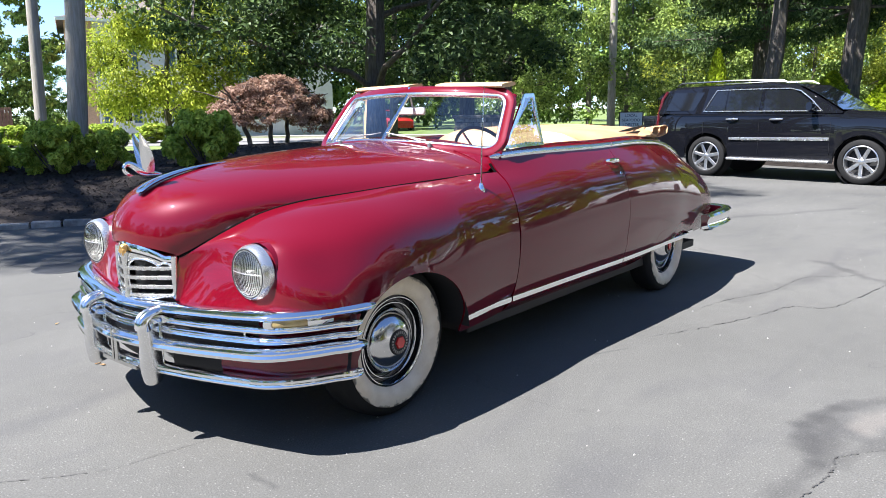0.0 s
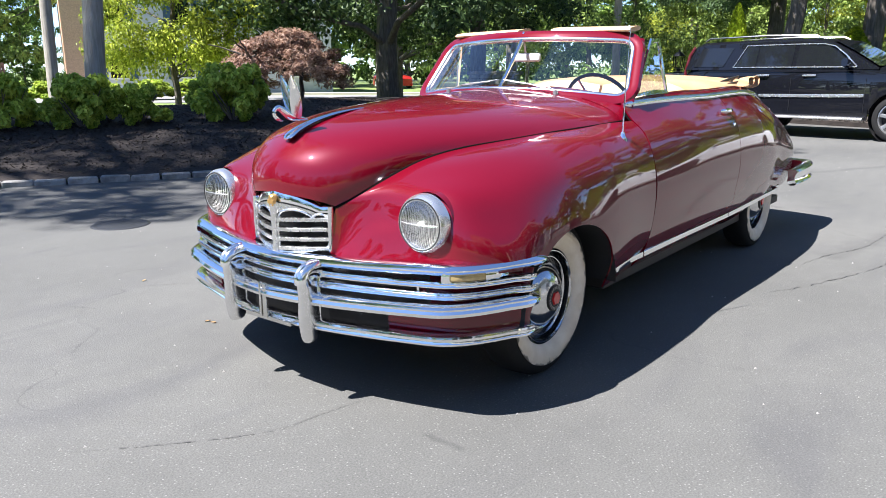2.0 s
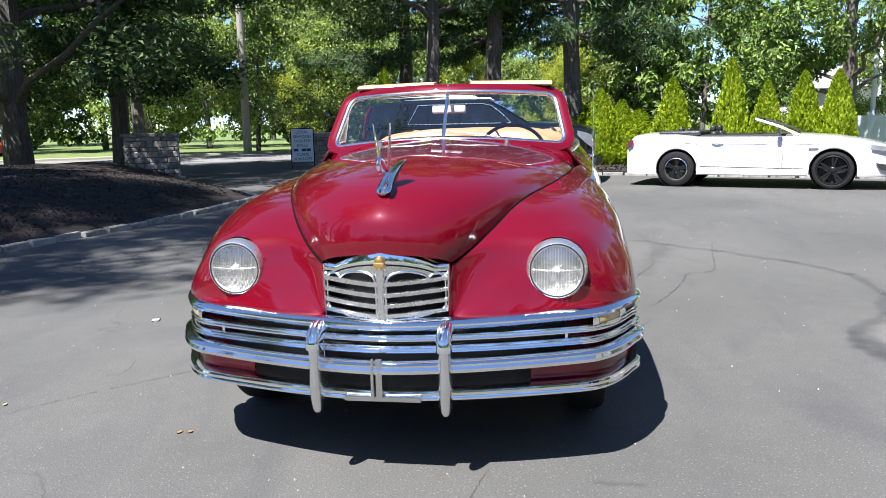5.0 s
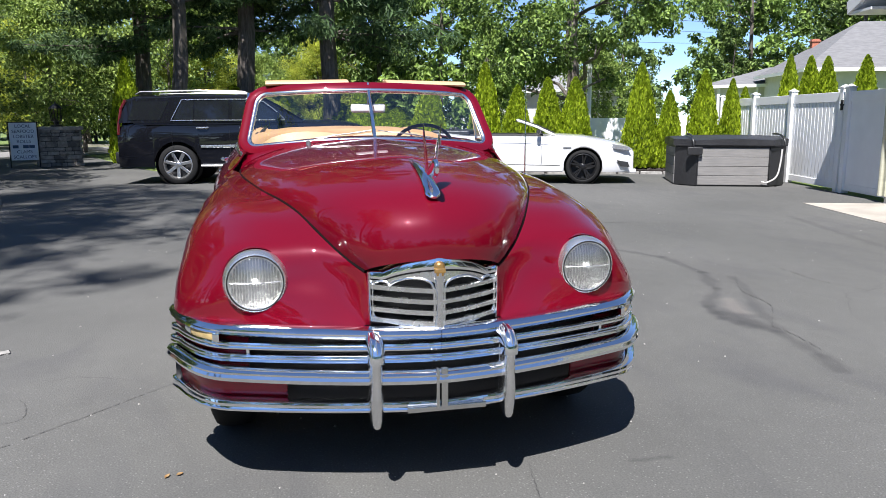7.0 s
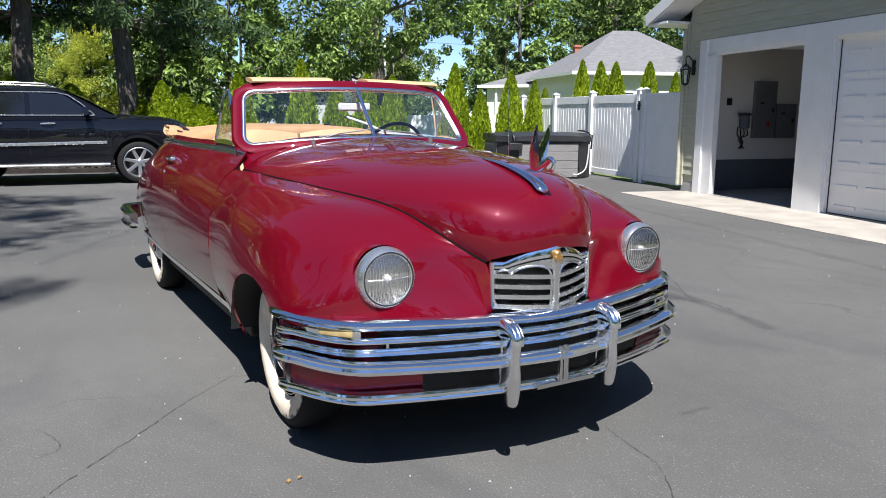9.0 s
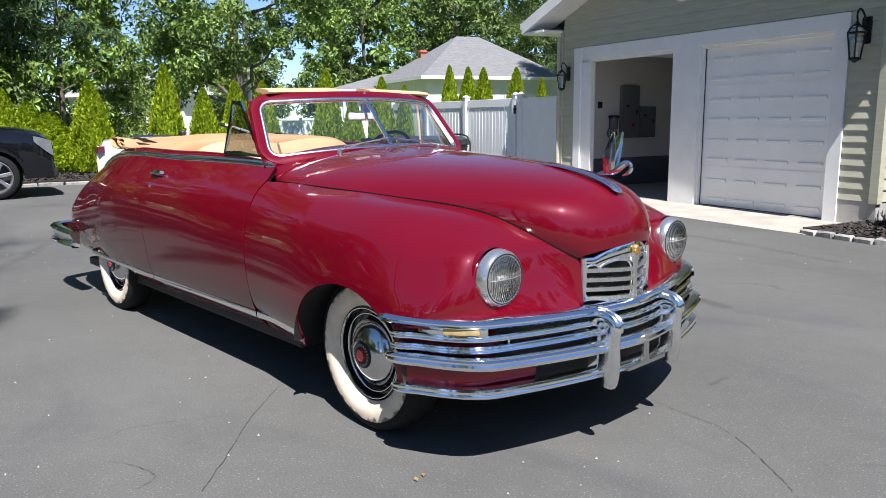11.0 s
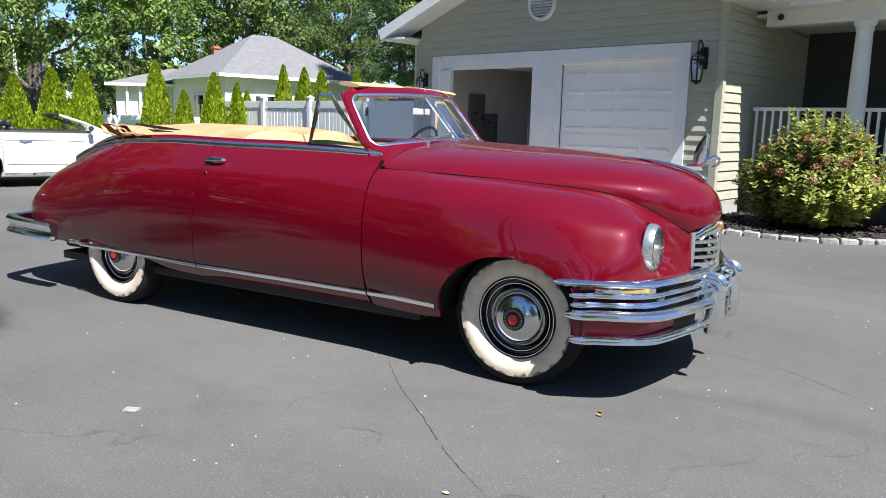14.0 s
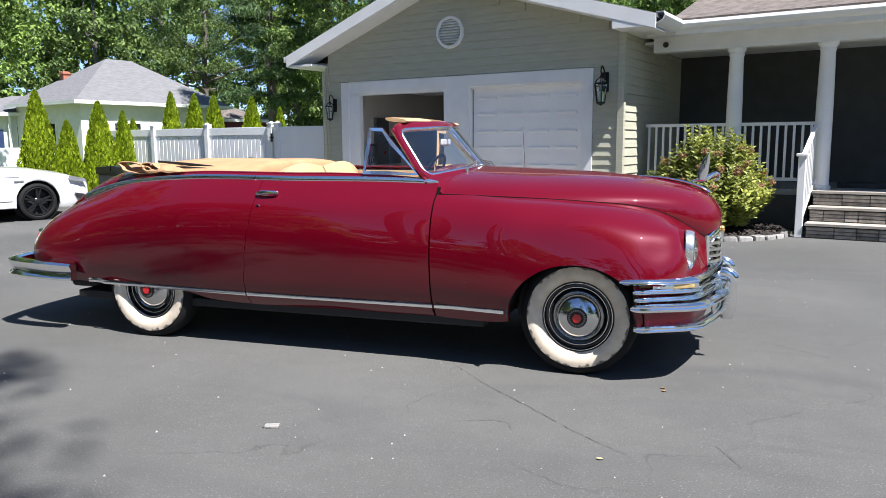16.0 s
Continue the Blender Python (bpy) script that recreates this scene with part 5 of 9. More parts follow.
bm = B()
prism(bm, [(900 * math.cos(2 * math.pi * i / 32), 900 * math.sin(2 * math.pi * i / 32)) for i in range(32)], -0.3, -0.02)
tagged(part("ground", bm, "grass"), "grassy ground reaching the wooded distance", "ground", kind="structure")
bm = B()
prism(bm, [(26, -5), (10, -7.2), (0.2, -6.95), (-2.8, -5.45), (-4.7, -4.98), (-8.0, -6.0), (-10.5, -9.5), (-14.0, -13.0), (-18.5, -17.0), (-23.5, -18.0), (-27.5, -8.0), (-18.5, -4.7), (-15.9, -3.6), (-14.3, 3.0), (-12.3, 7.9), (-11.2, 10.4), (-4.6, 8.6), (0.6, 7.4), (4.2, 7.0), (14, 4.6), (26, 4)], -0.06, 0.0)
driveway = tagged(part("driveway", bm, "asphalt", smooth=False), "weathered grey asphalt driveway with cracks and pale flecks", "driveway", kind="structure")
# open cracks and thin tyre marks, each a sunken dark line with ragged edges
M["crack"] = mat("dirt_filled_crack", (0.060, 0.059, 0.057), 0.95, 0, 0.3, 40)
for k, (line, wide) in enumerate((
        ([(-0.26, 1.23), (-0.62, 1.42), (-1.21, 1.64), (-1.56, 1.75), (-1.74, 1.99), (-2.66, 2.16), (-3.6, 2.35)], 0.014), ([(1.30, 2.47), (1.08, 2.51), (0.89, 2.53), (0.78, 2.52), (0.62, 2.63)], 0.011), ([(-1.01, 1.23), (-1.48, 1.33), (-1.98, 1.51), (-2.6, 1.59), (-2.88, 1.87), (-3.26, 2.07)], 0.009), ([(-0.63, 3.19), (-0.15, 2.93), (0.28, 2.86), (0.66, 2.60)], 0.009),
        ([(2.24, 0.37), (2.45, 0.33), (2.66, 0.28), (2.95, 0.06), (3.20, -0.17)], 0.006), ([(0.62, -0.66), (1.02, -1.12), (1.30, -1.38), (1.68, -1.74), (1.95, -1.95)], 0.006),
        ([(1.02, -1.80), (1.16, -1.72), (1.31, -1.70), (1.36, -1.80)], 0.005), ([(2.28, -1.68), (2.34, -1.80), (2.39, -1.92)], 0.006),
        ([(-5.30, 3.80), (-5.25, 4.05), (-5.05, 4.50)], 0.018), ([(-3.95, 3.40), (-3.92, 3.65), (-3.80, 3.95), (-3.62, 4.20)], 0.020),
        ([(-1.6, 3.9), (-0.4, 3.75), (0.5, 3.95), (1.6, 3.6)], 0.006), ([(-4.6, -1.8), (-3.7, -2.3), (-3.1, -2.2), (-2.2, -2.7)], 0.006))):
    r5 = random.Random(50 + k)
    pts = cat([(x, y, 0) for x, y in line], 16 * len(line))
    bm = B()
    rows = []
    for i, p in enumerate(pts):
        d = (pts[min(i + 1, len(pts) - 1)] - pts[max(i - 1, 0)]).normalized()
        nrm = Vector((-d.y, d.x, 0))
        p = p + nrm * r5.uniform(-1, 1) * wide * 0.6
        h = wide * r5.uniform(0.08, 0.42) * min(1.0, 0.15 + 4 * min(i, len(pts) - 1 - i) / len(pts))
        rows.append([p - nrm * h + Vector((0, 0, 0.004)), p + nrm * h + Vector((0, 0, 0.004))])
        if r5.random() < 0.13 or i == len(pts) - 1:
            if len(rows) > 2:
                skin(bm, rows)
            rows = []
    part("crack", bm, "crack", driveway)
# the street crosses beyond the entrance
def strip(name, pts, width, h0, h1, material, label, category):
    bm = B()
    a, b = [], []
    for i, p in enumerate(pts):
        p = Vector((*p, 0))
        d = (Vector((*pts[min(i + 1, len(pts) - 1)], 0)) - Vector((*pts[max(i - 1, 0)], 0))).normalized()
        nrm = Vector((-d.y, d.x, 0)) * width / 2
        a.append(p + nrm)
        b.append(p - nrm)
    prism(bm, [(p.x, p.y) for p in a + b[::-1]], h0, h1)
    return tagged(part(name, bm, material, smooth=False), label, category, kind="structure")


strip("road", [(-62, 90), (-40, 14), (-30.5, -10.5), (-19.5, -27), (10, -62)], 8.5, -0.05, 0.006, "road", "sunlit grey asphalt road past the entrance", "road")
strip("pavement", [(-68, 88), (-46.2, 13.6), (-36.2, -12.5), (-24.5, -30.5), (4, -66)], 1.3, -0.05, 0.07, "concrete", "pale concrete pavement along the far side", "pavement")


# planted island with a granite block kerb
ISLAND = [(9.0, -7.3), (3.5, -7.35), (0.25, -7.0), (-0.6, -6.3), (-1.6, -5.76), (-2.78, -5.43), (-4.7, -4.97), (-6.7, -4.84), (-8.0, -4.80), (-8.85, -5.15), (-9.25, -5.9), (-9.9, -7.2), (-11.6, -8.9), (-14.4, -9.3), (-15.6, -12.0), (-12.5, -13.6), (-7.0, -13.6), (9.0, -13.6)]
ISLAND[0:4] = [(9.0, -10.2), (4.0, -9.0), (1.2, -7.45), (-0.2, -6.55)]


def inside_depth(x, y, poly):
    """How far a point lies inside an outline, 0 outside."""
    best, odd = 1e9, False
    for i in range(len(poly)):
        (x0, y0), (x1, y1) = poly[i], poly[(i + 1) % len(poly)]
        if (y0 > y) != (y1 > y) and x < x0 + (y - y0) * (x1 - x0) / (y1 - y0):
            odd = not odd
        dx, dy = x1 - x0, y1 - y0
        t = max(0, min(1, ((x - x0) * dx + (y - y0) * dy) / (dx * dx + dy * dy)))
        best = min(best, math.hypot(x - x0 - t * dx, y - y0 - t * dy))
    return best if odd else -best


def onto_edge(x, y, poly):
    """The nearest place on an outline."""
    best = None
    for (x0, y0), (x1, y1) in zip(poly, poly[1:] + poly[:1]):
        t = max(0, min(1, ((x - x0) * (x1 - x0) + (y - y0) * (y1 - y0)) / ((x1 - x0) ** 2 + (y1 - y0) ** 2)))
        p = (x0 + t * (x1 - x0), y0 + t * (y1 - y0))
        if best is None or math.dist(p, (x, y)) < math.dist(best, (x, y)):
            best = p
    return best


def berm(x, y):
    d = inside_depth(x, y, ISLAND)
    if d <= 0:
        return 0.02
    return 0.055 + 0.745 * (1 - math.exp(-max(0.0, d - 0.1) / 1.7)) + 0.02 * noise.noise((x * 1.3, y * 1.3, 0))


bm = B()
step = 0.35
xs = [-16.4 + step * i for i in range(int(25.6 / step) + 1)]
ys = [-19.2 + step * i for i in range(int(14.8 / step) + 1)]
vv = {}
for i, x in enumerate(xs):
    for j, y in enumerate(ys):
        d = inside_depth(x, y, ISLAND)
        if d > 0:
            vv[i, j] = bm.verts.new((x, y, berm(x, y)))
        elif d > -0.5:
            e = onto_edge(x, y, ISLAND)
            vv[i, j] = bm.verts.new((*e, 0.045))
for (i, j) in list(vv):
    q = [vv.get(k) for k in ((i, j), (i + 1, j), (i + 1, j + 1), (i, j + 1))]
    if all(q):
        bm.faces.new(q)
tagged(part("mulch_bed", bm, "mulch"), "raised planting bed of dark bark mulch", "garden bed", kind="structure")


def kerb(name, pts, label, size=0.24, high=0.12, wide=0.13):
    """A row of granite blocks along a line, each a piece of its own."""
    k = thing(name, label, "kerb", kind="structure")
    rnd = random.Random(5)
    line = cat([(x, y, 0) for x, y in pts], 40 * len(pts))
    meshes = []
    for q in range(5):
        bm = B()
        box(bm, -size / 2 + 0.003, size / 2 - 0.003, -wide / 2, wide / 2, -0.05, high, 0.016, 1)
        for v in bm.verts:
            v.co += Vector((rnd.uniform(-1, 1), rnd.uniform(-1, 1), rnd.uniform(-1, 1))) * 0.008
        meshes.append(finish(bm, "kerb_block", "granite", 50))
    acc, last = 0.0, line[0]
    for p, q in zip(line, line[1:]):
        acc += (q - p).length
        if acc >= size:
            acc = 0.0
            d = q - last
            mid = (q + last) / 2
            shared("kerb_block", rnd.choice(meshes), k, pose(mid.x, mid.y, rnd.uniform(-0.006, 0.006), 0, 0, math.degrees(math.atan2(d.y, d.x)) + rnd.uniform(-2, 2)))
            last = q
    return k


kerb("kerb_island", ISLAND[2:14], "pale granite block kerb round the mulch island", 0.34, 0.075, 0.11)


def scatter_chips(name, poly, height, count, seed, label, size=(0.02, 0.05)):
    rnd = random.Random(seed)
    bx = [p[0] for p in poly]
    by = [p[1] for p in poly]
    vs, fs = [], []
    while len(fs) < count:
        x, y = rnd.uniform(min(bx), max(bx)), rnd.uniform(min(by), max(by))
        if inside_depth(x, y, poly) < 0.05:
            continue
        r = rnd.uniform(*size)
        m = Matrix.Translation((x, y, height(x, y) + 0.006)) @ Euler((rnd.uniform(-0.7, 0.7), rnd.uniform(-0.7, 0.7), rnd.uniform(0, 6.3))).to_matrix().to_4x4()
        k = len(vs)
        for a, b in ((-1, -0.35), (1, -0.3), (0.9, 0.35), (-0.8, 0.4)):
            vs.append(m @ Vector((a * r, b * r, 0)))
        fs.append((k, k + 1, k + 2, k + 3))
    me = bpy.data.meshes.new(name)
    me.from_pydata(vs, [], fs)
    me.materials.append(M["chip"])
    return tagged(new(name, me), label, "mulch", kind="stuff")


near_bed = [p for p in ISLAND[2:12]] + [(-9.0, -11.5), (0.0, -11.5)]
scatter_chips("bark_chips", near_bed, berm, 42000, 3, "loose bark chips over the planting bed", (0.008, 0.024))

# bed with kerb before the porch
PBED = [(0.62, 6.12), (1.2, 5.93), (1.8, 5.84), (2.5, 5.82), (3.0, 6.05), (3.35, 6.45), (3.52, 6.95), (3.4, 8.3), (1.2, 8.6), (0.95, 7.2)]
bm = B()
prism(bm, PBED, -0.02, 0.07)
tagged(part("porch_bed", bm, "mulch", smooth=False), "dark mulch bed before the porch", "garden bed", kind="structure")
kerb("kerb_porch", PBED[:7], "pale stone kerb round the porch bed", 0.21, 0.065, 0.13)
scatter_chips("bark_chips", PBED, lambda x, y: 0.07, 2500, 4, "loose bark chips in the porch bed")
# hedge bed along the back and its kerb
HBED = [(-15.4, -3.4), (-13.5, 2.6), (-11.75, 7.0), (-10.75, 9.6), (-10.7, 11.2), (-13.5, 11.5), (-16.2, 3.0), (-17.6, -3.2)]
bm = B()
prism(bm, HBED, -0.02, 0.10)
tagged(part("hedge_bed", bm, "mulch", smooth=False), "mulched strip under the evergreen hedge", "garden bed", kind="structure")
kerb("kerb_hedge", [(-13.9, 1.3)] + HBED[1:4], "pale stone kerb along the hedge", 0.5, 0.07, 0.12)
scatter_chips("bark_chips", HBED, lambda x, y: 0.10, 5000, 6, "loose bark chips under the hedge", (0.03, 0.06))

# drain cover
bm = B()
lathe(bm, [(0.0, 0.006), (0.19, 0.006), (0.20, 0.004), (0.215, 0.008), (0.24, 0.006), (0.25, 0.0)], "Z", 32, (0.94, -3.85, 0))
tagged(part("manhole_cover", bm, "iron"), "round dark iron manhole cover set in the asphalt", "manhole cover")

# small bits lying about: dry leaves and pale scraps
M["dry_leaf"] = mat("dry_leaf", (0.35, 0.2, 0.08), 0.8, 0, 0.3, 30, rand=0.4, col2=(0.5, 0.38, 0.2))
M["pebble"] = mat("pale_pebble", (0.30, 0.29, 0.27), 0.85, 0, 0.2, 30, 0.3, 90, rand=0.4)
rnd = random.Random(11)
for k, (x, y) in enumerate([(2.05, -0.99), (1.82, -2.0), (2.02, -0.93)]):
    bm = B()
    a = rnd.uniform(0, 6)
    rows = []
    for i in range(5):
        f = i / 4
        h = 0.009 * math.sin(math.pi * min(f + 0.05, 1))
        rows.append([Vector((f * 0.03, -h, 0.006 + 0.004 * f)), Vector((f * 0.03, 0, 0.002 + 0.003 * f)), Vector((f * 0.03, h, 0.007))])
    skin(bm, rows)
    tagged(part("fallen_leaf", bm, "dry_leaf", solid=0.0006, m=pose(x, y, 0, 0, 0, math.degrees(a))), "small curled brown leaf on the asphalt", "leaf", "fallen leaves")
bm = B()
box(bm, -0.035, 0.035, -0.02, 0.02, 0, 0.008, 0.003)
for v in bm.verts:
    v.co += Vector((rnd.uniform(-1, 1), rnd.uniform(-1, 1), 0)) * 0.008
tagged(part("paper_scrap", bm, "pebble", m=pose(0.23, -2.10, 0.0, 0, 0, 20)), "flattened pale scrap lying on the asphalt", "litter")
vs, fs = [], []
for k in range(600):
    x, y = rnd.uniform(-9, 5), rnd.uniform(-5, 6.5)
    r = rnd.uniform(0.003, 0.009)
    b0 = len(vs)
    for p in ((1, 0, 0), (-0.5, 0.8, 0), (-0.5, -0.8, 0), (0, 0, 1)):
        vs.append(Vector((x, y, 0)) + Vector(p) * r)
    fs += [(b0, b0 + 1, b0 + 3), (b0 + 1, b0 + 2, b0 + 3), (b0 + 2, b0, b0 + 3)]
me = bpy.data.meshes.new("loose_grit")
me.from_pydata(vs, [], fs)
me.materials.append(M["pebble"])
tagged(new("loose_grit", me), "pale grit scattered over the driveway", "grit", kind="stuff")


# ---- garage house with porch ----
M.update(
    siding=mat("sage_siding", (0.43, 0.425, 0.325), 0.6, 0, 0.07, 3, 0.12, 60, col2=(0.49, 0.48, 0.375), stretch=(1, 1, 8)),
    white=mat("white_paint", (0.80, 0.80, 0.79), 0.5, 0, 0.05, 3, 0.08, 50),
    door_white=mat("white_garage_door", (0.84, 0.84, 0.83), 0.45, 0, 0.04, 2, 0.1, 70),
    vinyl=mat("white_vinyl", (0.82, 0.83, 0.83), 0.4, 0, 0.04, 3),
    shingle=mat("grey_shingle", (0.24, 0.24, 0.25), 0.9, 0, 0.18, 4, 0.7, 30, col2=(0.33, 0.33, 0.34), stretch=(1, 1, 3)),
    dark_shingle=mat("brown_shingle", (0.10, 0.085, 0.075), 0.9, 0, 0.3, 6, 0.8, 30, col2=(0.2, 0.17, 0.15)),
    wall_white=mat("inner_white_wall", (0.74, 0.73, 0.70), 0.8, 0, 0.05, 2),
    wall_grey=mat("inner_grey_wall", (0.12, 0.13, 0.15), 0.7, 0, 0.1, 3),
    slab=mat("garage_slab", (0.25, 0.24, 0.23), 0.8, 0, 0.2, 2, 0.2),
    panel_grey=mat("grey_metal_box", (0.20, 0.21, 0.22), 0.5, 0.4, 0.1, 10),
    foundation=mat("grey_block", (0.40, 0.39, 0.37), 0.9, 0, 0.15, 5, 0.4, 60),
    porch_floor=mat("grey_deck_paint", (0.22, 0.23, 0.24), 0.6, 0, 0.1, 4),
    black_iron=mat("black_lantern_iron", (0.015, 0.015, 0.016), 0.4, 0.5, 0.2, 20),
    # near-black: the porch's shade is put into this colour
    dark_screen=mat("shade_toned_wall", (0.06, 0.062, 0.062), 0.8, 0, 0.2, 4),
    brick=mat("red_brick", (0.36, 0.13, 0.08), 0.85, 0, 0.3, 20, 0.4, 60, rand=0.3),
    tan_brick=mat("tan_brick", (0.52, 0.34, 0.22), 0.85, 0, 0.2, 15, 0.4, 60),
)
G = pose(-4.52, 8.525, 0, 0, 0, -13.83)
house = thing("garage_house", "sage green clapboard house with double garage and white trim", "house", G)
EAVE_U, RIDGE_U, EAVE_R, EAVE_Z = -1.0, 2.42, 6.30, 2.98


def rake_z(u):
    """Height of the roof's top edge, steeper on the side away from the porch."""
    return 3.10 + 0.3757 * (u - EAVE_U) if u < RIDGE_U else 4.385 - 0.289 * (u - RIDGE_U)


# walls, with the openings left free
def wallbox(name, dims, material="siding", label=""):
    return boxpart(name, house, material, dims, 0.0, label)


wallbox("wall", (-0.36, 0.10, 0.02, 0.20, 0, 2.60))
wallbox("wall", (2.42, 2.90, 0.02, 0.20, 0, 2.60))
wallbox("wall", (5.14, 5.72, 0.02, 0.20, 0, 2.60))
bm = B()
a = [(-0.36, 2.60), (5.72, 2.60), (5.72, rake_z(5.72) - 0.20), (RIDGE_U, rake_z(RIDGE_U) - 0.20), (-0.36, rake_z(-0.36) - 0.20)]
f = [bm.verts.new((u, 0.02, w)) for u, w in a]
k = [bm.verts.new((u, 0.20, w)) for u, w in a]
bm.faces.new(f)
bm.faces.new(k[::-1])
for i in range(5):
    bm.faces.new((f[i], f[(i + 1) % 5], k[(i + 1) % 5], k[i]))
part("wall", bm, "siding", house)
for u0, u1 in ((0.10, 2.42), (2.90, 5.14)):
    wallbox("lintel", (u0, u1, 0.02, 0.20, 2.32, 2.62), "white")
wallbox("wall", (-0.36, -0.20, 0.20, 7.0, 0, 2.95))
wallbox("wall", (5.56, 5.72, 0.20, 1.2, 0, 3.14))
wallbox("wall", (5.56, 5.72, 1.2, 7.0, 0, 3.0))
wallbox("wall", (-0.36, 5.72, 6.9, 7.05, 0, 2.95))
wallbox("foundation", (-0.37, 0.0, -0.005, 0.01, 0, 0.16), "foundation")
wallbox("foundation", (5.24, 5.73, -0.005, 0.01, 0, 0.30), "foundation", "grey block footing")
wallbox("foundation", (5.722, 5.735, 0.0, 1.2, 0, 0.30), "foundation")
# garage interior
wallbox("garage_floor", (-0.2, 5.56, 0.0, 6.9, -0.05, 0.012), "slab")
wallbox("inner_wall", (-0.2, -0.18, 0.2, 6.9, 0.55, 2.9), "wall_white", "white upper garage wall")
wallbox("inner_wall", (-0.2, -0.175, 0.2, 6.9, 0.0, 0.55), "wall_grey", "dark grey lower garage wall")
wallbox("inner_wall", (-0.2, 5.56, 6.86, 6.9, 0.0, 2.9), "wall_white")
wallbox("inner_wall", (5.54, 5.56, 0.2, 6.9, 0.0, 2.9), "wall_white")
wallbox("garage_ceiling", (-0.36, 5.72, 0.0, 7.0, 2.9, 2.95), "wall_white")
wallbox("breaker_panel", (-0.18, -0.10, 1.24, 1.68, 0.93, 1.92), "panel_grey", "tall grey breaker panel")
wallbox("breaker_panel", (-0.18, -0.10, 1.70, 2.12, 0.93, 1.53), "panel_grey", "grey breaker panel")
wallbox("switch_box", (-0.18, -0.14, 0.70, 0.78, 1.50, 1.62), "black_plastic")
for v0, v1, w in ((1.24, 1.68, 1.42), (1.70, 2.12, 1.24)):
    wallbox("panel_latch", (-0.10, -0.085, v1 - 0.09, v1 - 0.05, w - 0.04, w + 0.04), "black_plastic")
    wallbox("panel_label", (-0.10, -0.097, v0 + 0.10, v0 + 0.18, w + 0.10, w + 0.14), "black_plastic")
wallbox("warning_tag", (-0.10, -0.096, 1.50, 1.56, 1.14, 1.21), "red_enamel", "small red tag on the breaker panel")
bm = B()
lathe(bm, [(0.0, 1.10), (0.085, 1.10), (0.088, 1.12), (0.088, 1.32), (0.0, 1.32)], "Z", 20, (-0.085, 1.02, 0))
wire = part("hose_reel", bm, "wall_grey", house, "grey hose reel on the garage wall")
bm = B()
lathe(bm, [(0.0, 1.37), (0.09, 1.365), (0.115, 1.345), (0.115, 1.32), (0.0, 1.32)], "Z", 20, (-0.085, 1.02, 0))
part("cap", bm, "black_plastic", wire)
bm = B()
for q in range(4):
    tube(bm, cat([(-0.12, 0.92 + 0.06 * q, 1.12), (-0.10, 0.90 + 0.07 * q, 0.98), (-0.09, 1.02 - 0.03 * q, 0.86 + 0.02 * q), (-0.10, 0.94 + 0.04 * q, 0.74)], 12), 0.010, 6)
part("hose", bm, "black_plastic", house, "black hanging hoses")

# door trim
for dims in ((0.0, 0.42, -0.03, 0.03, 0.0, 2.56), (2.40, 2.92, -0.03, 0.03, 0.0, 2.36), (5.06, 5.24, -0.03, 0.03, 0.0, 2.56), (0.42, 5.06, -0.03, 0.03, 2.36, 2.56)):
    d = list(dims)
    if dims[0] == 0.0:
        d[1] = 0.18
    wallbox("door_trim", d, "white", "wide white door trim")
for dims in ((0.18, 0.44, 0.0, 0.10, 0.0, 2.34), (0.18, 2.42, 0.0, 0.10, 2.30, 2.36), (2.42, 2.46, 0.0, 0.10, 0, 2.34), (2.90, 2.94, 0.03, 0.12, 0, 2.38), (2.92, 5.06, 0.03, 0.12, 2.36, 2.40), (5.03, 5.06, 0.03, 0.12, 0, 2.38)):
    wallbox("door_jamb", dims, "white")
# sectional door with pressed panels
door = wallbox("garage_door", (2.93, 5.05, 0.10, 0.14, 0.02, 2.37), "door_white", "white sectional garage door with pressed panels")
bm = B()
box(bm, 0.0, 0.36, -0.013, 0.006, 0.0, 0.042, 0.006, 2)
pm = finish(bm, "door_ridge", "door_white")
for r in range(8):
    for c in range(4):
        shared("door_ridge", pm, door, pose(3.055 + 0.505 * c, 0.098, (0.10 if r % 2 == 0 else 0.085) + 0.292 * r))
bm = B()
for r in range(1, 4):
    box(bm, 2.94, 5.04, 0.094, 0.101, 0.02 + 0.585 * r - 0.006, 0.02 + 0.585 * r + 0.002)
part("door_joint", bm, "door_white", door)
wallbox("door_seal", (2.94, 5.04, 0.09, 0.15, 0.0, 0.022), "black_plastic")
# black strip added for the dark of the slot at the door stop
wallbox("door_seal", (2.942, 2.950, 0.086, 0.098, 0.022, 2.355), "black_plastic")
# the open door hangs under the ceiling
wallbox("raised_door", (0.42, 2.42, 0.3, 2.6, 2.42, 2.46), "door_white", "white garage door rolled up inside")

# clapboards, each a board of its own
EXP = 0.142


def board(u0, u1, w, side=None):
    bm = B()
    if side is None:
        pts = lambda u: [Vector((u, 0.018, w + EXP + 0.012)), Vector((u, 0.008, w + EXP + 0.012)), Vector((u, -0.014, w)), Vector((u, 0.018, w))]
    else:
        pts = lambda v: [Vector((side, v, w + EXP + 0.012)), Vector((side + 0.008, v, w + EXP + 0.012)), Vector((side + 0.026, v, w)), Vector((side, v, w))]
    vs = skin(bm, [pts(u0), pts(u1)], wrap=True)
    bm.faces.new(vs[0])
    bm.faces.new(vs[1])
    return part("siding_board", bm, "siding", house, smooth=False)


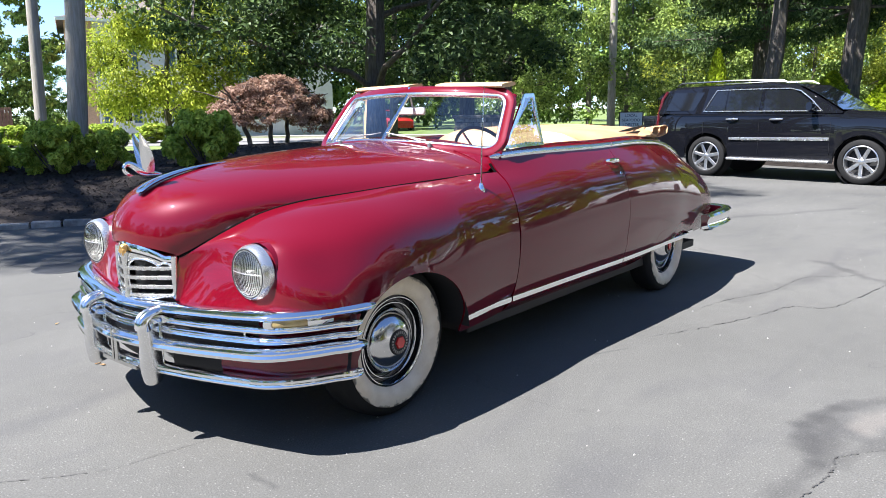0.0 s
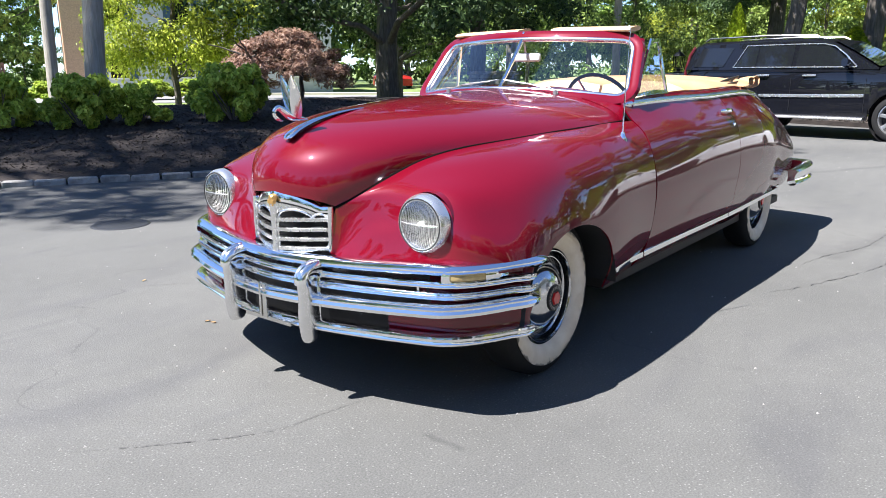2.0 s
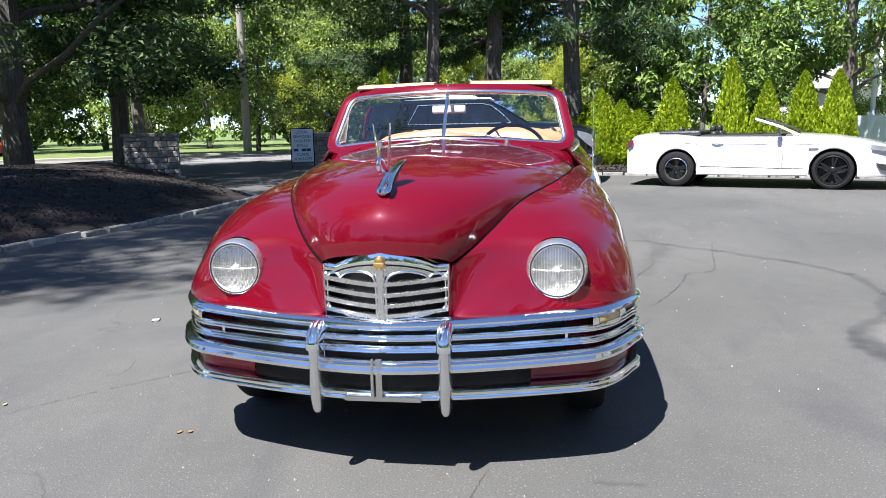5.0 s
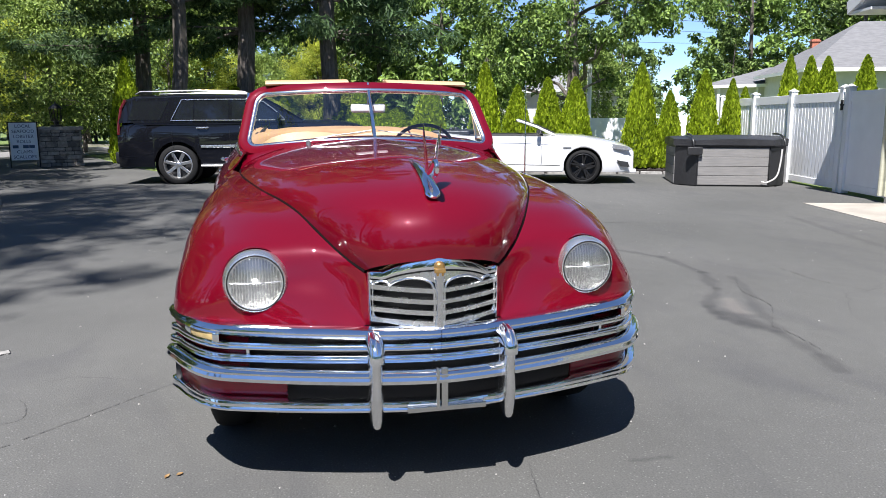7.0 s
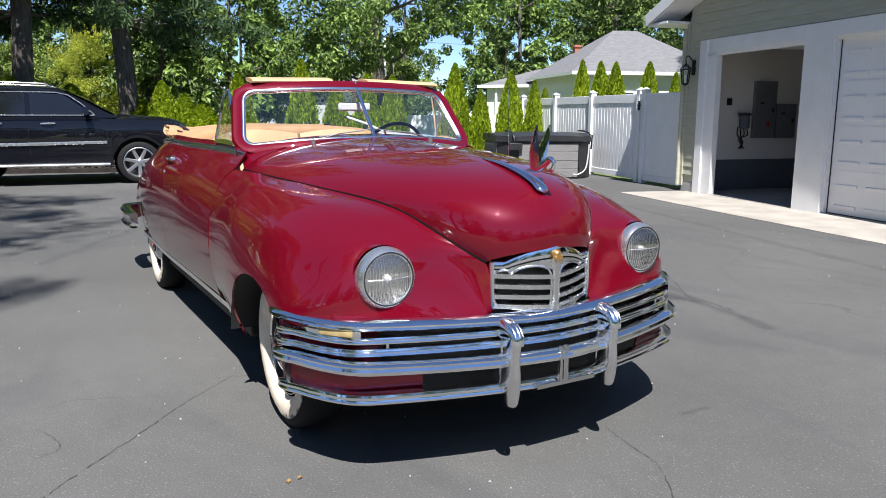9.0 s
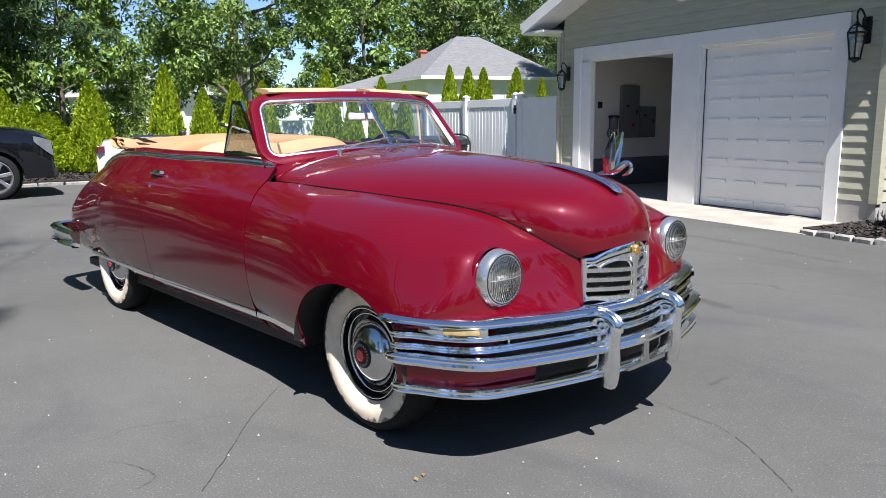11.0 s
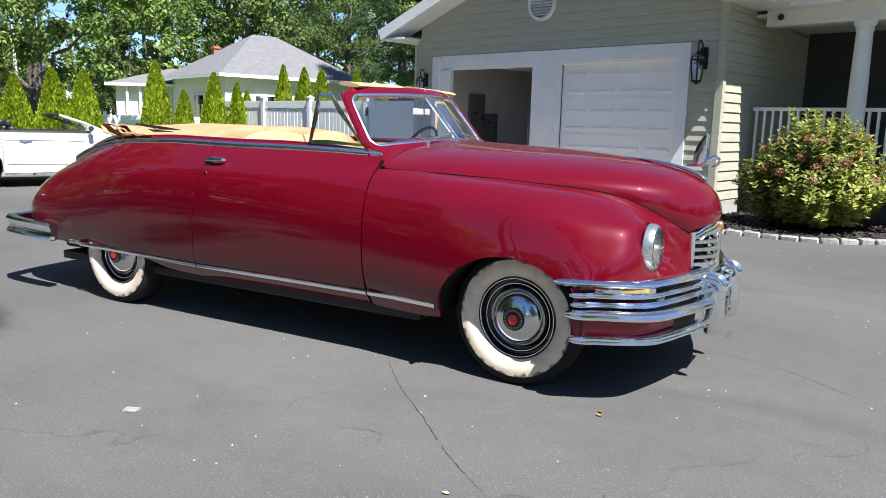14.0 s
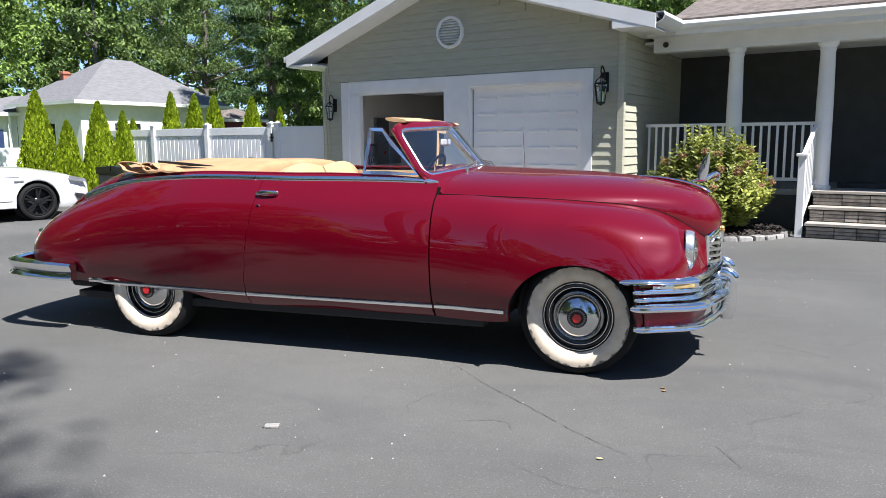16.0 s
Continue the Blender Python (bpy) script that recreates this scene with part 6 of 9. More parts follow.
w = 0.30
row = 0
while w < 4.1:
    top = w + EXP
    lo = max(-0.35, EAVE_U + (top + 0.22 - 3.10) / 0.3757)
    hi = min(5.66, RIDGE_U + (4.385 - 0.22 - top) / 0.289)
    if w > 0.16 and w < 2.54:
        board(-0.35, -0.002, w)
        board(5.242, 5.66, w)
    elif hi - lo > 0.15:
        board(lo, hi, w)
    if w < 3.0:
        board(0.06, 2.5, w, 5.72)
    w += EXP
wallbox("corner_board", (5.655, 5.762, -0.035, 0.065, 0.28, 3.12), "siding")
wallbox("corner_board", (-0.40, -0.33, -0.03, 0.06, 0.1, 2.9), "siding")

# roof with white rakes, soffit and gutter ends
def roof_half(u0, u1, z0, z1, v0, v1, name="roof", material="shingle"):
    bm = B()
    vs = []
    for v in (v0, v1):
        vs.append([bm.verts.new(p) for p in ((u0, v, z0), (u1, v, z1), (u1, v, z1 - 0.06), (u0, v, z0 - 0.06))])
    for j in range(4):
        bm.faces.new((vs[0][j], vs[0][(j + 1) % 4], vs[1][(j + 1) % 4], vs[1][j]))
    bm.faces.new(vs[0])
    bm.faces.new(vs[1])
    return part(name, bm, material, house, "grey asphalt shingle roof" if name == "roof" else "", smooth=False)


RZ = rake_z(RIDGE_U)
roof_half(EAVE_U - 0.02, RIDGE_U, rake_z(EAVE_U - 0.02), RZ, -0.48, 7.3)
roof_half(EAVE_R + 0.08, RIDGE_U, rake_z(EAVE_R + 0.08), RZ, -0.48, 7.3)
for u0, u1 in ((EAVE_U, RIDGE_U), (EAVE_R + 0.06, RIDGE_U)):
    z0, z1 = rake_z(u0) - 0.012, RZ - 0.012
    for name, v0, v1, d0, d1 in (("rake_board", -0.495, -0.455, 0.0, 0.205), ("soffit", -0.455, 0.03, 0.195, 0.215)):
        bm = B()
        vs = [[bm.verts.new(p) for p in ((u0, v, z0 - d0), (u1, v, z1 - d0), (u1, v, z1 - d1), (u0, v, z0 - d1))] for v in (v0, v1)]
        for j in range(4):
            bm.faces.new((vs[0][j], vs[0][(j + 1) % 4], vs[1][(j + 1) % 4], vs[1][j]))
        bm.faces.new(vs[0])
        bm.faces.new(vs[1])
        part(name, bm, "white", house, "white rake board" if name == "rake_board" else "", smooth=False)
# boxed eaves and gutters at both ends
wallbox("eave_return", (EAVE_U, -0.36, -0.47, 7.0, 2.875, 2.915), "white", "white boxed eave")
wallbox("eave_fascia", (EAVE_U + 0.002, EAVE_U + 0.03, -0.45, 7.0, 2.915, 3.07), "white")
wallbox("gutter", (EAVE_U - 0.10, EAVE_U, -0.46, 7.0, 2.98, 3.09), "white", "white gutter")
wallbox("eave_return", (5.70, EAVE_R + 0.05, -0.47, 1.0, 3.075, 3.115), "white")
wallbox("eave_face", (5.70, EAVE_R + 0.055, -0.49, -0.457, 3.070, 3.22), "white")
bm = B()
skin(bm, [[(EAVE_R + 0.06, v, EAVE_Z + 0.12), (EAVE_R + 0.16, v, EAVE_Z + 0.17), (EAVE_R + 0.19, v, EAVE_Z + 0.23), (EAVE_R + 0.17, v, EAVE_Z + 0.28), (EAVE_R + 0.06, v, EAVE_Z + 0.28)] for v in (-0.48, 0.3, 0.6)])
part("gutter", bm, "white", house, "white moulded gutter", solid=0.012)
bm = B()
tube(bm, [(-0.42, -0.05, 0.1), (-0.42, -0.05, 2.8)], 0.035, 8)
part("downpipe", bm, "siding", house)

# round louvred vent in the gable
bm = B()
lathe(bm, [(0.225, -0.02), (0.235, -0.05), (0.275, -0.05), (0.285, -0.02), (0.285, 0.02)], "Y", 40, (2.53, 0, 3.33))
vent = part("gable_vent", bm, "white", house, "round white louvred gable vent")
for i in range(9):
    z = -0.19 + 0.0475 * i
    h = math.sqrt(0.228 ** 2 - z * z)
    bm = B()
    skin(bm, [[(2.53 - h, 0.0, 3.33 + z + 0.03), (2.53 - h, -0.035, 3.33 + z)], [(2.53 + h, 0.0, 3.33 + z + 0.03), (2.53 + h, -0.035, 3.33 + z)]])
    part("louvre", bm, "white", vent, solid=0.006)

# wall lanterns
def lantern(u, w, size=1.2):
    b0 = thing("wall_lantern", "black iron wall lantern with glass panes", "lantern", G @ pose(u, -0.02, w) @ Matrix.Scale(size, 4), "wall lanterns")
    bm = B()
    box(bm, -0.05, 0.05, -0.005, 0.02, -0.06, 0.20, 0.01)
    part("back_plate", bm, "black_iron", b0)
    bm = B()
    tube(bm, cat([(0, 0, 0.12), (0, -0.05, 0.22), (0, -0.12, 0.27), (0, -0.16, 0.22), (0, -0.15, 0.16)], 16), 0.010, 8)
    part("bracket", bm, "black_iron", b0)
    bm = B()
    lathe(bm, [(0.0, 0.165), (0.012, 0.15), (0.020, 0.13), (0.040, 0.115), (0.044, 0.105)], "Z", 6, (0, -0.15, 0))
    part("cap", bm, "black_iron", b0)
    bm = B()
    lathe(bm, [(0.040, 0.108), (0.066, 0.085), (0.088, 0.045)], "Z", 6, (0, -0.15, 0))
    g = part("roof_pane", bm, "glass", b0, smooth=False)
    g.visible_shadow = False
    bm = B()
    lathe(bm, [(0.089, 0.050), (0.097, 0.048), (0.097, 0.034), (0.088, 0.032)], "Z", 6, (0, -0.15, 0))
    part("band", bm, "black_iron", b0)
    for k in range(6):
        a = radians(60 * k)
        bm = B()
        tube(bm, [(0.041 * math.cos(a), -0.15 + 0.041 * math.sin(a), 0.108), (0.067 * math.cos(a), -0.15 + 0.067 * math.sin(a), 0.085), (0.090 * math.cos(a), -0.15 + 0.090 * math.sin(a), 0.045), (0.055 * math.cos(a), -0.15 + 0.055 * math.sin(a), -0.20)], 0.006, 6)
        part("cage_bar", bm, "black_iron", b0)
    bm = B()
    lathe(bm, [(0.084, 0.04), (0.052, -0.2)], "Z", 6, (0, -0.15, 0))
    g = part("pane", bm, "glass", b0, smooth=False)
    g.visible_shadow = False
    bm = B()
    lathe(bm, [(0.058, -0.195), (0.058, -0.215), (0.02, -0.235), (0.0, -0.25)], "Z", 12, (0, -0.15, 0))
    part("base", bm, "black_iron", b0)
    bm = B()
    tube(bm, [(-0.02, -0.15, -0.2), (-0.02, -0.15, -0.06)], 0.012, 8)
    tube(bm, [(0.02, -0.15, -0.2), (0.02, -0.15, -0.06)], 0.012, 8)
    part("candle_tubes", bm, "white", b0)


lantern(-0.18, 2.06, 0.98)
lantern(5.44, 2.24)

# porch
PV = 1.10
wallbox("porch_floor", (5.74, 13.0, 0.98, 3.4, 0.55, 0.64), "porch_floor", "grey painted porch floor")
# skirt and back wall are coloured dark to stand for shade
wallbox("porch_skirt", (5.74, 8.36, 1.03, 1.06, 0.0, 0.56), "dark_screen", "lattice skirt with shade put into its dark colour")
wallbox("porch_back_wall", (5.56, 13.0, 3.4, 3.6, 0.0, 3.2), "dark_screen", "house wall with the porch shade put into its dark colour")
wallbox("porch_ceiling", (5.72, 13.0, 1.0, 3.4, 2.98, 3.02), "wall_white")
wallbox("porch_beam", (5.90, 13.0, 0.98, 1.22, 2.84, 3.06), "white", "white porch beam")
wallbox("porch_fascia", (5.90, 13.0, 0.62, 1.22, 3.06, 3.10), "white", "white porch soffit")
wallbox("porch_fascia", (6.35, 13.0, 0.60, 0.64, 3.05, 3.16), "white")
bm = B()
skin(bm, [[(u, 0.62, 3.12), (u, 0.52, 3.15), (u, 0.49, 3.20), (u, 0.50, 3.245), (u, 0.62, 3.245)] for u in (6.40, 9.0, 13.0)])
part("gutter", bm, "white", house, "white porch gutter", solid=0.012)
bm = B()
skin(bm, [[(u, 0.53, 3.26), (u, 3.6, 4.3), (u, 6.0, 5.1)] for u in (6.30, 9.0, 13.0)])
part("porch_roof", bm, "dark_shingle", house, "brown shingle porch roof", solid=0.05)
wallbox("upper_wall", (6.0, 13.0, 2.2, 2.4, 3.9, 6.0), "siding")
wallbox("upper_window", (7.0, 8.3, 2.16, 2.21, 4.05, 5.2), "tinted")
wallbox("window_frame", (6.9, 8.4, 2.17, 2.2, 3.95, 5.3), "white")
for u in (7.20, 8.50, 10.8):
    bm = B()
    lathe(bm, [(0.15, 0.64), (0.15, 0.69), (0.125, 0.71), (0.122, 1.2), (0.118, 2.0), (0.105, 2.70), (0.118, 2.73), (0.112, 2.76), (0.14, 2.79), (0.145, 2.84)], "Z", 28, (u, PV, 0))
    part("porch_column", bm, "white", house, "round white porch column")
for u0, u1 in ((5.78, 7.10), (7.32, 8.40)):
    wallbox("rail_top", (u0, u1, PV - 0.03, PV + 0.03, 1.62, 1.67), "white")
    wallbox("rail_bottom", (u0, u1, PV - 0.02, PV + 0.02, 0.76, 0.81), "white")
    n = int((u1 - u0) / 0.115)
    bm = B()
    box(bm, -0.018, 0.018, -0.018, 0.018, 0.81, 1.62, 0.003, 1)
    bmesh_ob = finish(bm, "baluster", "white")
    for i in range(n):
        shared("baluster", bmesh_ob, house, pose(u0 + (u1 - u0) * (i + 0.5) / n, PV, 0))
# stairs with stone risers, and the stair rail
for k in range(3):
    z = 0.213 * (k + 1)
    wallbox("stair_tread", (8.44, 10.7, 0.02 + 0.32 * k, 0.40 + 0.32 * k, z - 0.035, z), "concrete", "pale stone tread")
    rs = wallbox("stair_riser", (8.46, 10.68, 0.06 + 0.32 * k, 0.40 + 0.32 * k, 0.0, z - 0.05), "mortar")
    rnd2 = random.Random(k)
    u = 8.46
    while u < 10.6:
        ln = rnd2.uniform(0.15, 0.4)
        zz = z - 0.205
        for q in range(3):
            bm = B()
            box(bm, u + 0.005, min(u + ln, 10.68) - 0.005, 0.038 + 0.32 * k + rnd2.uniform(0, 0.014), 0.08 + 0.32 * k, zz + 0.052 * q + 0.003, zz + 0.052 * (q + 1) - 0.003, 0.008, 1)
            part("stone", bm, "stone", rs)
        u += ln
bm = B()
box(bm, 8.31, 8.41, 0.04, 0.14, 0.0, 1.16, 0.008)
box(bm, 8.28, 8.44, 0.01, 0.17, 1.16, 1.20, 0.01)
part("newel_post", bm, "white", house, "white stair newel post")
for z0, z1, h in ((1.14, 1.62, 0.06), (0.20, 0.78, 0.05)):
    bm = B()
    sweep(bm, [(8.36, 0.09, z0), (8.42, 1.0, z1)], oval(0.028, h / 2, 8, 5))
    part("stair_rail", bm, "white", house)
for i in range(7):
    f = (i + 1) / 8
    u, v = 8.36 + 0.06 * f, 0.09 + 0.91 * f
    boxpart("baluster", house, "white", (u - 0.016, u + 0.016, v - 0.016, v + 0.016, 0.20 + 0.58 * f, 1.14 + 0.48 * f), 0.003)
# camera-like dome lamp under the porch eave
bm = B()
lathe(bm, [(0.0, -0.05), (0.03, -0.045), (0.045, -0.02), (0.05, 0.02)], "Y", 16, (6.10, 0.98, 2.96))
part("dome_light", bm, "black_plastic", house)
bm = B()
box(bm, 8.7, 9.6, 1.6, 2.1, 0.64, 0.72, 0.01)
part("door_mat", bm, "black_plastic", house)

# concrete apron before the garage
bm = B()
prism(bm, [((G @ Vector((u, v, 0))).x, (G @ Vector((u, v, 0))).y) for u, v in ((-0.35, -1.25), (2.6, -1.27), (5.66, -1.22), (5.66, 0.0), (-0.2, 0.0))], -0.05, 0.008)
tagged(part("garage_apron", bm, "concrete", smooth=False), "pale concrete apron before the garage", "apron", kind="structure")

# ---- white vinyl fence and gate ----
fence = thing("vinyl_fence", "white vinyl privacy fence with capped posts", "fence", G @ pose(0, 0.15, 0))


def fpost(u):
    bm = B()
    box(bm, u - 0.063, u + 0.063, -0.063, 0.063, 0, 1.80, 0.006)
    box(bm, u - 0.075, u + 0.075, -0.075, 0.075, 1.80, 1.825, 0.005)
    lathe(bm, [(0.09, 1.825), (0.0, 1.87)], "Z", 4, (u, 0, 0))
    part("post", bm, "vinyl", fence)


for u in (-8.2, -6.08, -4.15, -2.12, -1.93, -0.45):
    fpost(u)
bm = B()
box(bm, -0.062, 0.062, -0.012, 0.012, 0.16, 1.58, 0.006, 1)
slat = finish(bm, "slat", "vinyl")
for u0, u1 in ((-8.14, -6.14), (-6.02, -4.21), (-4.09, -2.18), (-1.87, -0.51)):
    boxpart("rail", fence, "vinyl", (u0, u1, -0.025, 0.025, 1.57, 1.74), 0.006)
    boxpart("rail", fence, "vinyl", (u0, u1, -0.025, 0.025, 0.05, 0.17), 0.006)
    n = int((u1 - u0) / 0.135)
    if u0 > -1.9:
        # the gate is one smooth panel
        boxpart("gate_panel", fence, "vinyl", (u0 + 0.01, u1 - 0.01, -0.012, 0.012, 0.06, 1.73), 0.004, "smooth white gate panel")
        continue
    for i in range(n):
        shared("slat", slat, fence, pose(u0 + (u1 - u0) * (i + 0.5) / n, 0, 0))
bm = B()
box(bm, -2.1, -2.0, -0.09, -0.06, 1.50, 1.53, 0.003)
box(bm, -2.06, -2.03, -0.1, -0.06, 1.42, 1.6, 0.003)
part("gate_hinge", bm, "black_plastic", fence)


# ---- hot tub ----
M.update(
    tub_side=mat("grey_wood_panel", (0.20, 0.195, 0.185), 0.65, 0, 0.15, 4, 0.25, 30, stretch=(1, 1, 10), col2=(0.23, 0.22, 0.21)),
    tub_cover=mat("black_vinyl_cover", (0.025, 0.025, 0.027), 0.42, 0, 0.2, 6, 0.3, 20),
    white_car=mat("white_car_paint", (0.66, 0.66, 0.66), 0.25, 0, 0.02, 2, coat=1.0),
    black_car=mat("dark_car_paint", (0.006, 0.0065, 0.009), 0.4, 0.0, 0.05, 2, coat=1.0, coat_rough=0.01, spec=0.0),
    alloy=mat("silver_alloy", (0.55, 0.55, 0.55), 0.3, 0.9, 0.06, 10),
    black_alloy=mat("black_alloy", (0.02, 0.02, 0.021), 0.3, 0.5, 0.1, 10),
    tail_red=mat("red_tail_lens", (0.10, 0.006, 0.010), 0.15, 0, 0.1, coat=1.0),
    head_clear=mat("headlight_lens", (0.32, 0.33, 0.35), 0.1, 0.5, 0.2, 30, coat=1.0),
    pale_pipe=mat("pale_pipe", (0.6, 0.58, 0.55), 0.4, 0.2, 0.1),
)
TUB = pose(-8.90, 8.40, 0, 0, 0, -22.0)
tub = thing("hot_tub", "square hot tub with grey panels and black folded cover", "hot tub", TUB)


def tub_outline(h, c):
    return [(h, -h + c), (h, h - c), (h - c, h), (-h + c, h), (-h, h - c), (-h, -h + c), (-h + c, -h), (h - c, -h)]


bm = B()
prism(bm, tub_outline(1.02, 0.36), 0.0, 0.78)
part("shell", bm, "black_plastic", tub, "black tub shell", bevel=0.02, smooth=False)
for rot in range(4):
    for k in range(4):
        bm = B()
        box(bm, 1.015, 1.035, -0.64, 0.64, 0.03 + 0.178 * k, 0.03 + 0.178 * (k + 1) - 0.006, 0.005, 1)
        part("panel_board", bm, "tub_side", tub, m=pose(0, 0, 0, 0, 0, 90 * rot))
    bm = B()
    skin(bm, [[(1.02, 0.66, z), (0.86, 0.86, z), (0.66, 1.02, z)] for z in (0.02, 0.4, 0.74)])
    part("corner_panel", bm, "black_plastic", tub, solid=0.015, m=pose(0, 0, 0, 0, 0, 90 * rot))
bm = B()
prism(bm, tub_outline(1.06, 0.34), 0.76, 0.80)
part("rim", bm, "black_plastic", tub, bevel=0.012, smooth=False)
for s in (1, -1):
    bm = B()
    rows = []
    for i in range(9):
        x = 0.02 * s + s * 1.06 * i / 8
        z = 0.955 - 0.05 * (i / 8) + 0.006 * math.sin(i * 2.1)
        half = 1.07 if i < 6 else 1.07 - 0.12 * (i - 5)
        rows.append([Vector((x, -half, 0.78 + 0.015 * math.sin(i * 1.7))), Vector((x, -half, z - 0.02)), Vector((x, -half * 0.5, z)), Vector((x, 0, z + 0.008)), Vector((x, half * 0.5, z)), Vector((x, half, z - 0.02)), Vector((x, half, 0.78))])
    vs = skin(bm, rows)
    bm.faces.new(vs[-1])
    part("cover", bm, "tub_cover", tub, "black vinyl tub cover")
for y in (-0.75, 0.9):
    bm = B()
    tube(bm, cat([(1.08, y, 0.62), (1.10, y, 0.80), (1.0, y - 0.02, 0.94), (0.6, y, 0.985), (0.2, y, 0.985)], 16), 0.018, 8)
    part("lifter_arm", bm, "black_plastic", tub)
bm = B()
tube(bm, cat([(1.07, 0.86, 0.72), (1.08, 0.84, 0.45), (1.10, 0.78, 0.2), (1.09, 0.62, 0.09), (1.08, 0.52, 0.10)], 20), 0.016, 8)
part("drain_hose", bm, "pale_pipe", tub, "pale plastic hose")
bm = B()
box(bm, 1.03, 1.12, -0.86, -0.58, 0.60, 0.76, 0.02)
part("lifter_bracket", bm, "black_plastic", tub)


# ---- modern vehicles ----
def arch_z(x, axles, r, zw, bottom):
    z = bottom
    for a in axles:
        k = 1 - ((x - a) / r) ** 2
        if k > 0:
            z = max(z, zw + r * math.sqrt(k))
    return z


def xs_dense(x0, x1, axles, r):
    xs = [x0 + (x1 - x0) * i / 40 for i in range(41)]
    for a in axles:
        xs += [a + r * math.cos(math.pi * i / 16) for i in range(17)] + [a - r - 0.004, a + r + 0.004]
    return sorted(x for x in set(round(q, 4) for q in xs) if x0 <= x <= x1)


def interp(table, x):
    for (a, *u), (b, *v) in zip(table, table[1:]):
        if a <= x <= b:
            t = (x - a) / (b - a)
            return [p + (q - p) * t for p, q in zip(u, v)]
    return list(table[0][1:]) if x < table[0][0] else list(table[-1][1:])


def car_shell(table, axles, r, zw, bottom, closed=True):
    """Lower body: table rows are x, half width, deck height at centre, shoulder height."""
    rows = []
    for x in xs_dense(table[0][0], table[-1][0], axles, r):
        w, zc, zs = interp(table, x)
        zb = min(arch_z(x, axles, r, zw, bottom), zs - 0.12)
        half = [(0, zc), (w * 0.5, zc - 0.008), (w * 0.82, zc - 0.03 - 0.2 * max(0, zc - zs - 0.03)), (w * 0.955, zs), (w * 0.99, zs - 0.10), (w, max(zb + 0.03, zs - 0.28)), (w * 0.992, zb + 0.01 + 0.35 * max(0, zs - 0.45 - zb)), (w * 0.97, zb)]
        row = [Vector((x, -y, z)) for y, z in half[::-1]] + [Vector((x, y, z)) for y, z in half[1:]]
        rows.append(row)
    bm = B()
    vs = skin(bm, rows)
    for v in (vs[0], vs[-1]):
        bm.faces.new(v)
    return bm


def car_wheel(parent, x, y, s, R, rim, spokes, rimmat, tyre_w=0.12, double=False, spokemat=None):
    bm = B()
    lathe(bm, [(rim, s * tyre_w * 0.85), (rim + 0.02, s * tyre_w), (R - 0.04, s * tyre_w), (R - 0.012, s * tyre_w * 0.85), (R, s * tyre_w * 0.5), (R, -s * tyre_w * 0.5), (R - 0.02, -s * tyre_w), (rim, -s * tyre_w)], "Y", 48)
    wh = part("wheel", bm, "rubber", parent, "wheel with alloy rim", m=pose(x, y, R))
    wh.name = "wheel"
    bm = B()
    lathe(bm, [(rim + 0.004, s * tyre_w * 0.9), (rim - 0.012, s * tyre_w * 0.95), (rim - 0.03, s * tyre_w * 0.7), (rim - 0.03, -s * tyre_w * 0.6)], "Y", 48)
    part("rim", bm, rimmat, wh)
    bm = B()
    lathe(bm, [(0.0, s * tyre_w * 0.05), (rim - 0.03, s * tyre_w * 0.0)], "Y", 32)
    part("brake_disc", bm, "dark_gap", wh)
    for k in range(spokes):
        offs = (-9, 9) if double else (0,)
        bm = B()
        for o in offs:
            a = radians(360 / spokes * k + o + 12)
            a2 = radians(360 / spokes * k + o * 0.6 + 12)
            p = [Vector((0.05 * math.cos(a2), s * tyre_w * 0.62, 0.05 * math.sin(a2))), Vector(((rim - 0.02) * math.cos(a), s * tyre_w * 0.72, (rim - 0.02) * math.sin(a)))]
            sweep(bm, p, oval(0.022 if double else 0.034, 0.016, 6, 3), up=(0, 1, 0))
        part("spoke", bm, spokemat or rimmat, wh)
    bm = B()
    lathe(bm, [(0.0, s * tyre_w * 0.82), (0.05, s * tyre_w * 0.78), (0.075, s * tyre_w * 0.6)], "Y", 20)
    part("hub", bm, spokemat or rimmat, wh)
    return wh


def side_quad(bm, pts, s, cabin):
    """A window on the cabin's side: (x, f) corners, f from sill to roof edge."""
    vs = [bm.verts.new(cabin(x, f, s)) for x, f in pts]
    bm.faces.new(vs)


# large dark SUV
SUV = Matrix.Translation((-12.25, -0.88, 0)) @ Matrix.Rotation(radians(82.0), 4, "Z")
suv = thing("suv", "black full size sport utility vehicle with chrome trim", "car", SUV)
ax = (-1.473, 1.473)
bm = car_shell([(-2.66, 0.93, 1.2, 1.12), (-2.6, 0.97, 1.28, 1.22), (-2.2, 1.01, 1.30, 1.25), (0.8, 1.02, 1.30, 1.25), (1.1, 1.02, 1.33, 1.24), (1.9, 1.01, 1.29, 1.20), (2.25, 0.98, 1.22, 1.13), (2.4, 0.92, 1.13, 1.05), (2.46, 0.86, 1.05, 0.98)], ax, 0.47, 0.40, 0.36)
part("body", bm, "black_car", suv, sharp=30)


def suv_side(x, f, s):
    return Vector((x, s * (0.985 - 0.165 * f + 0.006), 1.26 + 0.50 * f))


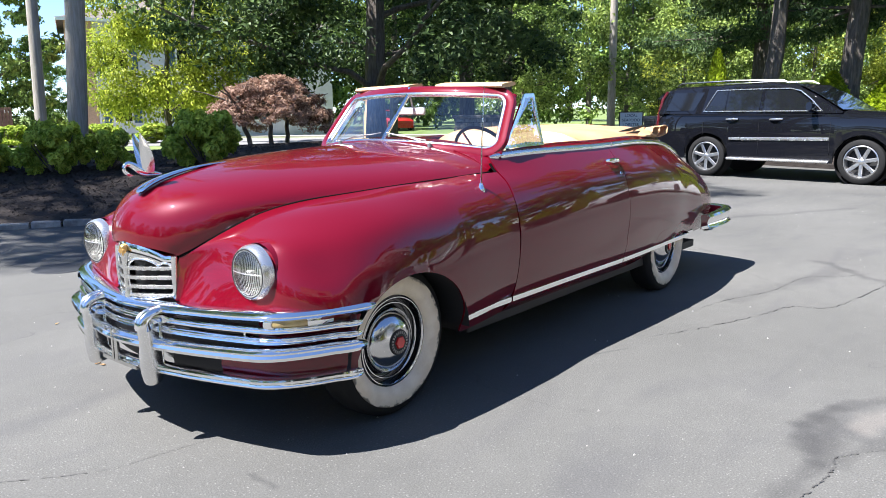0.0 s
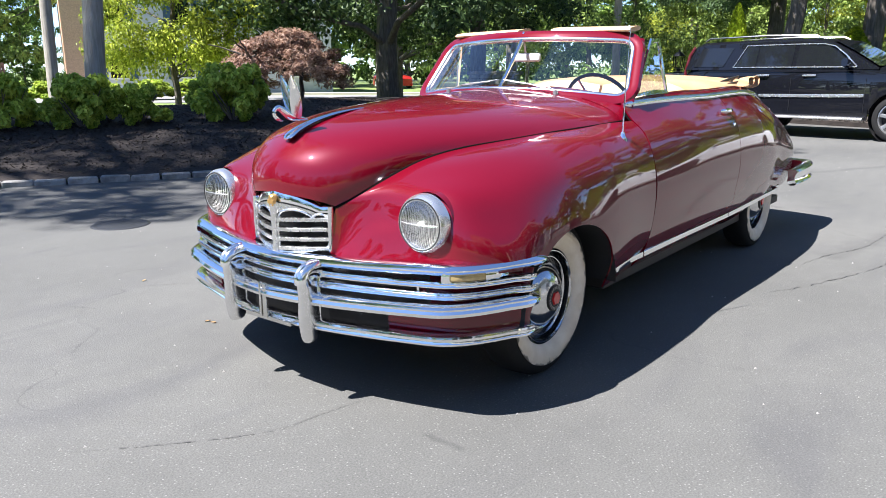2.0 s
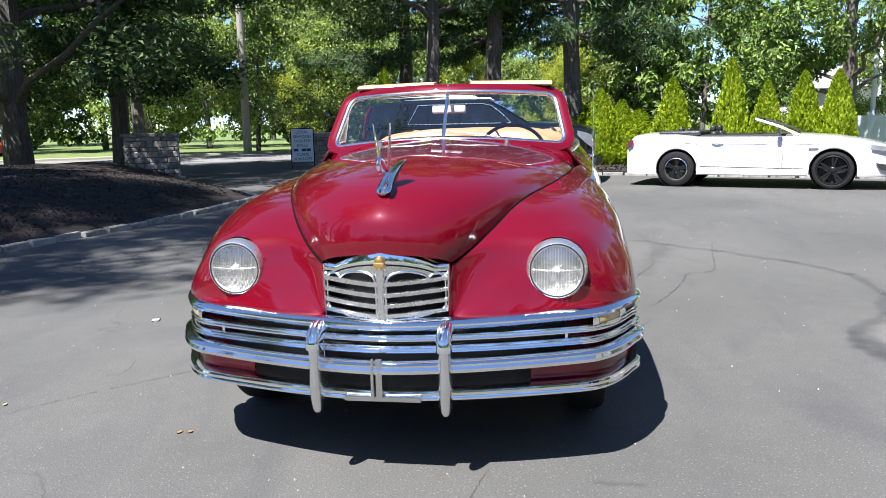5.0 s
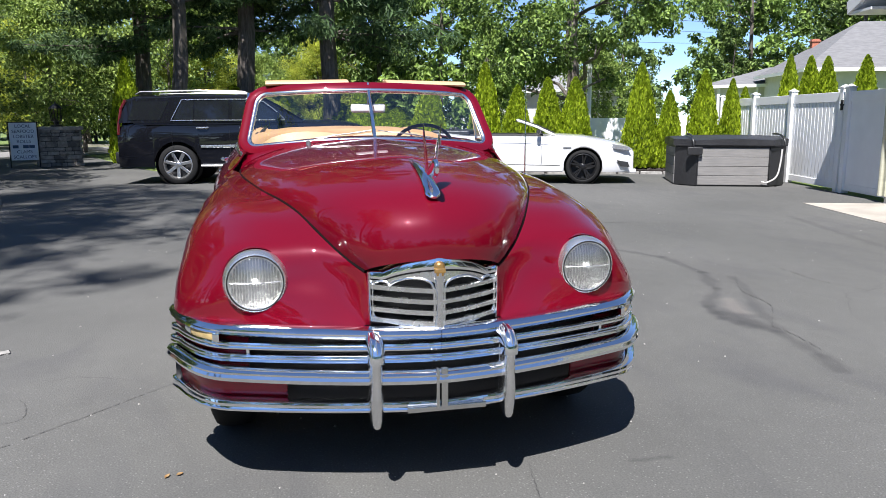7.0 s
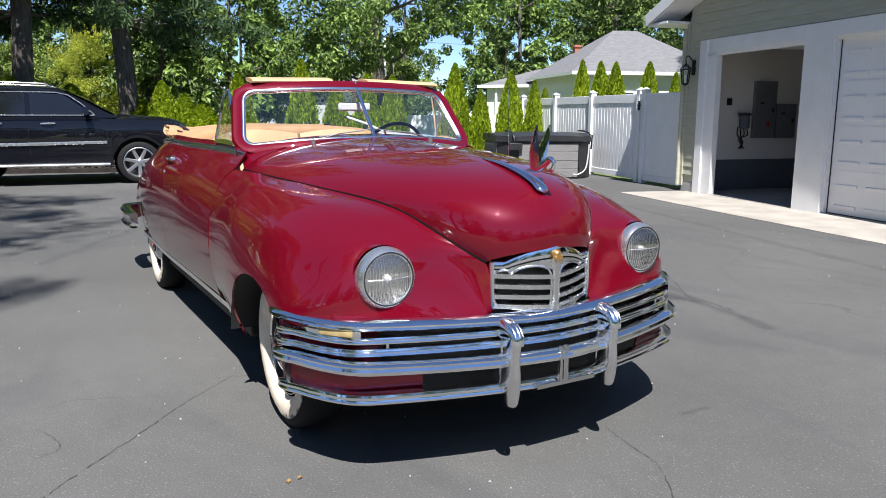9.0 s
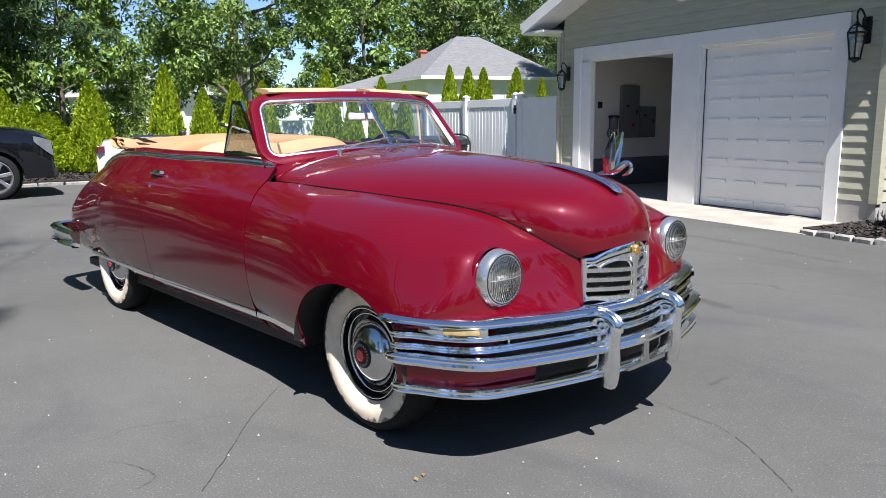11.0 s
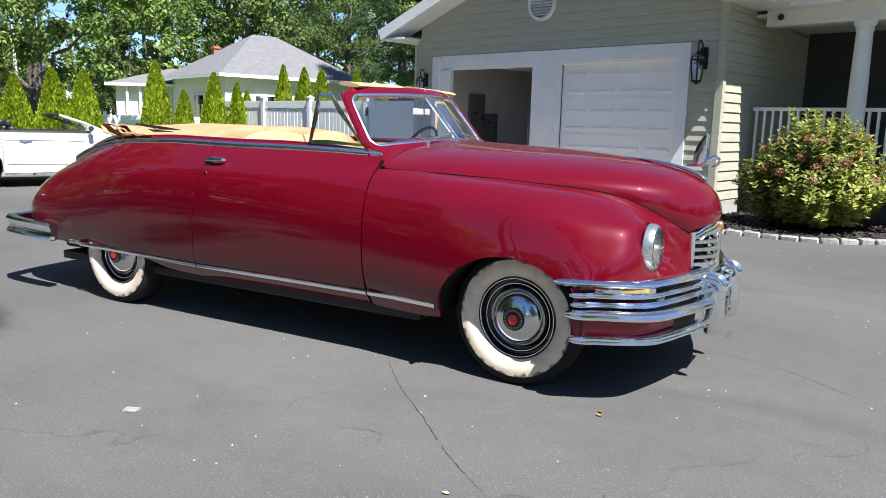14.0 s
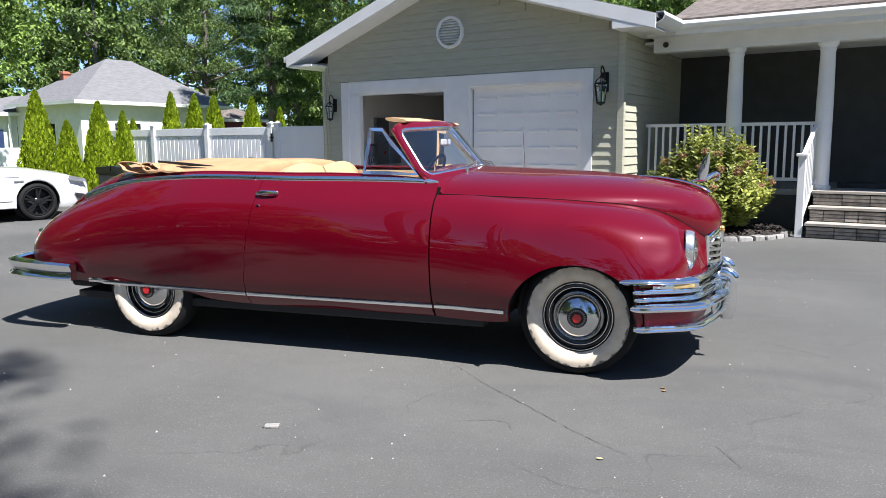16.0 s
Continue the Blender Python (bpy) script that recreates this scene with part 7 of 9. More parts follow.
rows = []
for x, zt, wt in ((-2.60, 1.36, 0.93), (-2.57, 1.55, 0.88), (-2.48, 1.76, 0.82), (-2.3, 1.83, 0.815), (-1.0, 1.865, 0.82), (-0.2, 1.855, 0.82), (0.15, 1.82, 0.815), (0.55, 1.62, 0.86), (0.90, 1.42, 0.93), (1.10, 1.30, 0.97)):
    row = []
    half = [(0, zt), (wt * 0.6, zt - 0.005), (wt * 0.92, zt - 0.03), (wt, zt - 0.08 * min(1, (zt - 1.27) / 0.3)), (0.985, 1.26)]
    row = [Vector((x, -y, z)) for y, z in half[::-1]] + [Vector((x, y, z)) for y, z in half[1:]]
    rows.append(row)
bm = B()
skin(bm, rows)
part("cabin", bm, "black_car", suv, sharp=30)
for s in (1, -1):
    for pts in ([(-2.42, 0.12), (-1.78, 0.12), (-1.62, 0.86), (-2.30, 0.86)], [(-1.52, 0.12), (-1.12, 0.12), (-1.12, 0.88), (-1.34, 0.88)], [(-1.09, 0.12), (-0.42, 0.12), (-0.42, 0.90), (-1.09, 0.88)], [(-0.34, 0.12), (0.62, 0.12), (0.50, 0.42), (0.20, 0.86), (-0.34, 0.90)]):
        bm = B()
        side_quad(bm, pts, s, lambda x, f, s: suv_side(x, f, s) + Vector((0, s * 0.003, 0)))
        part("side_window", bm, "tinted", suv, "dark tinted side window", solid=0.004)
    bm = B()
    loop = [suv_side(x, f, s) + Vector((0, s * 0.006, 0)) for x, f in [(0.74, 0.09), (-0.4, 0.09), (-1.1, 0.09), (-1.56, 0.09), (-1.36, 0.92), (-1.0, 0.93), (-0.3, 0.94), (0.10, 0.93), (0.30, 0.84), (0.52, 0.52), (0.74, 0.10)]]
    sweep(bm, loop, oval(0.012, 0.012, 6), up=(0, 1, 0))
    part("window_trim", bm, "lamp_ring", suv, "chrome window surround")
    bm = B()
    sweep(bm, [(x, s * 1.005, 1.245) for x in (-2.3, -1.5, 0.0, 0.8)], oval(0.008, 0.006, 6))
    part("belt_trim", bm, "black_car", suv)
    bm = B()
    sweep(bm, [(-0.98, s * 1.025, 0.77), (0.0, s * 1.028, 0.785), (0.92, s * 1.025, 0.80)], oval(0.010, 0.028, 8, 3))
    part("side_moulding", bm, "lamp_ring", suv, "chrome door moulding")
    bm = B()
    sweep(bm, [(-0.98, s * 1.03, 0.385), (0.0, s * 1.045, 0.385), (0.95, s * 1.03, 0.385)], oval(0.06, 0.030, 10, 3))
    part("running_board", bm, "lamp_ring", suv, "chrome edged running board")
    for x in (-1.05, -0.18):
        bm = B()
        sweep(bm, [(x, s * 1.015, 1.15), (x + 0.06, s * 1.045, 1.153), (x + 0.18, s * 1.045, 1.156), (x + 0.24, s * 1.015, 1.158)], oval(0.014, 0.018, 8))
        part("door_handle", bm, "lamp_ring", suv)
    bm = B()
    sweep(bm, [(0.62, s * 0.98, 1.30), (0.60, s * 1.08, 1.37), (0.60, s * 1.22, 1.39)], oval(0.06, 0.085, 10, 3), scale=[0.4, 0.95, 0.9])
    part("wing_mirror", bm, "black_car", suv)
    bm = B()
    sweep(bm, [(-2.3, s * 0.74, 1.83), (-2.2, s * 0.74, 1.885), (-1.0, s * 0.74, 1.91), (-0.1, s * 0.74, 1.885), (0.02, s * 0.74, 1.83)], oval(0.022, 0.018, 8))
    part("roof_rail", bm, "steel", suv, "silver roof rail")
    bm = B()
    sweep(bm, [(-2.62, s * 0.955, 1.02), (-2.605, s * 0.945, 1.25), (-2.56, s * 0.89, 1.55), (-2.48, s * 0.83, 1.72)], oval(0.02, 0.03, 8))
    part("tail_lamp", bm, "tail_red", suv, "tall red tail lamp")
    bm = B()
    skin(bm, [[(2.14, s * 0.998, 1.12), (2.14, s * 1.0, 1.02)], [(2.30, s * 0.962, 1.08), (2.32, s * 0.965, 0.85)], [(2.43, s * 0.88, 1.02), (2.45, s * 0.89, 0.75)]])
    part("headlamp", bm, "head_clear", suv, solid=0.02)
    for x0, x1 in ((-1.545, -1.54), (-0.385, -0.38), (0.93, 0.935)):
        bm = B()
        sweep(bm, [(x0, s * 1.024, 0.5), (x0, s * 1.022, 1.1)], oval(0.003, 0.003, 6), up=(0, 1, 0))
        part("door_gap", bm, "dark_gap", suv)
    for x in ax:
        car_wheel(suv, x, s * 0.865, s, 0.405, 0.29, 7, "alloy", 0.13, double=False)
        bm = B()
        lathe(bm, [(0.45, s * 0.0), (0.46, s * -0.25), (0.0, s * -0.3)], "Y", 32, (x, s * 0.98, 0.41))
        part("wheel_house", bm, "dark_gap", suv)
bm = B()
box(bm, 2.44, 2.47, -0.52, 0.52, 0.66, 1.03, 0.01)
part("grille", bm, "chrome", suv, "chrome mesh grille")
bm = B()
box(bm, 2.3, 2.52, -0.86, 0.86, 0.34, 0.56, 0.05)
part("front_bumper", bm, "black_plastic", suv)
bm = B()
box(bm, -2.74, -2.5, -0.92, 0.92, 0.42, 0.68, 0.05)
part("rear_bumper", bm, "black_plastic", suv)
bm = B()
skin(bm, [[Vector((0.22, y, 1.80)), Vector((0.57, y * 1.06, 1.625)), Vector((1.07, y * 1.2, 1.325))] for y in (-0.72, -0.3, 0.3, 0.72)])
part("windscreen", bm, "tinted", suv, solid=0.006)
bm = B()
skin(bm, [[Vector((-2.615, y, 1.18)), Vector((-2.59, y * 0.95, 1.5)), Vector((-2.47, y * 0.9, 1.72))] for y in (-0.74, -0.3, 0.3, 0.74)])
part("rear_window", bm, "tinted", suv, solid=0.006)

# white convertible sports car
MUS = Matrix.Translation((-10.62, 4.58, 0)) @ Matrix.Rotation(radians(68.8), 4, "Z")
sports = thing("sports_convertible", "white modern convertible sports car with black wheels", "car", MUS)
ax = (-1.36, 1.36)
bm = car_shell([(-2.36, 0.78, 0.86, 0.80), (-2.3, 0.86, 1.0, 0.92), (-2.0, 0.92, 1.05, 0.97), (-1.36, 0.955, 1.04, 0.975), (-0.95, 0.94, 0.99, 0.955), (0.55, 0.93, 0.98, 0.945), (0.75, 0.94, 1.01, 0.94), (1.36, 0.955, 0.97, 0.90), (1.9, 0.93, 0.88, 0.82), (2.2, 0.86, 0.79, 0.73), (2.36, 0.74, 0.70, 0.64)], ax, 0.385, 0.345, 0.24)
part("body", bm, "white_car", sports, sharp=30)
bm = B()
box(bm, -1.05, 0.55, -0.70, 0.70, 0.90, 0.995, 0.03)
part("cockpit", bm, "dark_gap", sports, "dark open cockpit")
bm = B()
box(bm, -1.75, -0.95, -0.74, 0.74, 0.98, 1.075, 0.04, 3)
part("soft_top", bm, "tub_cover", sports, "folded black soft top")
for y in (-0.38, 0.38):
    bm = B()
    box(bm, -0.80, -0.68, y - 0.24, y + 0.24, 0.8, 1.06, 0.05, 3)
    part("seat", bm, "tub_cover", sports)
    bm = B()
    box(bm, -0.83, -0.73, y - 0.13, y + 0.13, 1.05, 1.17, 0.04, 3)
    part("headrest", bm, "tub_cover", sports)
    bm = B()
    box(bm, -1.42, -1.34, y - 0.12, y + 0.12, 1.02, 1.13, 0.03, 3)
    part("headrest", bm, "tub_cover", sports)
for s in (1, -1):
    bm = B()
    sweep(bm, [(0.78, s * 0.80, 0.975), (0.42, s * 0.74, 1.14), (0.02, s * 0.66, 1.275)], oval(0.026, 0.035, 8), up=(0, s, 0))
    part("screen_pillar", bm, "black_plastic" if s > 0 else "white_car", sports)
    bm = B()
    sweep(bm, [(0.48, s * 0.90, 1.0), (0.47, s * 1.0, 1.04), (0.46, s * 1.08, 1.05)], oval(0.045, 0.05, 10, 3), scale=[0.4, 1, 0.8])
    part("wing_mirror", bm, "black_plastic", sports)
    bm = B()
    skin(bm, [[(1.92, s * 0.935, 0.80), (1.95, s * 0.94, 0.71)], [(2.12, s * 0.905, 0.765), (2.16, s * 0.91, 0.68)], [(2.26, s * 0.83, 0.735), (2.30, s * 0.84, 0.67)]])
    part("headlamp", bm, "head_clear", sports, solid=0.02)
    bm = B()
    skin(bm, [[(-2.20, s * 0.905, 0.91), (-2.22, s * 0.915, 0.80)], [(-2.30, s * 0.88, 0.90), (-2.32, s * 0.89, 0.79)], [(-2.375, s * 0.70, 0.89), (-2.385, s * 0.70, 0.78)], [(-2.385, s * 0.42, 0.885), (-2.395, s * 0.42, 0.78)]])
    part("tail_lamp", bm, "tail_red", sports, solid=0.015)
    bm = B()
    sweep(bm, [(-0.96, s * 0.965, 0.30), (0.0, s * 0.97, 0.30), (0.95, s * 0.965, 0.30)], oval(0.025, 0.05, 8, 4))
    part("side_skirt", bm, "white_car", sports)
    bm = B()
    sweep(bm, [(-0.9, s * 0.962, 0.40), (0.0, s * 0.965, 0.385), (0.9, s * 0.962, 0.37)], oval(0.006, 0.010, 6))
    part("stripe", bm, "black_plastic", sports)
    bm = B()
    sweep(bm, [(-0.70, s * 0.955, 0.845), (-0.62, s * 0.975, 0.848), (-0.50, s * 0.955, 0.85)], oval(0.012, 0.016, 8))
    part("door_handle", bm, "white_car", sports)
    for x in (-0.98, 0.52):
        bm = B()
        sweep(bm, [(x, s * 0.958, 0.32), (x + 0.02, s * 0.96, 0.65), (x - 0.02, s * 0.93, 0.94)], oval(0.003, 0.003, 6), up=(0, 1, 0))
        part("door_gap", bm, "panel_grey", sports)
    bm = B()
    sweep(bm, [(-1.2, s * 0.955, 0.86), (0.0, s * 0.945, 0.845), (1.05, s * 0.95, 0.82)], oval(0.004, 0.005, 6))
    part("crease", bm, "white_car", sports)
    bm = B()
    box(bm, 0.96, 1.12, s * 0.955 - 0.004, s * 0.955 + 0.006, 0.715, 0.745, 0.002)
    part("fender_badge", bm, "panel_grey", sports)
    bm = B()
    skin(bm, [[(2.02, s * 0.925, 0.48), (2.1, s * 0.92, 0.36)], [(2.24, s * 0.85, 0.44), (2.28, s * 0.86, 0.34)]])
    part("bumper_vent", bm, "black_plastic", sports, solid=0.01)
    car_wheel(sports, 1.36, s * 0.80, s, 0.345, 0.262, 5, "black_alloy", 0.125, True)
    car_wheel(sports, -1.36, s * 0.80, s, 0.345, 0.215, 5, "steel", 0.14, True, "black_alloy")
    for x in ax:
        bm = B()
        lathe(bm, [(0.375, s * 0.0), (0.38, s * -0.25), (0.0, s * -0.3)], "Y", 32, (x, s * 0.92, 0.35))
        part("wheel_house", bm, "dark_gap", sports)
bm = B()
sweep(bm, [(0.02, y, 1.285 - 0.02 * (y / 0.66) ** 2) for y in (-0.66, -0.3, 0, 0.3, 0.66)], oval(0.035, 0.025, 8))
part("screen_header", bm, "black_plastic", sports)
bm = B()
skin(bm, [[Vector((0.80, y * 1.18, 0.985)), Vector((0.42, y * 1.08, 1.14)), Vector((0.02, y, 1.275))] for y in (-0.64, -0.2, 0.2, 0.64)])
g = part("windscreen", bm, "glass", sports)
g.visible_shadow = False
bm = B()
box(bm, 2.2, 2.42, -0.78, 0.78, 0.22, 0.30, 0.02)
part("splitter", bm, "white_car", sports)
bm = B()
box(bm, 2.28, 2.37, -0.5, 0.5, 0.45, 0.62, 0.02)
part("grille", bm, "black_plastic", sports)
bm = B()
box(bm, -2.40, -2.2, -0.66, 0.66, 0.24, 0.40, 0.03)
part("rear_valence", bm, "black_plastic", sports, "black rear valence")

# red car parked far off across the lawn
M["red_car"] = mat("red_car_paint", (0.42, 0.015, 0.015), 0.3, 0, 0.04, 2, coat=1.0)
far_car = thing("parked_car", "small red car parked far off", "car", pose(-36.5, -34.2, 0.0, 0, 0, 62))
bm = car_shell([(-2.0, 0.72, 0.85, 0.78), (-1.9, 0.82, 0.95, 0.86), (-1.2, 0.86, 0.98, 0.90), (0.7, 0.87, 0.97, 0.90), (1.4, 0.86, 0.90, 0.82), (1.9, 0.80, 0.78, 0.70), (2.0, 0.70, 0.70, 0.62)], (-1.25, 1.25), 0.36, 0.32, 0.2)
part("body", bm, "red_car", far_car, sharp=30)
bm = B()
skin(bm, [[Vector((x, -y, z)), Vector((x, -y * 0.8, z2)), Vector((x, y * 0.8, z2)), Vector((x, y, z))] for x, y, z, z2 in ((-1.85, 0.74, 0.90, 0.92), (-1.35, 0.78, 0.93, 1.42), (-0.3, 0.79, 0.94, 1.46), (0.25, 0.79, 0.94, 1.40), (0.95, 0.76, 0.93, 0.95))])
part("cabin", bm, "tinted", far_car, "dark glazed cabin")
bm = B()
skin(bm, [[Vector((x, -0.64, z)), Vector((x, 0.64, z))] for x, z in ((-1.42, 1.425), (-0.3, 1.475), (0.28, 1.41))])
part("roof", bm, "red_car", far_car, solid=0.02)
for s in (1, -1):
    for x in (-1.25, 1.25):
        car_wheel(far_car, x, s * 0.74, s, 0.31, 0.2, 8, "alloy", 0.1)


# ---- trees, hedges, shrubs ----
def leaf_mat(name, col, col2, trans=0.45, rough=0.55):
    return mat(name, col, rough, 0, 0.25, 0.6, 0.0, 6, col2=col2, trans=trans, island=0.5, spec=0.35)


M.update(
    leaf_a=leaf_mat("broad_leaves", (0.062, 0.118, 0.026), (0.27, 0.39, 0.085), 0.22),
    leaf_b=leaf_mat("light_leaves", (0.085, 0.155, 0.030), (0.37, 0.48, 0.11), 0.22),
    leaf_dark=leaf_mat("dark_needles_core_shade", (0.040, 0.085, 0.034), (0.15, 0.24, 0.09), 0.35),
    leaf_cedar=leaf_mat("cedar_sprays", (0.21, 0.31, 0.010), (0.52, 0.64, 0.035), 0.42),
    leaf_yellow=leaf_mat("yellow_leaves", (0.24, 0.32, 0.03), (0.60, 0.64, 0.09), 0.4),
    leaf_red=leaf_mat("burgundy_leaves", (0.28, 0.155, 0.11), (0.58, 0.41, 0.31), 0.4),
    leaf_shrub=leaf_mat("shrub_leaves", (0.24, 0.36, 0.035), (0.62, 0.72, 0.13), 0.40),
    leaf_deep=leaf_mat("deep_green_leaves", (0.025, 0.055, 0.018), (0.12, 0.19, 0.055), 0.25),
    leaf_olive=leaf_mat("olive_leaves", (0.055, 0.105, 0.026), (0.22, 0.31, 0.085), 0.25),
    bloom=leaf_mat("faded_pink_blooms", (0.38, 0.17, 0.10), (0.55, 0.33, 0.20), 0.2, 0.8),
    leaf_hyd=leaf_mat("hydrangea_leaves", (0.13, 0.165, 0.022), (0.42, 0.45, 0.10), 0.28),
    bark=mat("grey_bark", (0.10, 0.085, 0.07), 0.95, 0, 0.35, 6, 1.0, 20, col2=(0.19, 0.165, 0.14), stretch=(4, 4, 0.7)),
    pole_wood=mat("weathered_pole", (0.30, 0.27, 0.23), 0.9, 0, 0.2, 5, 0.6, 25, col2=(0.42, 0.385, 0.34), stretch=(6, 6, 0.5)),
)


def leaf_cloud(rnd, spots, per, size, spread, flat=0.6, long=1.2, droop=0.0):
    """Many small bent leaves round the spots given."""
    vs, fs = [], []
    for c, r in spots:
        for _ in range(per):
            d = Vector((rnd.gauss(0, 1), rnd.gauss(0, 1), rnd.gauss(0, 1)))
            d = d.normalized() * (rnd.random() ** 0.45) * r
            p = c + Vector((d.x, d.y, d.z * flat)) * spread
            s = size * rnd.uniform(0.6, 1.35)
            nrm = (d / r * 0.85 + Vector((rnd.gauss(0, 0.38), rnd.gauss(0, 0.38), rnd.gauss(0.42, 0.38)))).normalized()
            tan_v = nrm.cross(Vector((rnd.uniform(-1, 1), rnd.uniform(-1, 1), rnd.uniform(-0.5, 0.5) + droop))).normalized()
            side_v = nrm.cross(tan_v)
            k = len(vs)
            for a, b, h in ((-long, 0, 0), (0.1 * long, -0.66, 0.12), (long, 0, -0.25), (0.1 * long, 0.66, 0.12)):
                vs.append(p + tan_v * (a * s * 0.5) + side_v * (b * s * 0.5) + nrm * (h * s))
            fs.append((k, k + 1, k + 2, k + 3))
    return vs, fs


def mesh_from(name, vs, fs, material):
    me = bpy.data.meshes.new(name)
    me.from_pydata(vs, [], fs)
    me.materials.append(M[material])
    return me


def limb(bm, a, b, r0, r1, rnd, n=5, wob=0.22):
    pts = []
    for i in range(n + 1):
        f = i / n
        p = a.lerp(b, f)
        if 0 < i < n:
            p += Vector((rnd.uniform(-1, 1), rnd.uniform(-1, 1), rnd.uniform(-0.3, 0.6))) * min(wob, (b - a).length * 0.05)
        pts.append(p)
    tube(bm, pts, 1.0, 7, [r0 + (r1 - r0) * i / n for i in range(n + 1)])


def broad_tree(seed, height, trunk, base, radius, leaf, size, clumps, per, label, limbs=9, flat=0.75, lift=0.0, spread=0.80):
    """A tapered trunk with limbs and a crown of uneven leaf clumps."""
    rnd = random.Random(seed)
    t = thing("tree", label, "tree")
    bm = B()
    top = Vector((rnd.uniform(-0.4, 0.4), rnd.uniform(-0.4, 0.4), height * 0.85))
    limb(bm, Vector((0, 0, -0.1)), top, trunk, trunk * 0.3, rnd, 8, 0.07)
    spots = []
    for k in range(limbs):
        f = rnd.uniform(base / height * 0.85, 0.8)
        a = top * f
        ang = 6.283 * k / limbs + rnd.uniform(-0.4, 0.4)
        reach = radius * rnd.uniform(0.55, 0.95) * (1.15 - 0.5 * f)
        b = a + Vector((math.cos(ang) * reach, math.sin(ang) * reach, reach * rnd.uniform(0.15, 0.6)))
        limb(bm, a, b, trunk * 0.32, trunk * 0.08, rnd)
        for q in range(2):
            c = a.lerp(b, rnd.uniform(0.5, 0.9))
            e = c + Vector((rnd.uniform(-1, 1), rnd.uniform(-1, 1), rnd.uniform(-0.2, 0.7))) * reach * 0.45
            limb(bm, c, e, trunk * 0.12, trunk * 0.04, rnd, 3)
            spots.append((e, rnd.uniform(0.5, 0.9)))
        spots.append((b, rnd.uniform(0.6, 1.0)))
    while len(spots) < clumps:
        z = rnd.uniform(base, height)
        f = (z - base) / (height - base)
        rr = radius * (math.sin(math.pi * min(1, 0.22 + 0.78 * f)) ** 0.6) * rnd.uniform(0.35, 1.0)
        ang = rnd.uniform(0, 6.283)
        spots.append((Vector((math.cos(ang) * rr, math.sin(ang) * rr, z + lift)), rnd.uniform(0.45, 1.05)))
    part("trunk", bm, "bark", t)
    vs, fs = leaf_cloud(rnd, spots, per, size, spread, flat)
    ob = new("crown", mesh_from("crown", vs, fs, leaf))
    ob.parent = t
    return t


def pine_tree(seed, height, trunk, base, radius, label, tiers=12, per=95):
    rnd = random.Random(seed)
    t = thing("pine_tree", label, "tree")
    bm = B()
    limb(bm, Vector((0, 0, -0.1)), Vector((0.1, 0.1, height)), trunk, trunk * 0.35, rnd, 8, 0.06)
    spots = []
    for k in range(tiers):
        z = base + (height - base) * k / tiers
        for q in range(6):
            ang = rnd.uniform(0, 6.283)
            reach = radius * (1 - 0.5 * k / tiers) * rnd.uniform(0.6, 1.0)
            a = Vector((0, 0, z))
            b = a + Vector((math.cos(ang) * reach, math.sin(ang) * reach, rnd.uniform(-0.6, 0.25)))
            limb(bm, a, b, trunk * 0.16, trunk * 0.03, rnd, 3)
            for f in (0.4, 0.6, 0.8, 1.0):
                spots.append((a.lerp(b, f) + Vector((0, 0, rnd.uniform(-0.2, 0.1))), rnd.uniform(0.35, 0.6)))
    part("trunk", bm, "bark", t)
    vs, fs = leaf_cloud(rnd, spots, per, 0.085, 1.0, 0.55, long=3.0, droop=0.3)
    ob = new("crown", mesh_from("crown", vs, fs, "leaf_dark"))
    ob.parent = t
    return t


def cedar(seed, height, radius, n, label):
    """A narrow hedge evergreen built of upright sprays."""
    rnd = random.Random(seed)
    t = thing("arborvitae", label, "evergreen", group="evergreen hedge")
    bm = B()
    limb(bm, Vector((0, 0, -0.05)), Vector((0, 0, height * 0.6)), 0.05, 0.02, rnd, 4)
    part("trunk", bm, "bark", t)
    vs, fs = [], []
    for k in range(n):
        f = rnd.random() ** 1.25
        z = 0.08 + f * (height - 0.1)
        prof = (1 - f) ** 0.66 * (0.75 + 0.25 * min(1, f / 0.12))
        ang = rnd.uniform(0, 6.283)
        lump = 1 + 0.10 * math.sin(5 * ang + 9 * f + seed) + 0.07 * math.sin(11 * ang - 17 * f)
        rr = radius * prof * lump * (1 - 0.38 * rnd.random() ** 2)
        p = Vector((math.cos(ang) * rr, math.sin(ang) * rr, z))
        s = rnd.uniform(0.032, 0.068)
        m = Matrix.Rotation(ang, 3, "Z") @ Euler((rnd.uniform(-0.5, 0.5), rnd.uniform(-0.1, 0.8), rnd.uniform(-1.2, 1.2))).to_matrix()
        b = len(vs)
        for a, c, h in ((0, -0.35, -0.6), (0.12, 0.4, -0.5), (0.1, 0.3, 0.9), (-0.05, -0.25, 1.0)):
            vs.append(p + m @ Vector((a * s, c * s, h * s)))
        fs.append((b, b + 1, b + 2, b + 3))
    ob = new("crown", mesh_from("crown", vs, fs, "leaf_cedar"))
    ob.parent = t
    # dark inner mass: a solid core coloured for the shade between the sprays
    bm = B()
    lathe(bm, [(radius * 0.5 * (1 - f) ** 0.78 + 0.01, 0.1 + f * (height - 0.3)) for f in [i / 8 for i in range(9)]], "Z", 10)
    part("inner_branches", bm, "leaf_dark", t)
    return t


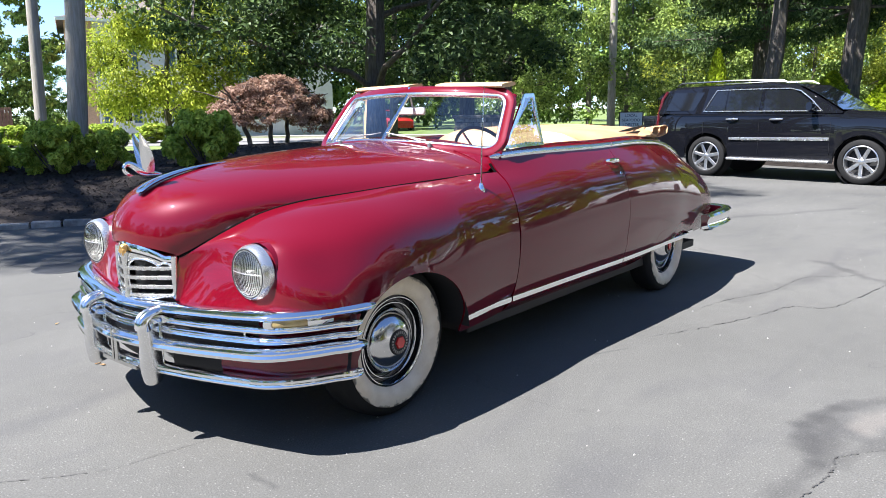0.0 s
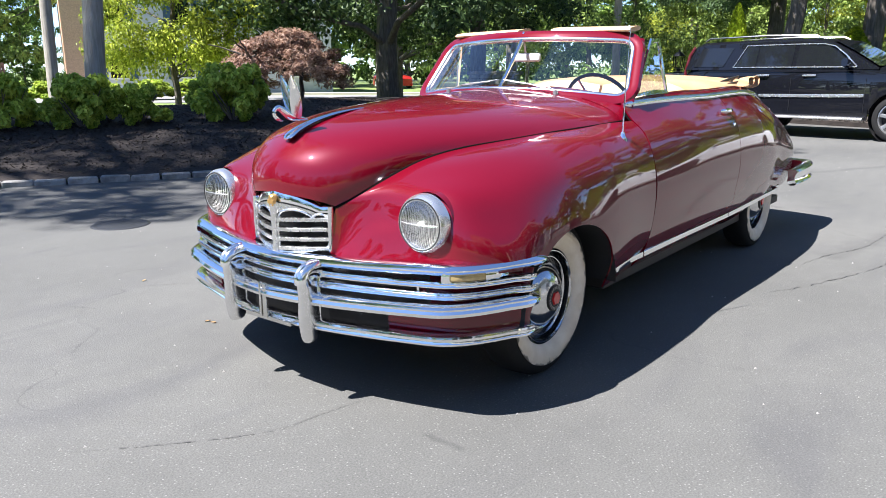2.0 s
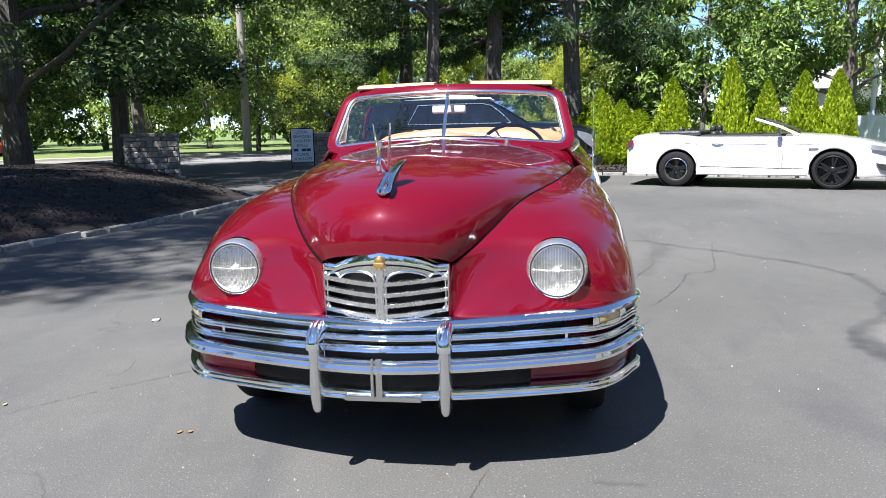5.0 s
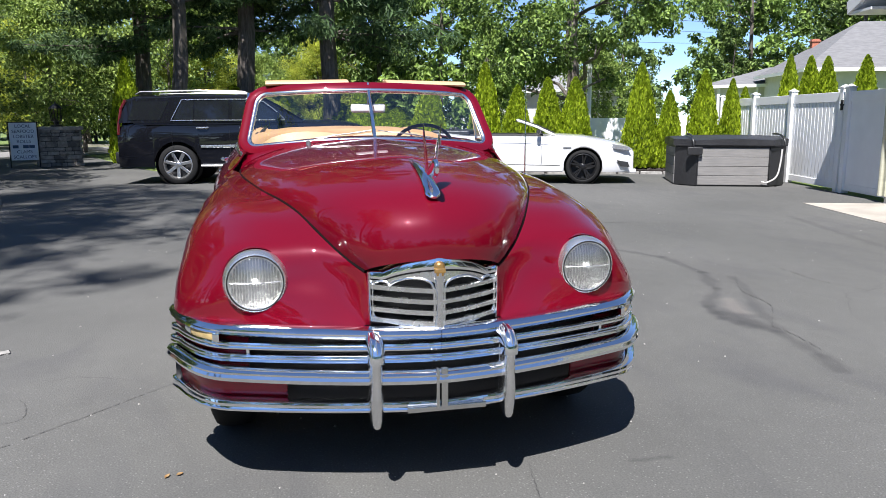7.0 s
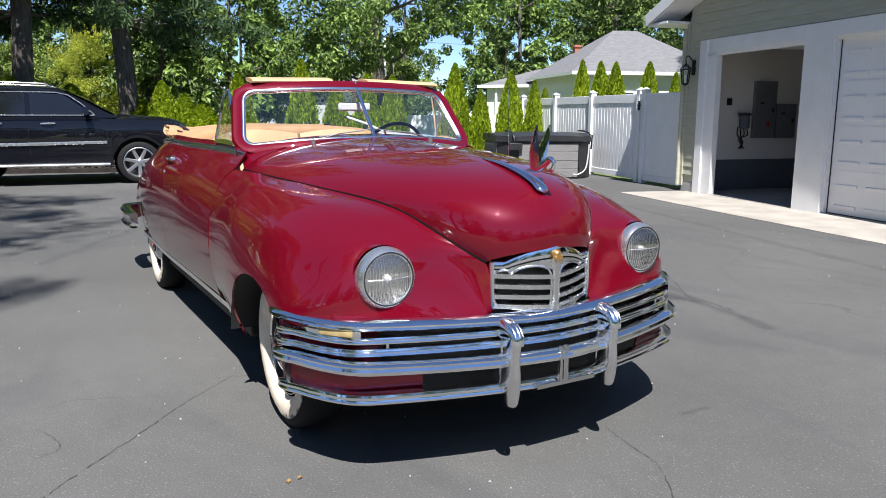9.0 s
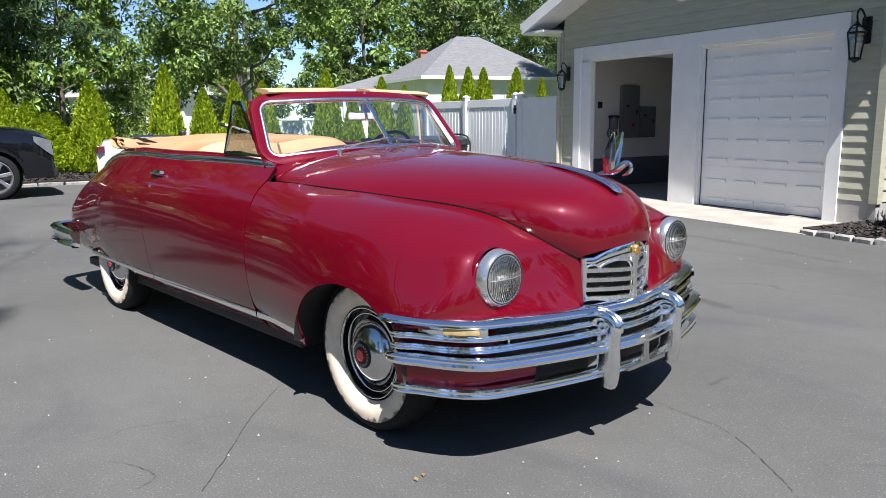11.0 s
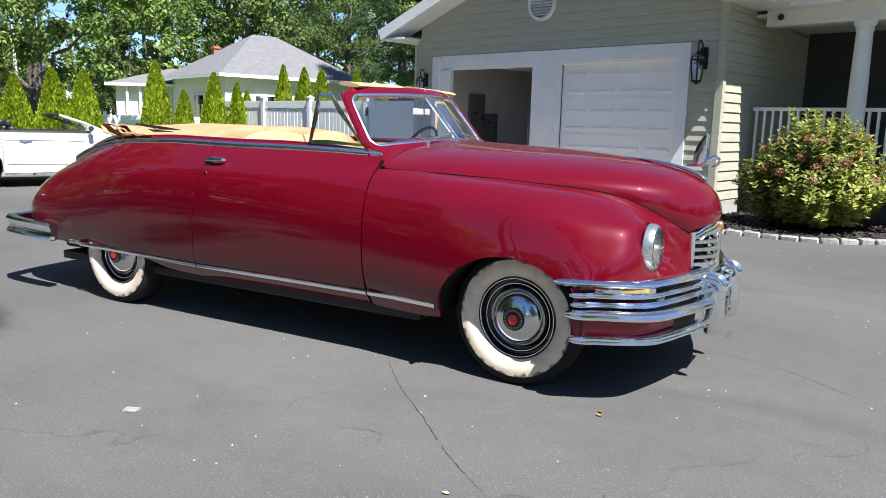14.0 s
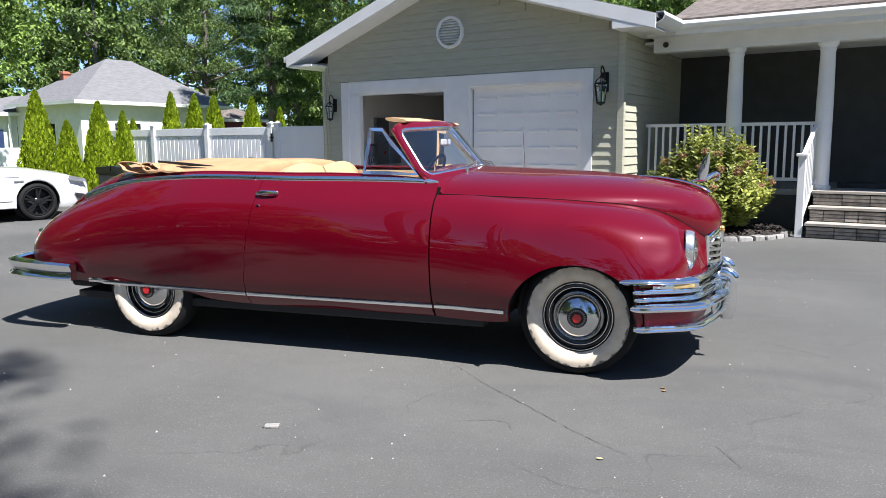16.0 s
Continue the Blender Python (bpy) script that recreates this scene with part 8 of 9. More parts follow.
def shrub(name, seed, w, h, leaf, size, n, label, category="shrub", blooms=0, clumps=34, tilt=0.0):
    rnd = random.Random(seed)
    t = thing(name, label, category)
    bm = B()
    for k in range(9):
        a = rnd.uniform(0, 6.283)
        limb(bm, Vector((0, 0, 0)), Vector((math.cos(a) * w * 0.35, math.sin(a) * w * 0.35, h * 0.75)), 0.012, 0.005, rnd, 3)
    part("stems", bm, "bark", t)
    spots = []
    for k in range(clumps):
        a, q = rnd.uniform(0, 6.283), rnd.random() ** 0.5
        z = rnd.uniform(0.12, 1.0)
        rr = w * 0.5 * q * math.sin(math.pi * (0.25 + 0.6 * z)) ** 0.5
        spots.append((Vector((math.cos(a) * rr, math.sin(a) * rr, z * h * 0.92)), rnd.uniform(0.6, 1.0) * min(w, h) * 0.2))
    vs, fs = leaf_cloud(rnd, spots, n // clumps, size, 1.0, 0.9)
    ob = new("foliage", mesh_from("foliage", vs, fs, leaf))
    ob.parent = t
    if blooms:
        for k in range(blooms):
            a, z = rnd.uniform(0, 6.283), rnd.uniform(0.25, 0.95)
            rr = w * 0.5 * math.sin(math.pi * (0.25 + 0.6 * z)) ** 0.5
            c = Vector((math.cos(a) * rr, math.sin(a) * rr, z * h * 0.95))
            v2, f2 = leaf_cloud(rnd, [(c, 0.075)], 60, 0.035, 1.0, 0.8, long=1.1)
            b = new("bloom", mesh_from("bloom", v2, f2, "bloom"))
            b.parent = t
    return t


def place(src, x, y, z=0.0, rot=None, scale=1.0, tall=None, rnd=random.Random(77)):
    r = rnd.uniform(0, 360) if rot is None else rot
    s = (scale, scale, tall or scale)
    return copy_thing(src, Matrix.LocRotScale((x, y, z), Euler((0, 0, radians(r))), s))


def settle(src, x, y, z=0.0, rot=0, scale=1.0, tall=None):
    src.matrix_basis = Matrix.LocRotScale((x, y, z), Euler((0, 0, radians(rot))), (scale, scale, tall or scale))
    return src


# evergreen hedge along the back
ced = [cedar(20 + k, 2.6, 0.62, 11500, "bright green conical hedge evergreen in mulch") for k in range(3)]
HEDGE = [(-13.7, 4.73, 2.6, 0.48), (-13.0, 5.35, 2.02, 0.46), (-12.75, 6.05, 2.2, 0.47), (-12.6, 6.70, 2.2, 0.49), (-11.9, 8.10, 2.50, 0.46), (-11.7, 8.74, 1.86, 0.37), (-11.5, 9.53, 2.32, 0.45), (-11.35, 10.17, 2.12, 0.34), (-11.3, 10.47, 1.93, 0.31),
         (-10.7, 11.2, 2.62, 0.38), (-9.95, 11.15, 2.54, 0.42), (-9.3, 11.05, 2.48, 0.42), (-8.2, 11.05, 2.42, 0.42), (-7.45, 11.1, 2.16, 0.30), (-16.9, 3.0, 1.55, 0.8), (-16.0, 3.75, 2.3, 0.6), (-17.4, -4.4, 2.9, 0.52), (-17.6, 1.4, 1.7, 1.0), (-17.5, -0.2, 2.0, 0.9), (-16.6, 1.9, 2.1, 0.6), (-16.8, 2.5, 1.8, 0.6), (-18.0, -1.6, 2.2, 0.9)]
for k, (x, y, h, w) in enumerate(HEDGE):
    if k < 3:
        settle(ced[k], x, y, 0.08, 40 * k, w * 1.78, h / 2.6)
    else:
        q = ced[k % 3].scale
        place(ced[k % 3], x, y, 0.08, None, w * 1.78 / q.x, h / 2.6 / q.z)

# big trees
oak = broad_tree(1, 13, 0.24, 2.6, 4.2, "leaf_a", 0.125, 150, 270, "tall broadleaf tree with full green crown")
oak2 = broad_tree(2, 13, 0.24, 4.2, 5.4, "leaf_olive", 0.115, 170, 270, "broadleaf tree with spreading dark green crown", 10)
oak3 = broad_tree(3, 14, 0.30, 4.0, 4.6, "leaf_a", 0.16, 140, 190, "old broadleaf tree with thick trunk", 8)
small = broad_tree(4, 5.2, 0.09, 1.1, 2.2, "leaf_b", 0.105, 90, 160, "small light green garden tree", 8)
yellow = broad_tree(5, 6.0, 0.10, 1.2, 2.6, "leaf_yellow", 0.080, 100, 330, "small tree with yellow green leaves", 8)
wood = broad_tree(6, 11, 0.16, 0.6, 3.6, "leaf_a", 0.25, 130, 60, "dense woodland tree with leaves to the ground", 8)
wood2 = broad_tree(7, 11, 0.16, 0.5, 3.4, "leaf_olive", 0.25, 130, 60, "dark woodland tree with leaves to the ground", 8)
pine = pine_tree(8, 15, 0.28, 3.7, 3.6, "tall dark pine with bare lower trunk")

big_dark = broad_tree(12, 13, 0.30, 2.1, 5.6, "leaf_deep", 0.12, 230, 310, "large dark tree overhanging the entrance", 12, spread=1.0)
shade = broad_tree(13, 17, 0.30, 9.8, 5.4, "leaf_a", 0.15, 150, 130, "tall unseen tree with high crown, added to cast shade", 11, spread=1.0)
thin = broad_tree(14, 12, 0.19, 4.6, 3.0, "leaf_a", 0.20, 60, 95, "tall slender tree with open crown", 9)
settle(thin, -44.0, 19.0, 0, 0, 0.9)

rnd = random.Random(42)
# the named trees round the place
settle(oak, -17.4, 8.6, 0, 20, 0.95)
settle(oak2, -17.6, -3.1, 0, 80, 1.05)
settle(oak3, -15.5, -24.5, 0.0, 10, 1.0)
settle(big_dark, -12.6, -12.9, 0.3, 10, 1.22, 1.0)
# two unseen trees, added out of view to shade the drive and the bed
settle(shade, 5.3, -11.7, 0.2, 10, 1.0, 1.55)
place(shade, 7.7, -12.3, 0, 130, 0.95)
settle(small, -24.5, -8.0, 0, 0, 1.0)
settle(yellow, -9.0, -18.3, 0.0, 0, 1.08, 1.22)
settle(wood, -41.0, 5.5, 0, 0, 1.1)
settle(wood2, -34.0, 2.0, 0, 0, 1.0)
settle(pine, -17.4, 1.1, 0, 0, 1.0)
place(pine, -18.3, -1.2, 0, 130, 1.05)
place(pine, -22.0, -4.6, 0, 220, 1.0)
for src, x, y, s in ((yellow, -31.0, -3.4, 0.72), (small, -32.0, -0.9, 0.8), (yellow, -30.5, 1.6, 0.66), (wood2, -30.9, 4.3, 0.9), (wood, -30.4, 7.2, 0.85), (oak3, -15.0, 31.0, 1.1), (oak, -5.0, 28.0, 1.1), (oak2, -10.5, 25.5, 0.9), (pine, -17.5, 27.5, 1.0),
                     (small, -29.0, -8.2, 1.1), (small, -29.5, -5.0, 1.2), (yellow, -31.5, -11.0, 0.75), (oak, -20.5, -19.5, 0.9), (oak3, -27.0, -18.0, 1.0), (small, -24.6, 12.6, 0.8), (small, -32.0, 10.5, 0.7), (small, -36.0, -16.0, 1.7), (small, -38.5, -10.0, 1.6), (small, -38.0, -4.0, 1.7), (small, -33.5, -21.0, 1.5), (small, -41.0, -13.0, 1.9), (wood, -38.0, 38.0, 1.15), (oak2, -32.0, 42.0, 1.15), (wood, -46.0, 33.0, 1.1), (oak, -26.0, 45.0, 1.2), (wood2, -20.0, 40.0, 1.1)):
    place(src, x, y, 0, None, s)
# woodland closing the distance all round, lower where the sky shows over it
k = 0
for ring, (rad, gap_deg, s) in enumerate(((46, 8.0, 1.15), (60, 7.6, 1.5), (85, 7.6, 2.1))):
    a = 62.0 + 2 * ring
    while a < 262:
        r = rad * rnd.uniform(0.92, 1.1)
        x, y = 3 + r * math.cos(radians(a)), r * math.sin(radians(a))
        src = (wood, wood2, wood)[k % 3]
        size = s * rnd.uniform(0.85, 1.15)
        low = rnd.uniform(3.2, 6.0) if 149 < a < 162 else rnd.uniform(4.5, 9.0) if 140 < a < 163 else rnd.uniform(8.0, 14.0) if 112 < a <= 140 else rnd.uniform(5.0, 12.0) if 163 <= a < 196 else rnd.uniform(4.5, 8.0) if 236 < a < 248 else 90.0
        size = min(size, (1.35 + r * math.tan(radians(min(low, 60.0)))) / 12.0)
        if not (ring == 0 and 196 < a < 240) and not (ring == 0 and 116 < a < 140):
            place(src, x, y, 0, None, size)
        k += 1
        a += gap_deg * rnd.uniform(0.8, 1.2)
# unseen dense wood, added behind the camera to darken chrome and paint reflections
for q in range(15):
    a = radians(-62 + 8.2 * q)
    r = 21.0 + 4.0 * ((q * 7) % 5) / 4
    place(wood2, 4.0 + r * math.cos(a), r * math.sin(a), 0, None, 0.85, 0.60 + 0.08 * (q % 3))
# mostly unseen trees, added to shade part of the drive and show in the paint
for src, x, y, s in ((wood2, 9.5, -15.5, 0.8), (pine, 13.5, -17.0, 0.9), (wood2, 24.0, -12.0, 0.9), (wood2, 30.0, -2.0, 0.9), (wood2, 31.0, 8.0, 0.9), (pine, 20.0, -24.0, 1.0), (wood2, 27.0, 18.0, 0.9), (wood2, 3.0, -21.0, 0.9), (pine, -16.5, -12.5, 1.0)):
    place(src, x, y, 0.3 if y < -8.5 and x < 9 else 0, None, s)

# shrubs on the island
sh = shrub("garden_shrub", 31, 1.0, 0.78, "leaf_shrub", 0.075, 5200, "leafy bright green shrub on the mulch bed")
settle(sh, -1.05, -8.35, berm(-1.05, -8.35) - 0.05)
for x, y, s in ((-1.75, -8.05, 0.8), (-3.05, -7.55, 1.15), (-0.2, -8.9, 1.0), (-3.6, -9.0, 0.7)):
    place(sh, x, y, berm(x, y) - 0.05, None, s)
# low yellow green planting before the far house
for x, y in ((-7.8, -31.6), (-9.6, -31.9), (-11.4, -31.3), (-13.4, -31.2), (-15.4, -30.4), (-17.4, -29.8)):
    place(sh, x, y, 0.0, None, 2.1, 1.2)
# weeping burgundy maple
def lace_maple(x, y, z):
    r2 = random.Random(9)
    t = thing("lace_maple", "spreading burgundy lace leaf maple on the bed", "tree", pose(x, y, z))
    bm = B()
    spots = []
    for dx in (-0.55, 0.1, 0.9):
        stem = None
        a = Vector((dx, dx * 0.3, -0.1))
        b = Vector((dx * 1.3, dx * 0.2, 0.9))
        bm = B()
        limb(bm, a, b, 0.06, 0.04, r2)
        stem = part("trunk", bm, "bark", t)
        for k in range(6):
            an = r2.uniform(0, 6.28)
            e = b + Vector((math.cos(an) * 1.0, math.sin(an) * 0.8, r2.uniform(0.1, 0.4)))
            bm = B()
            limb(bm, b - Vector((0, 0, 0.05)), e, 0.03, 0.01, r2, 4)
            part("branch", bm, "bark", stem)
    for k in range(210):
        an, q = r2.uniform(0, 6.28), r2.random() ** 0.5
        px_, py_ = math.cos(an) * q * 1.65, math.sin(an) * q * 1.1
        spots.append((Vector((px_, py_, 1.48 - 0.95 * q ** 2.4 + r2.uniform(-0.34, 0.05))), r2.uniform(0.15, 0.28)))
    vs, fs = leaf_cloud(r2, spots, 110, 0.055, 1.0, 0.6, long=2.2, droop=0.6)
    ob = new("crown", mesh_from("crown", vs, fs, "leaf_red"))
    ob.parent = t


lace_maple(-7.9, -11.9, 0.72)
# hydrangea by the porch
def hydrangea(seed, w, h, shoots, label):
    """Upright shoots with whorls of leaves, some ending in faded blooms."""
    r4 = random.Random(seed)
    t = thing("hydrangea_bush", label, "bush")
    vs, fs = [], []
    for k in range(shoots):
        an, q = r4.uniform(0, 6.283), r4.random() ** 0.42
        lean = q * w * 0.5 * (1 + 0.10 * math.sin(3 * an + 1) + r4.uniform(-0.10, 0.08))
        top = h * (1.0 - 0.62 * q ** 2.6) * r4.uniform(0.80, 1.0) if r4.random() < 0.62 else h * r4.uniform(0.25, 0.75) * (1 - 0.3 * q)
        if r4.random() < 0.10:
            top += r4.uniform(0.06, 0.16)
        foot = Vector((math.cos(an) * lean * 0.45, math.sin(an) * lean * 0.45, max(0.0, top - 0.75)))
        tip = Vector((math.cos(an) * lean, math.sin(an) * lean, top))
        ax = (tip - foot).normalized()
        if k % 8 == 0:
            bm = B()
            limb(bm, Vector((foot.x * 0.6, foot.y * 0.6, -0.02)), tip, 0.010, 0.004, r4, 3)
            part("stem", bm, "bark", t)
        n = 9
        for i in range(n):
            p = foot.lerp(tip, 0.35 + 0.65 * i / (n - 1))
            for side in range(3):
                turn = i * 1.57 + side * 2.094 + r4.uniform(-0.3, 0.3)
                out = Vector((math.cos(turn), math.sin(turn), 0)) + ax * (0.15 + 0.85 * (i / (n - 1)) ** 2 + r4.uniform(-0.25, 0.25))
                out.normalize()
                side_v = out.cross(ax).normalized()
                up_v = side_v.cross(out).normalized()
                s = r4.uniform(0.095, 0.155) * (1.0 - 0.40 * (i / (n - 1)) ** 2)
                b = len(vs)
                for a, c, hh in ((0.05, 0.0, 0.0), (0.42, -0.27, 0.07), (1.0, 0.0, -0.12), (0.42, 0.27, 0.07)):
                    vs.append(p + (out * a + side_v * c + up_v * hh) * s)
                fs.append((b, b + 1, b + 2, b + 3))
        if r4.random() < 0.085 and q > 0.55:
            v2, f2 = leaf_cloud(r4, [(tip + ax * 0.02, 0.065)], 70, 0.030, 1.0, 0.8, long=1.1)
            bl = new("bloom", mesh_from("bloom", v2, f2, "bloom"))
            bl.parent = t
    ob = new("foliage", mesh_from("foliage", vs, fs, "leaf_hyd"))
    ob.parent = t
    return t


hyd = hydrangea(33, 1.80, 1.56, 560, "dense olive green hydrangea with faded pink blooms")
settle(hyd, 2.38, 6.80, 0.05, 30, 1.0)

# ---- stone gate pillars ----
def stone_pillar(x, y, rz, w, d, h, label):
    t = thing("stone_pillar", label, "pillar", pose(x, y, 0, 0, 0, rz), "gate pillars")
    bm = B()
    box(bm, -w / 2 + 0.03, w / 2 - 0.03, -d / 2 + 0.03, d / 2 - 0.03, -0.05, h - 0.05)
    part("core", bm, "mortar", t)
    r3 = random.Random(int(x * 10))
    for side in range(4):
        half, length = (d / 2, w) if side % 2 == 0 else (w / 2, d)
        z = 0.0
        while z < h - 0.12:
            ch = r3.uniform(0.09, 0.18)
            u = -length / 2
            while u < length / 2 - 0.03:
                ln = min(r3.uniform(0.14, 0.4), length / 2 - u)
                bm = B()
                box(bm, u + 0.006, u + ln - 0.006, -half - r3.uniform(0.0, 0.025), -half + 0.05, z + 0.006, min(z + ch, h - 0.06) - 0.006, 0.014, 1)
                part("stone", bm, "stone", t, m=pose(0, 0, 0, 0, 0, 90 * side))
                u += ln
            z += ch
    bm = B()
    box(bm, -w / 2 - 0.06, w / 2 + 0.06, -d / 2 - 0.06, d / 2 + 0.06, h - 0.08, h + 0.02, 0.015)
    part("cap_slab", bm, "stone", t)
    return t


stone_pillar(-14.25, -10.2, 28, 1.35, 1.35, 1.22, "stacked field stone gate pillar with flat cap")
stone_pillar(-19.3, -6.7, 20, 1.25, 1.1, 1.12, "stacked field stone gate pillar beside the sign")
lamp = thing("pillar_lantern", "black lantern on the gate pillar", "lantern", pose(-19.3, -6.7, 1.14))
bm = B()
lathe(bm, [(0.16, 0.0), (0.16, 0.04), (0.06, 0.06), (0.06, 0.14), (0.15, 0.16), (0.15, 0.18)], "Z", 12)
part("base", bm, "black_iron", lamp)
for q in range(6):
    a = radians(60 * q)
    bm = B()
    tube(bm, [(0.14 * math.cos(a), 0.14 * math.sin(a), 0.18), (0.18 * math.cos(a), 0.18 * math.sin(a), 0.52)], 0.012, 6)
    part("cage_bar", bm, "black_iron", lamp)
bm = B()
lathe(bm, [(0.20, 0.52), (0.10, 0.62), (0.03, 0.66), (0.0, 0.74)], "Z", 12)
part("cap", bm, "black_iron", lamp)

# ---- sandwich board ----
M["sign_white"] = mat("sign_panel", (0.72, 0.78, 0.80), 0.4, 0, 0.05, 6)
M["sign_blue"] = mat("sign_lettering", (0.03, 0.07, 0.13), 0.5, 0, 0.1)
SIGN = pose(-18.35, -7.35, 0.16, 0, 0, 108)
sign = thing("sandwich_board", "pale roadside sign board with dark blue lettering", "sign", SIGN)
bm = B()
box(bm, -0.34, 0.34, -0.02, 0.02, 0.06, 1.10, 0.008)
part("panel", bm, "sign_white", sign)
bm = B()
for a in (-0.36, 0.36):
    box(bm, a - 0.015, a + 0.015, -0.03, 0.03, -0.15, 1.12, 0.004)
box(bm, -0.36, 0.36, -0.03, 0.03, 1.10, 1.13, 0.004)
part("sign_frame", bm, "black_iron", sign)
for row_, word in enumerate(("LOCAL", "SEAFOOD", "LOBSTER", "ROLLS", "", "CLAMS", "SCALLOPS")):
    z = 0.965 - 0.142 * row_
    if word:
        cu = bpy.data.curves.new("lettering", "FONT")
        cu.body, cu.size, cu.align_x, cu.extrude = word, 0.125, "CENTER", 0.002
        ob = new("lettering", cu)
        cu.materials.append(M["sign_blue"])
        ob.parent = sign
        ob.matrix_basis = pose(0, -0.023, z, 90, 0, 0)
    else:
        for a in (-0.2, 0.05, 0.2):
            bm = B()
            box(bm, a - 0.08, a + 0.06, -0.026, -0.02, z, z + 0.085)
            part("text_bar", bm, "sign_blue", sign)

# ---- poles and wires ----
def pole(name, x, y, h, r, material, label, lean=(0, 0)):
    t = thing(name, label, "pole")
    bm = B()
    tube(bm, [(x, y, -0.2), (x + lean[0] * 0.5, y + lean[1] * 0.5, h * 0.5), (x + lean[0], y + lean[1], h)], 1.0, 14, [r, r * 0.9, r * 0.75])
    part("shaft", bm, material, t)
    return t


p = pole("utility_pole", -33.5, -15.6, 10.5, 0.22, "pole_wood", "weathered wooden utility pole by the road", (0.4, 0.2))
bm = B()
box(bm, -34.8, -32.0, -15.55, -15.4, 9.4, 9.55)
part("cross_arm", bm, "pole_wood", p)
pole("utility_pole", -2.75, -11.3, 11, 0.185, "pole_wood", "grey wooden utility pole on the planted bed", (-0.5, 0.64))
pole("light_pole", -3.3, -14.0, 10, 0.125, "pole_wood", "pale slim pole behind the bed", (-0.25, 0))
pole("flag_pole", -19.3, 10.0, 4.3, 0.075, "white", "slim white pole behind the hedge")
pole("white_pole", -24.0, 12.0, 4.4, 0.07, "white", "slim white pole beyond the hedge")
for dz, sag in ((9.5, 0.5), (8.6, 0.6), (7.6, 0.7)):
    for end in ((-2.75, -11.3, dz), (-60, 40, dz + 0.5)):
        a, b = Vector((-33.3, -15.5, dz)), Vector(end)
        pts = [a.lerp(b, f / 12) - Vector((0, 0, sag * 4 * (f / 12) * (1 - f / 12))) for f in range(13)]
        bm = B()
        tube(bm, pts, 0.016, 5)
        tagged(part("overhead_wire", bm, "black_plastic"), "black overhead cable between utility poles", "cable", "overhead wires")

# ---- neighbouring houses ----
def hip_house(name, m, w, d, h, pitch, label, wall, roof, over=0.45):
    t = thing(name, label, "house", m)
    bm = B()
    box(bm, 0, w, 0, d, 0, h)
    part("wall", bm, wall, t)
    bm = B()
    rise = pitch * d / 2
    e = [(-over, -over, h), (w + over, -over, h), (w + over, d + over, h), (-over, d + over, h)]
    r1, r2_ = (d / 2, d / 2, h + rise), (w - d / 2, d / 2, h + rise)
    v = [bm.verts.new(p) for p in e] + [bm.verts.new(r1), bm.verts.new(r2_)]
    for f in ((0, 1, 5, 4), (1, 2, 5), (2, 3, 4, 5), (3, 0, 4)):
        bm.faces.new([v[i] for i in f])
    bm.faces.new([v[3], v[2], v[1], v[0]])
    part("roof", bm, roof, t, smooth=False)
    for dims in ((-over, w + over, -over - 0.03, -over, h - 0.14, h + 0.03), (-over - 0.03, -over, -over, d + over, h - 0.14, h + 0.03), (w + over, w + over + 0.03, -over, d + over, h - 0.14, h + 0.03)):
        boxpart("fascia", t, "white", dims, 0.0)
    return t


def house_window(t, dims, frame="white"):
    x0, x1, y0, y1, z0, z1 = dims
    f = boxpart("window", t, frame, dims, 0.01)
    flat_y = (y1 - y0) < (x1 - x0)
    if flat_y:
        boxpart("pane", f, "tinted", (x0 + 0.07, x1 - 0.07, y0 - 0.012, y0 + 0.01, z0 + 0.07, z1 - 0.07), 0.0)
    else:
        boxpart("pane", f, "tinted", (x0 - 0.012, x0 + 0.01, y0 + 0.07, y1 - 0.07, z0 + 0.07, z1 - 0.07), 0.0)
        boxpart("pane", f, "tinted", (x1 - 0.01, x1 + 0.012, y0 + 0.07, y1 - 0.07, z0 + 0.07, z1 - 0.07), 0.0)


M["blue_door"] = mat("blue_door_paint", (0.03, 0.05, 0.13), 0.4, 0, 0.1, 6)
M["stucco"] = mat("pale_stucco", (0.70, 0.70, 0.70), 0.85, 0, 0.06, 3, 0.2, 40)
M["grey_roof"] = mat("grey_roof_shingle", (0.15, 0.15, 0.155), 0.9, 0, 0.15, 3, 0.5, 25, col2=(0.20, 0.20, 0.205), stretch=(1, 1, 6))
M["burgundy_wall"] = mat("burgundy_siding", (0.16, 0.03, 0.05), 0.8, 0, 0.1, 5, 0.2, 20)
NB = Matrix.Translation((-25.3, 23.0, 0)) @ Matrix.Rotation(radians(71.4), 4, "Z") @ Matrix.Translation((0.45, 0.45, 0))
nb = hip_house("neighbour_house", NB, 8.0, 6.6, 3.45, 0.74, "white bungalow with grey pyramid shingle roof", "stucco", "grey_roof")
house_window(nb, (1.6, 3.1, -0.05, 0.02, 1.2, 2.5))
house_window(nb, (-0.05, 0.02, 2.4, 3.6, 1.2, 2.5))
bm = B()
box(bm, 1.55, 1.9, 4.45, 4.8, 3.9, 5.2, 0.02)
box(bm, 1.5, 1.95, 4.4, 4.85, 5.06, 5.14, 0.01)
part("chimney", bm, "brick", nb, "red brick chimney")
hip_house("garden_annex", NB @ Matrix.Translation((8.6, 0.8, 0)), 3.4, 3.6, 2.8, 0.5, "low burgundy annex with dark roof", "burgundy_wall", "dark_shingle", 0.2)
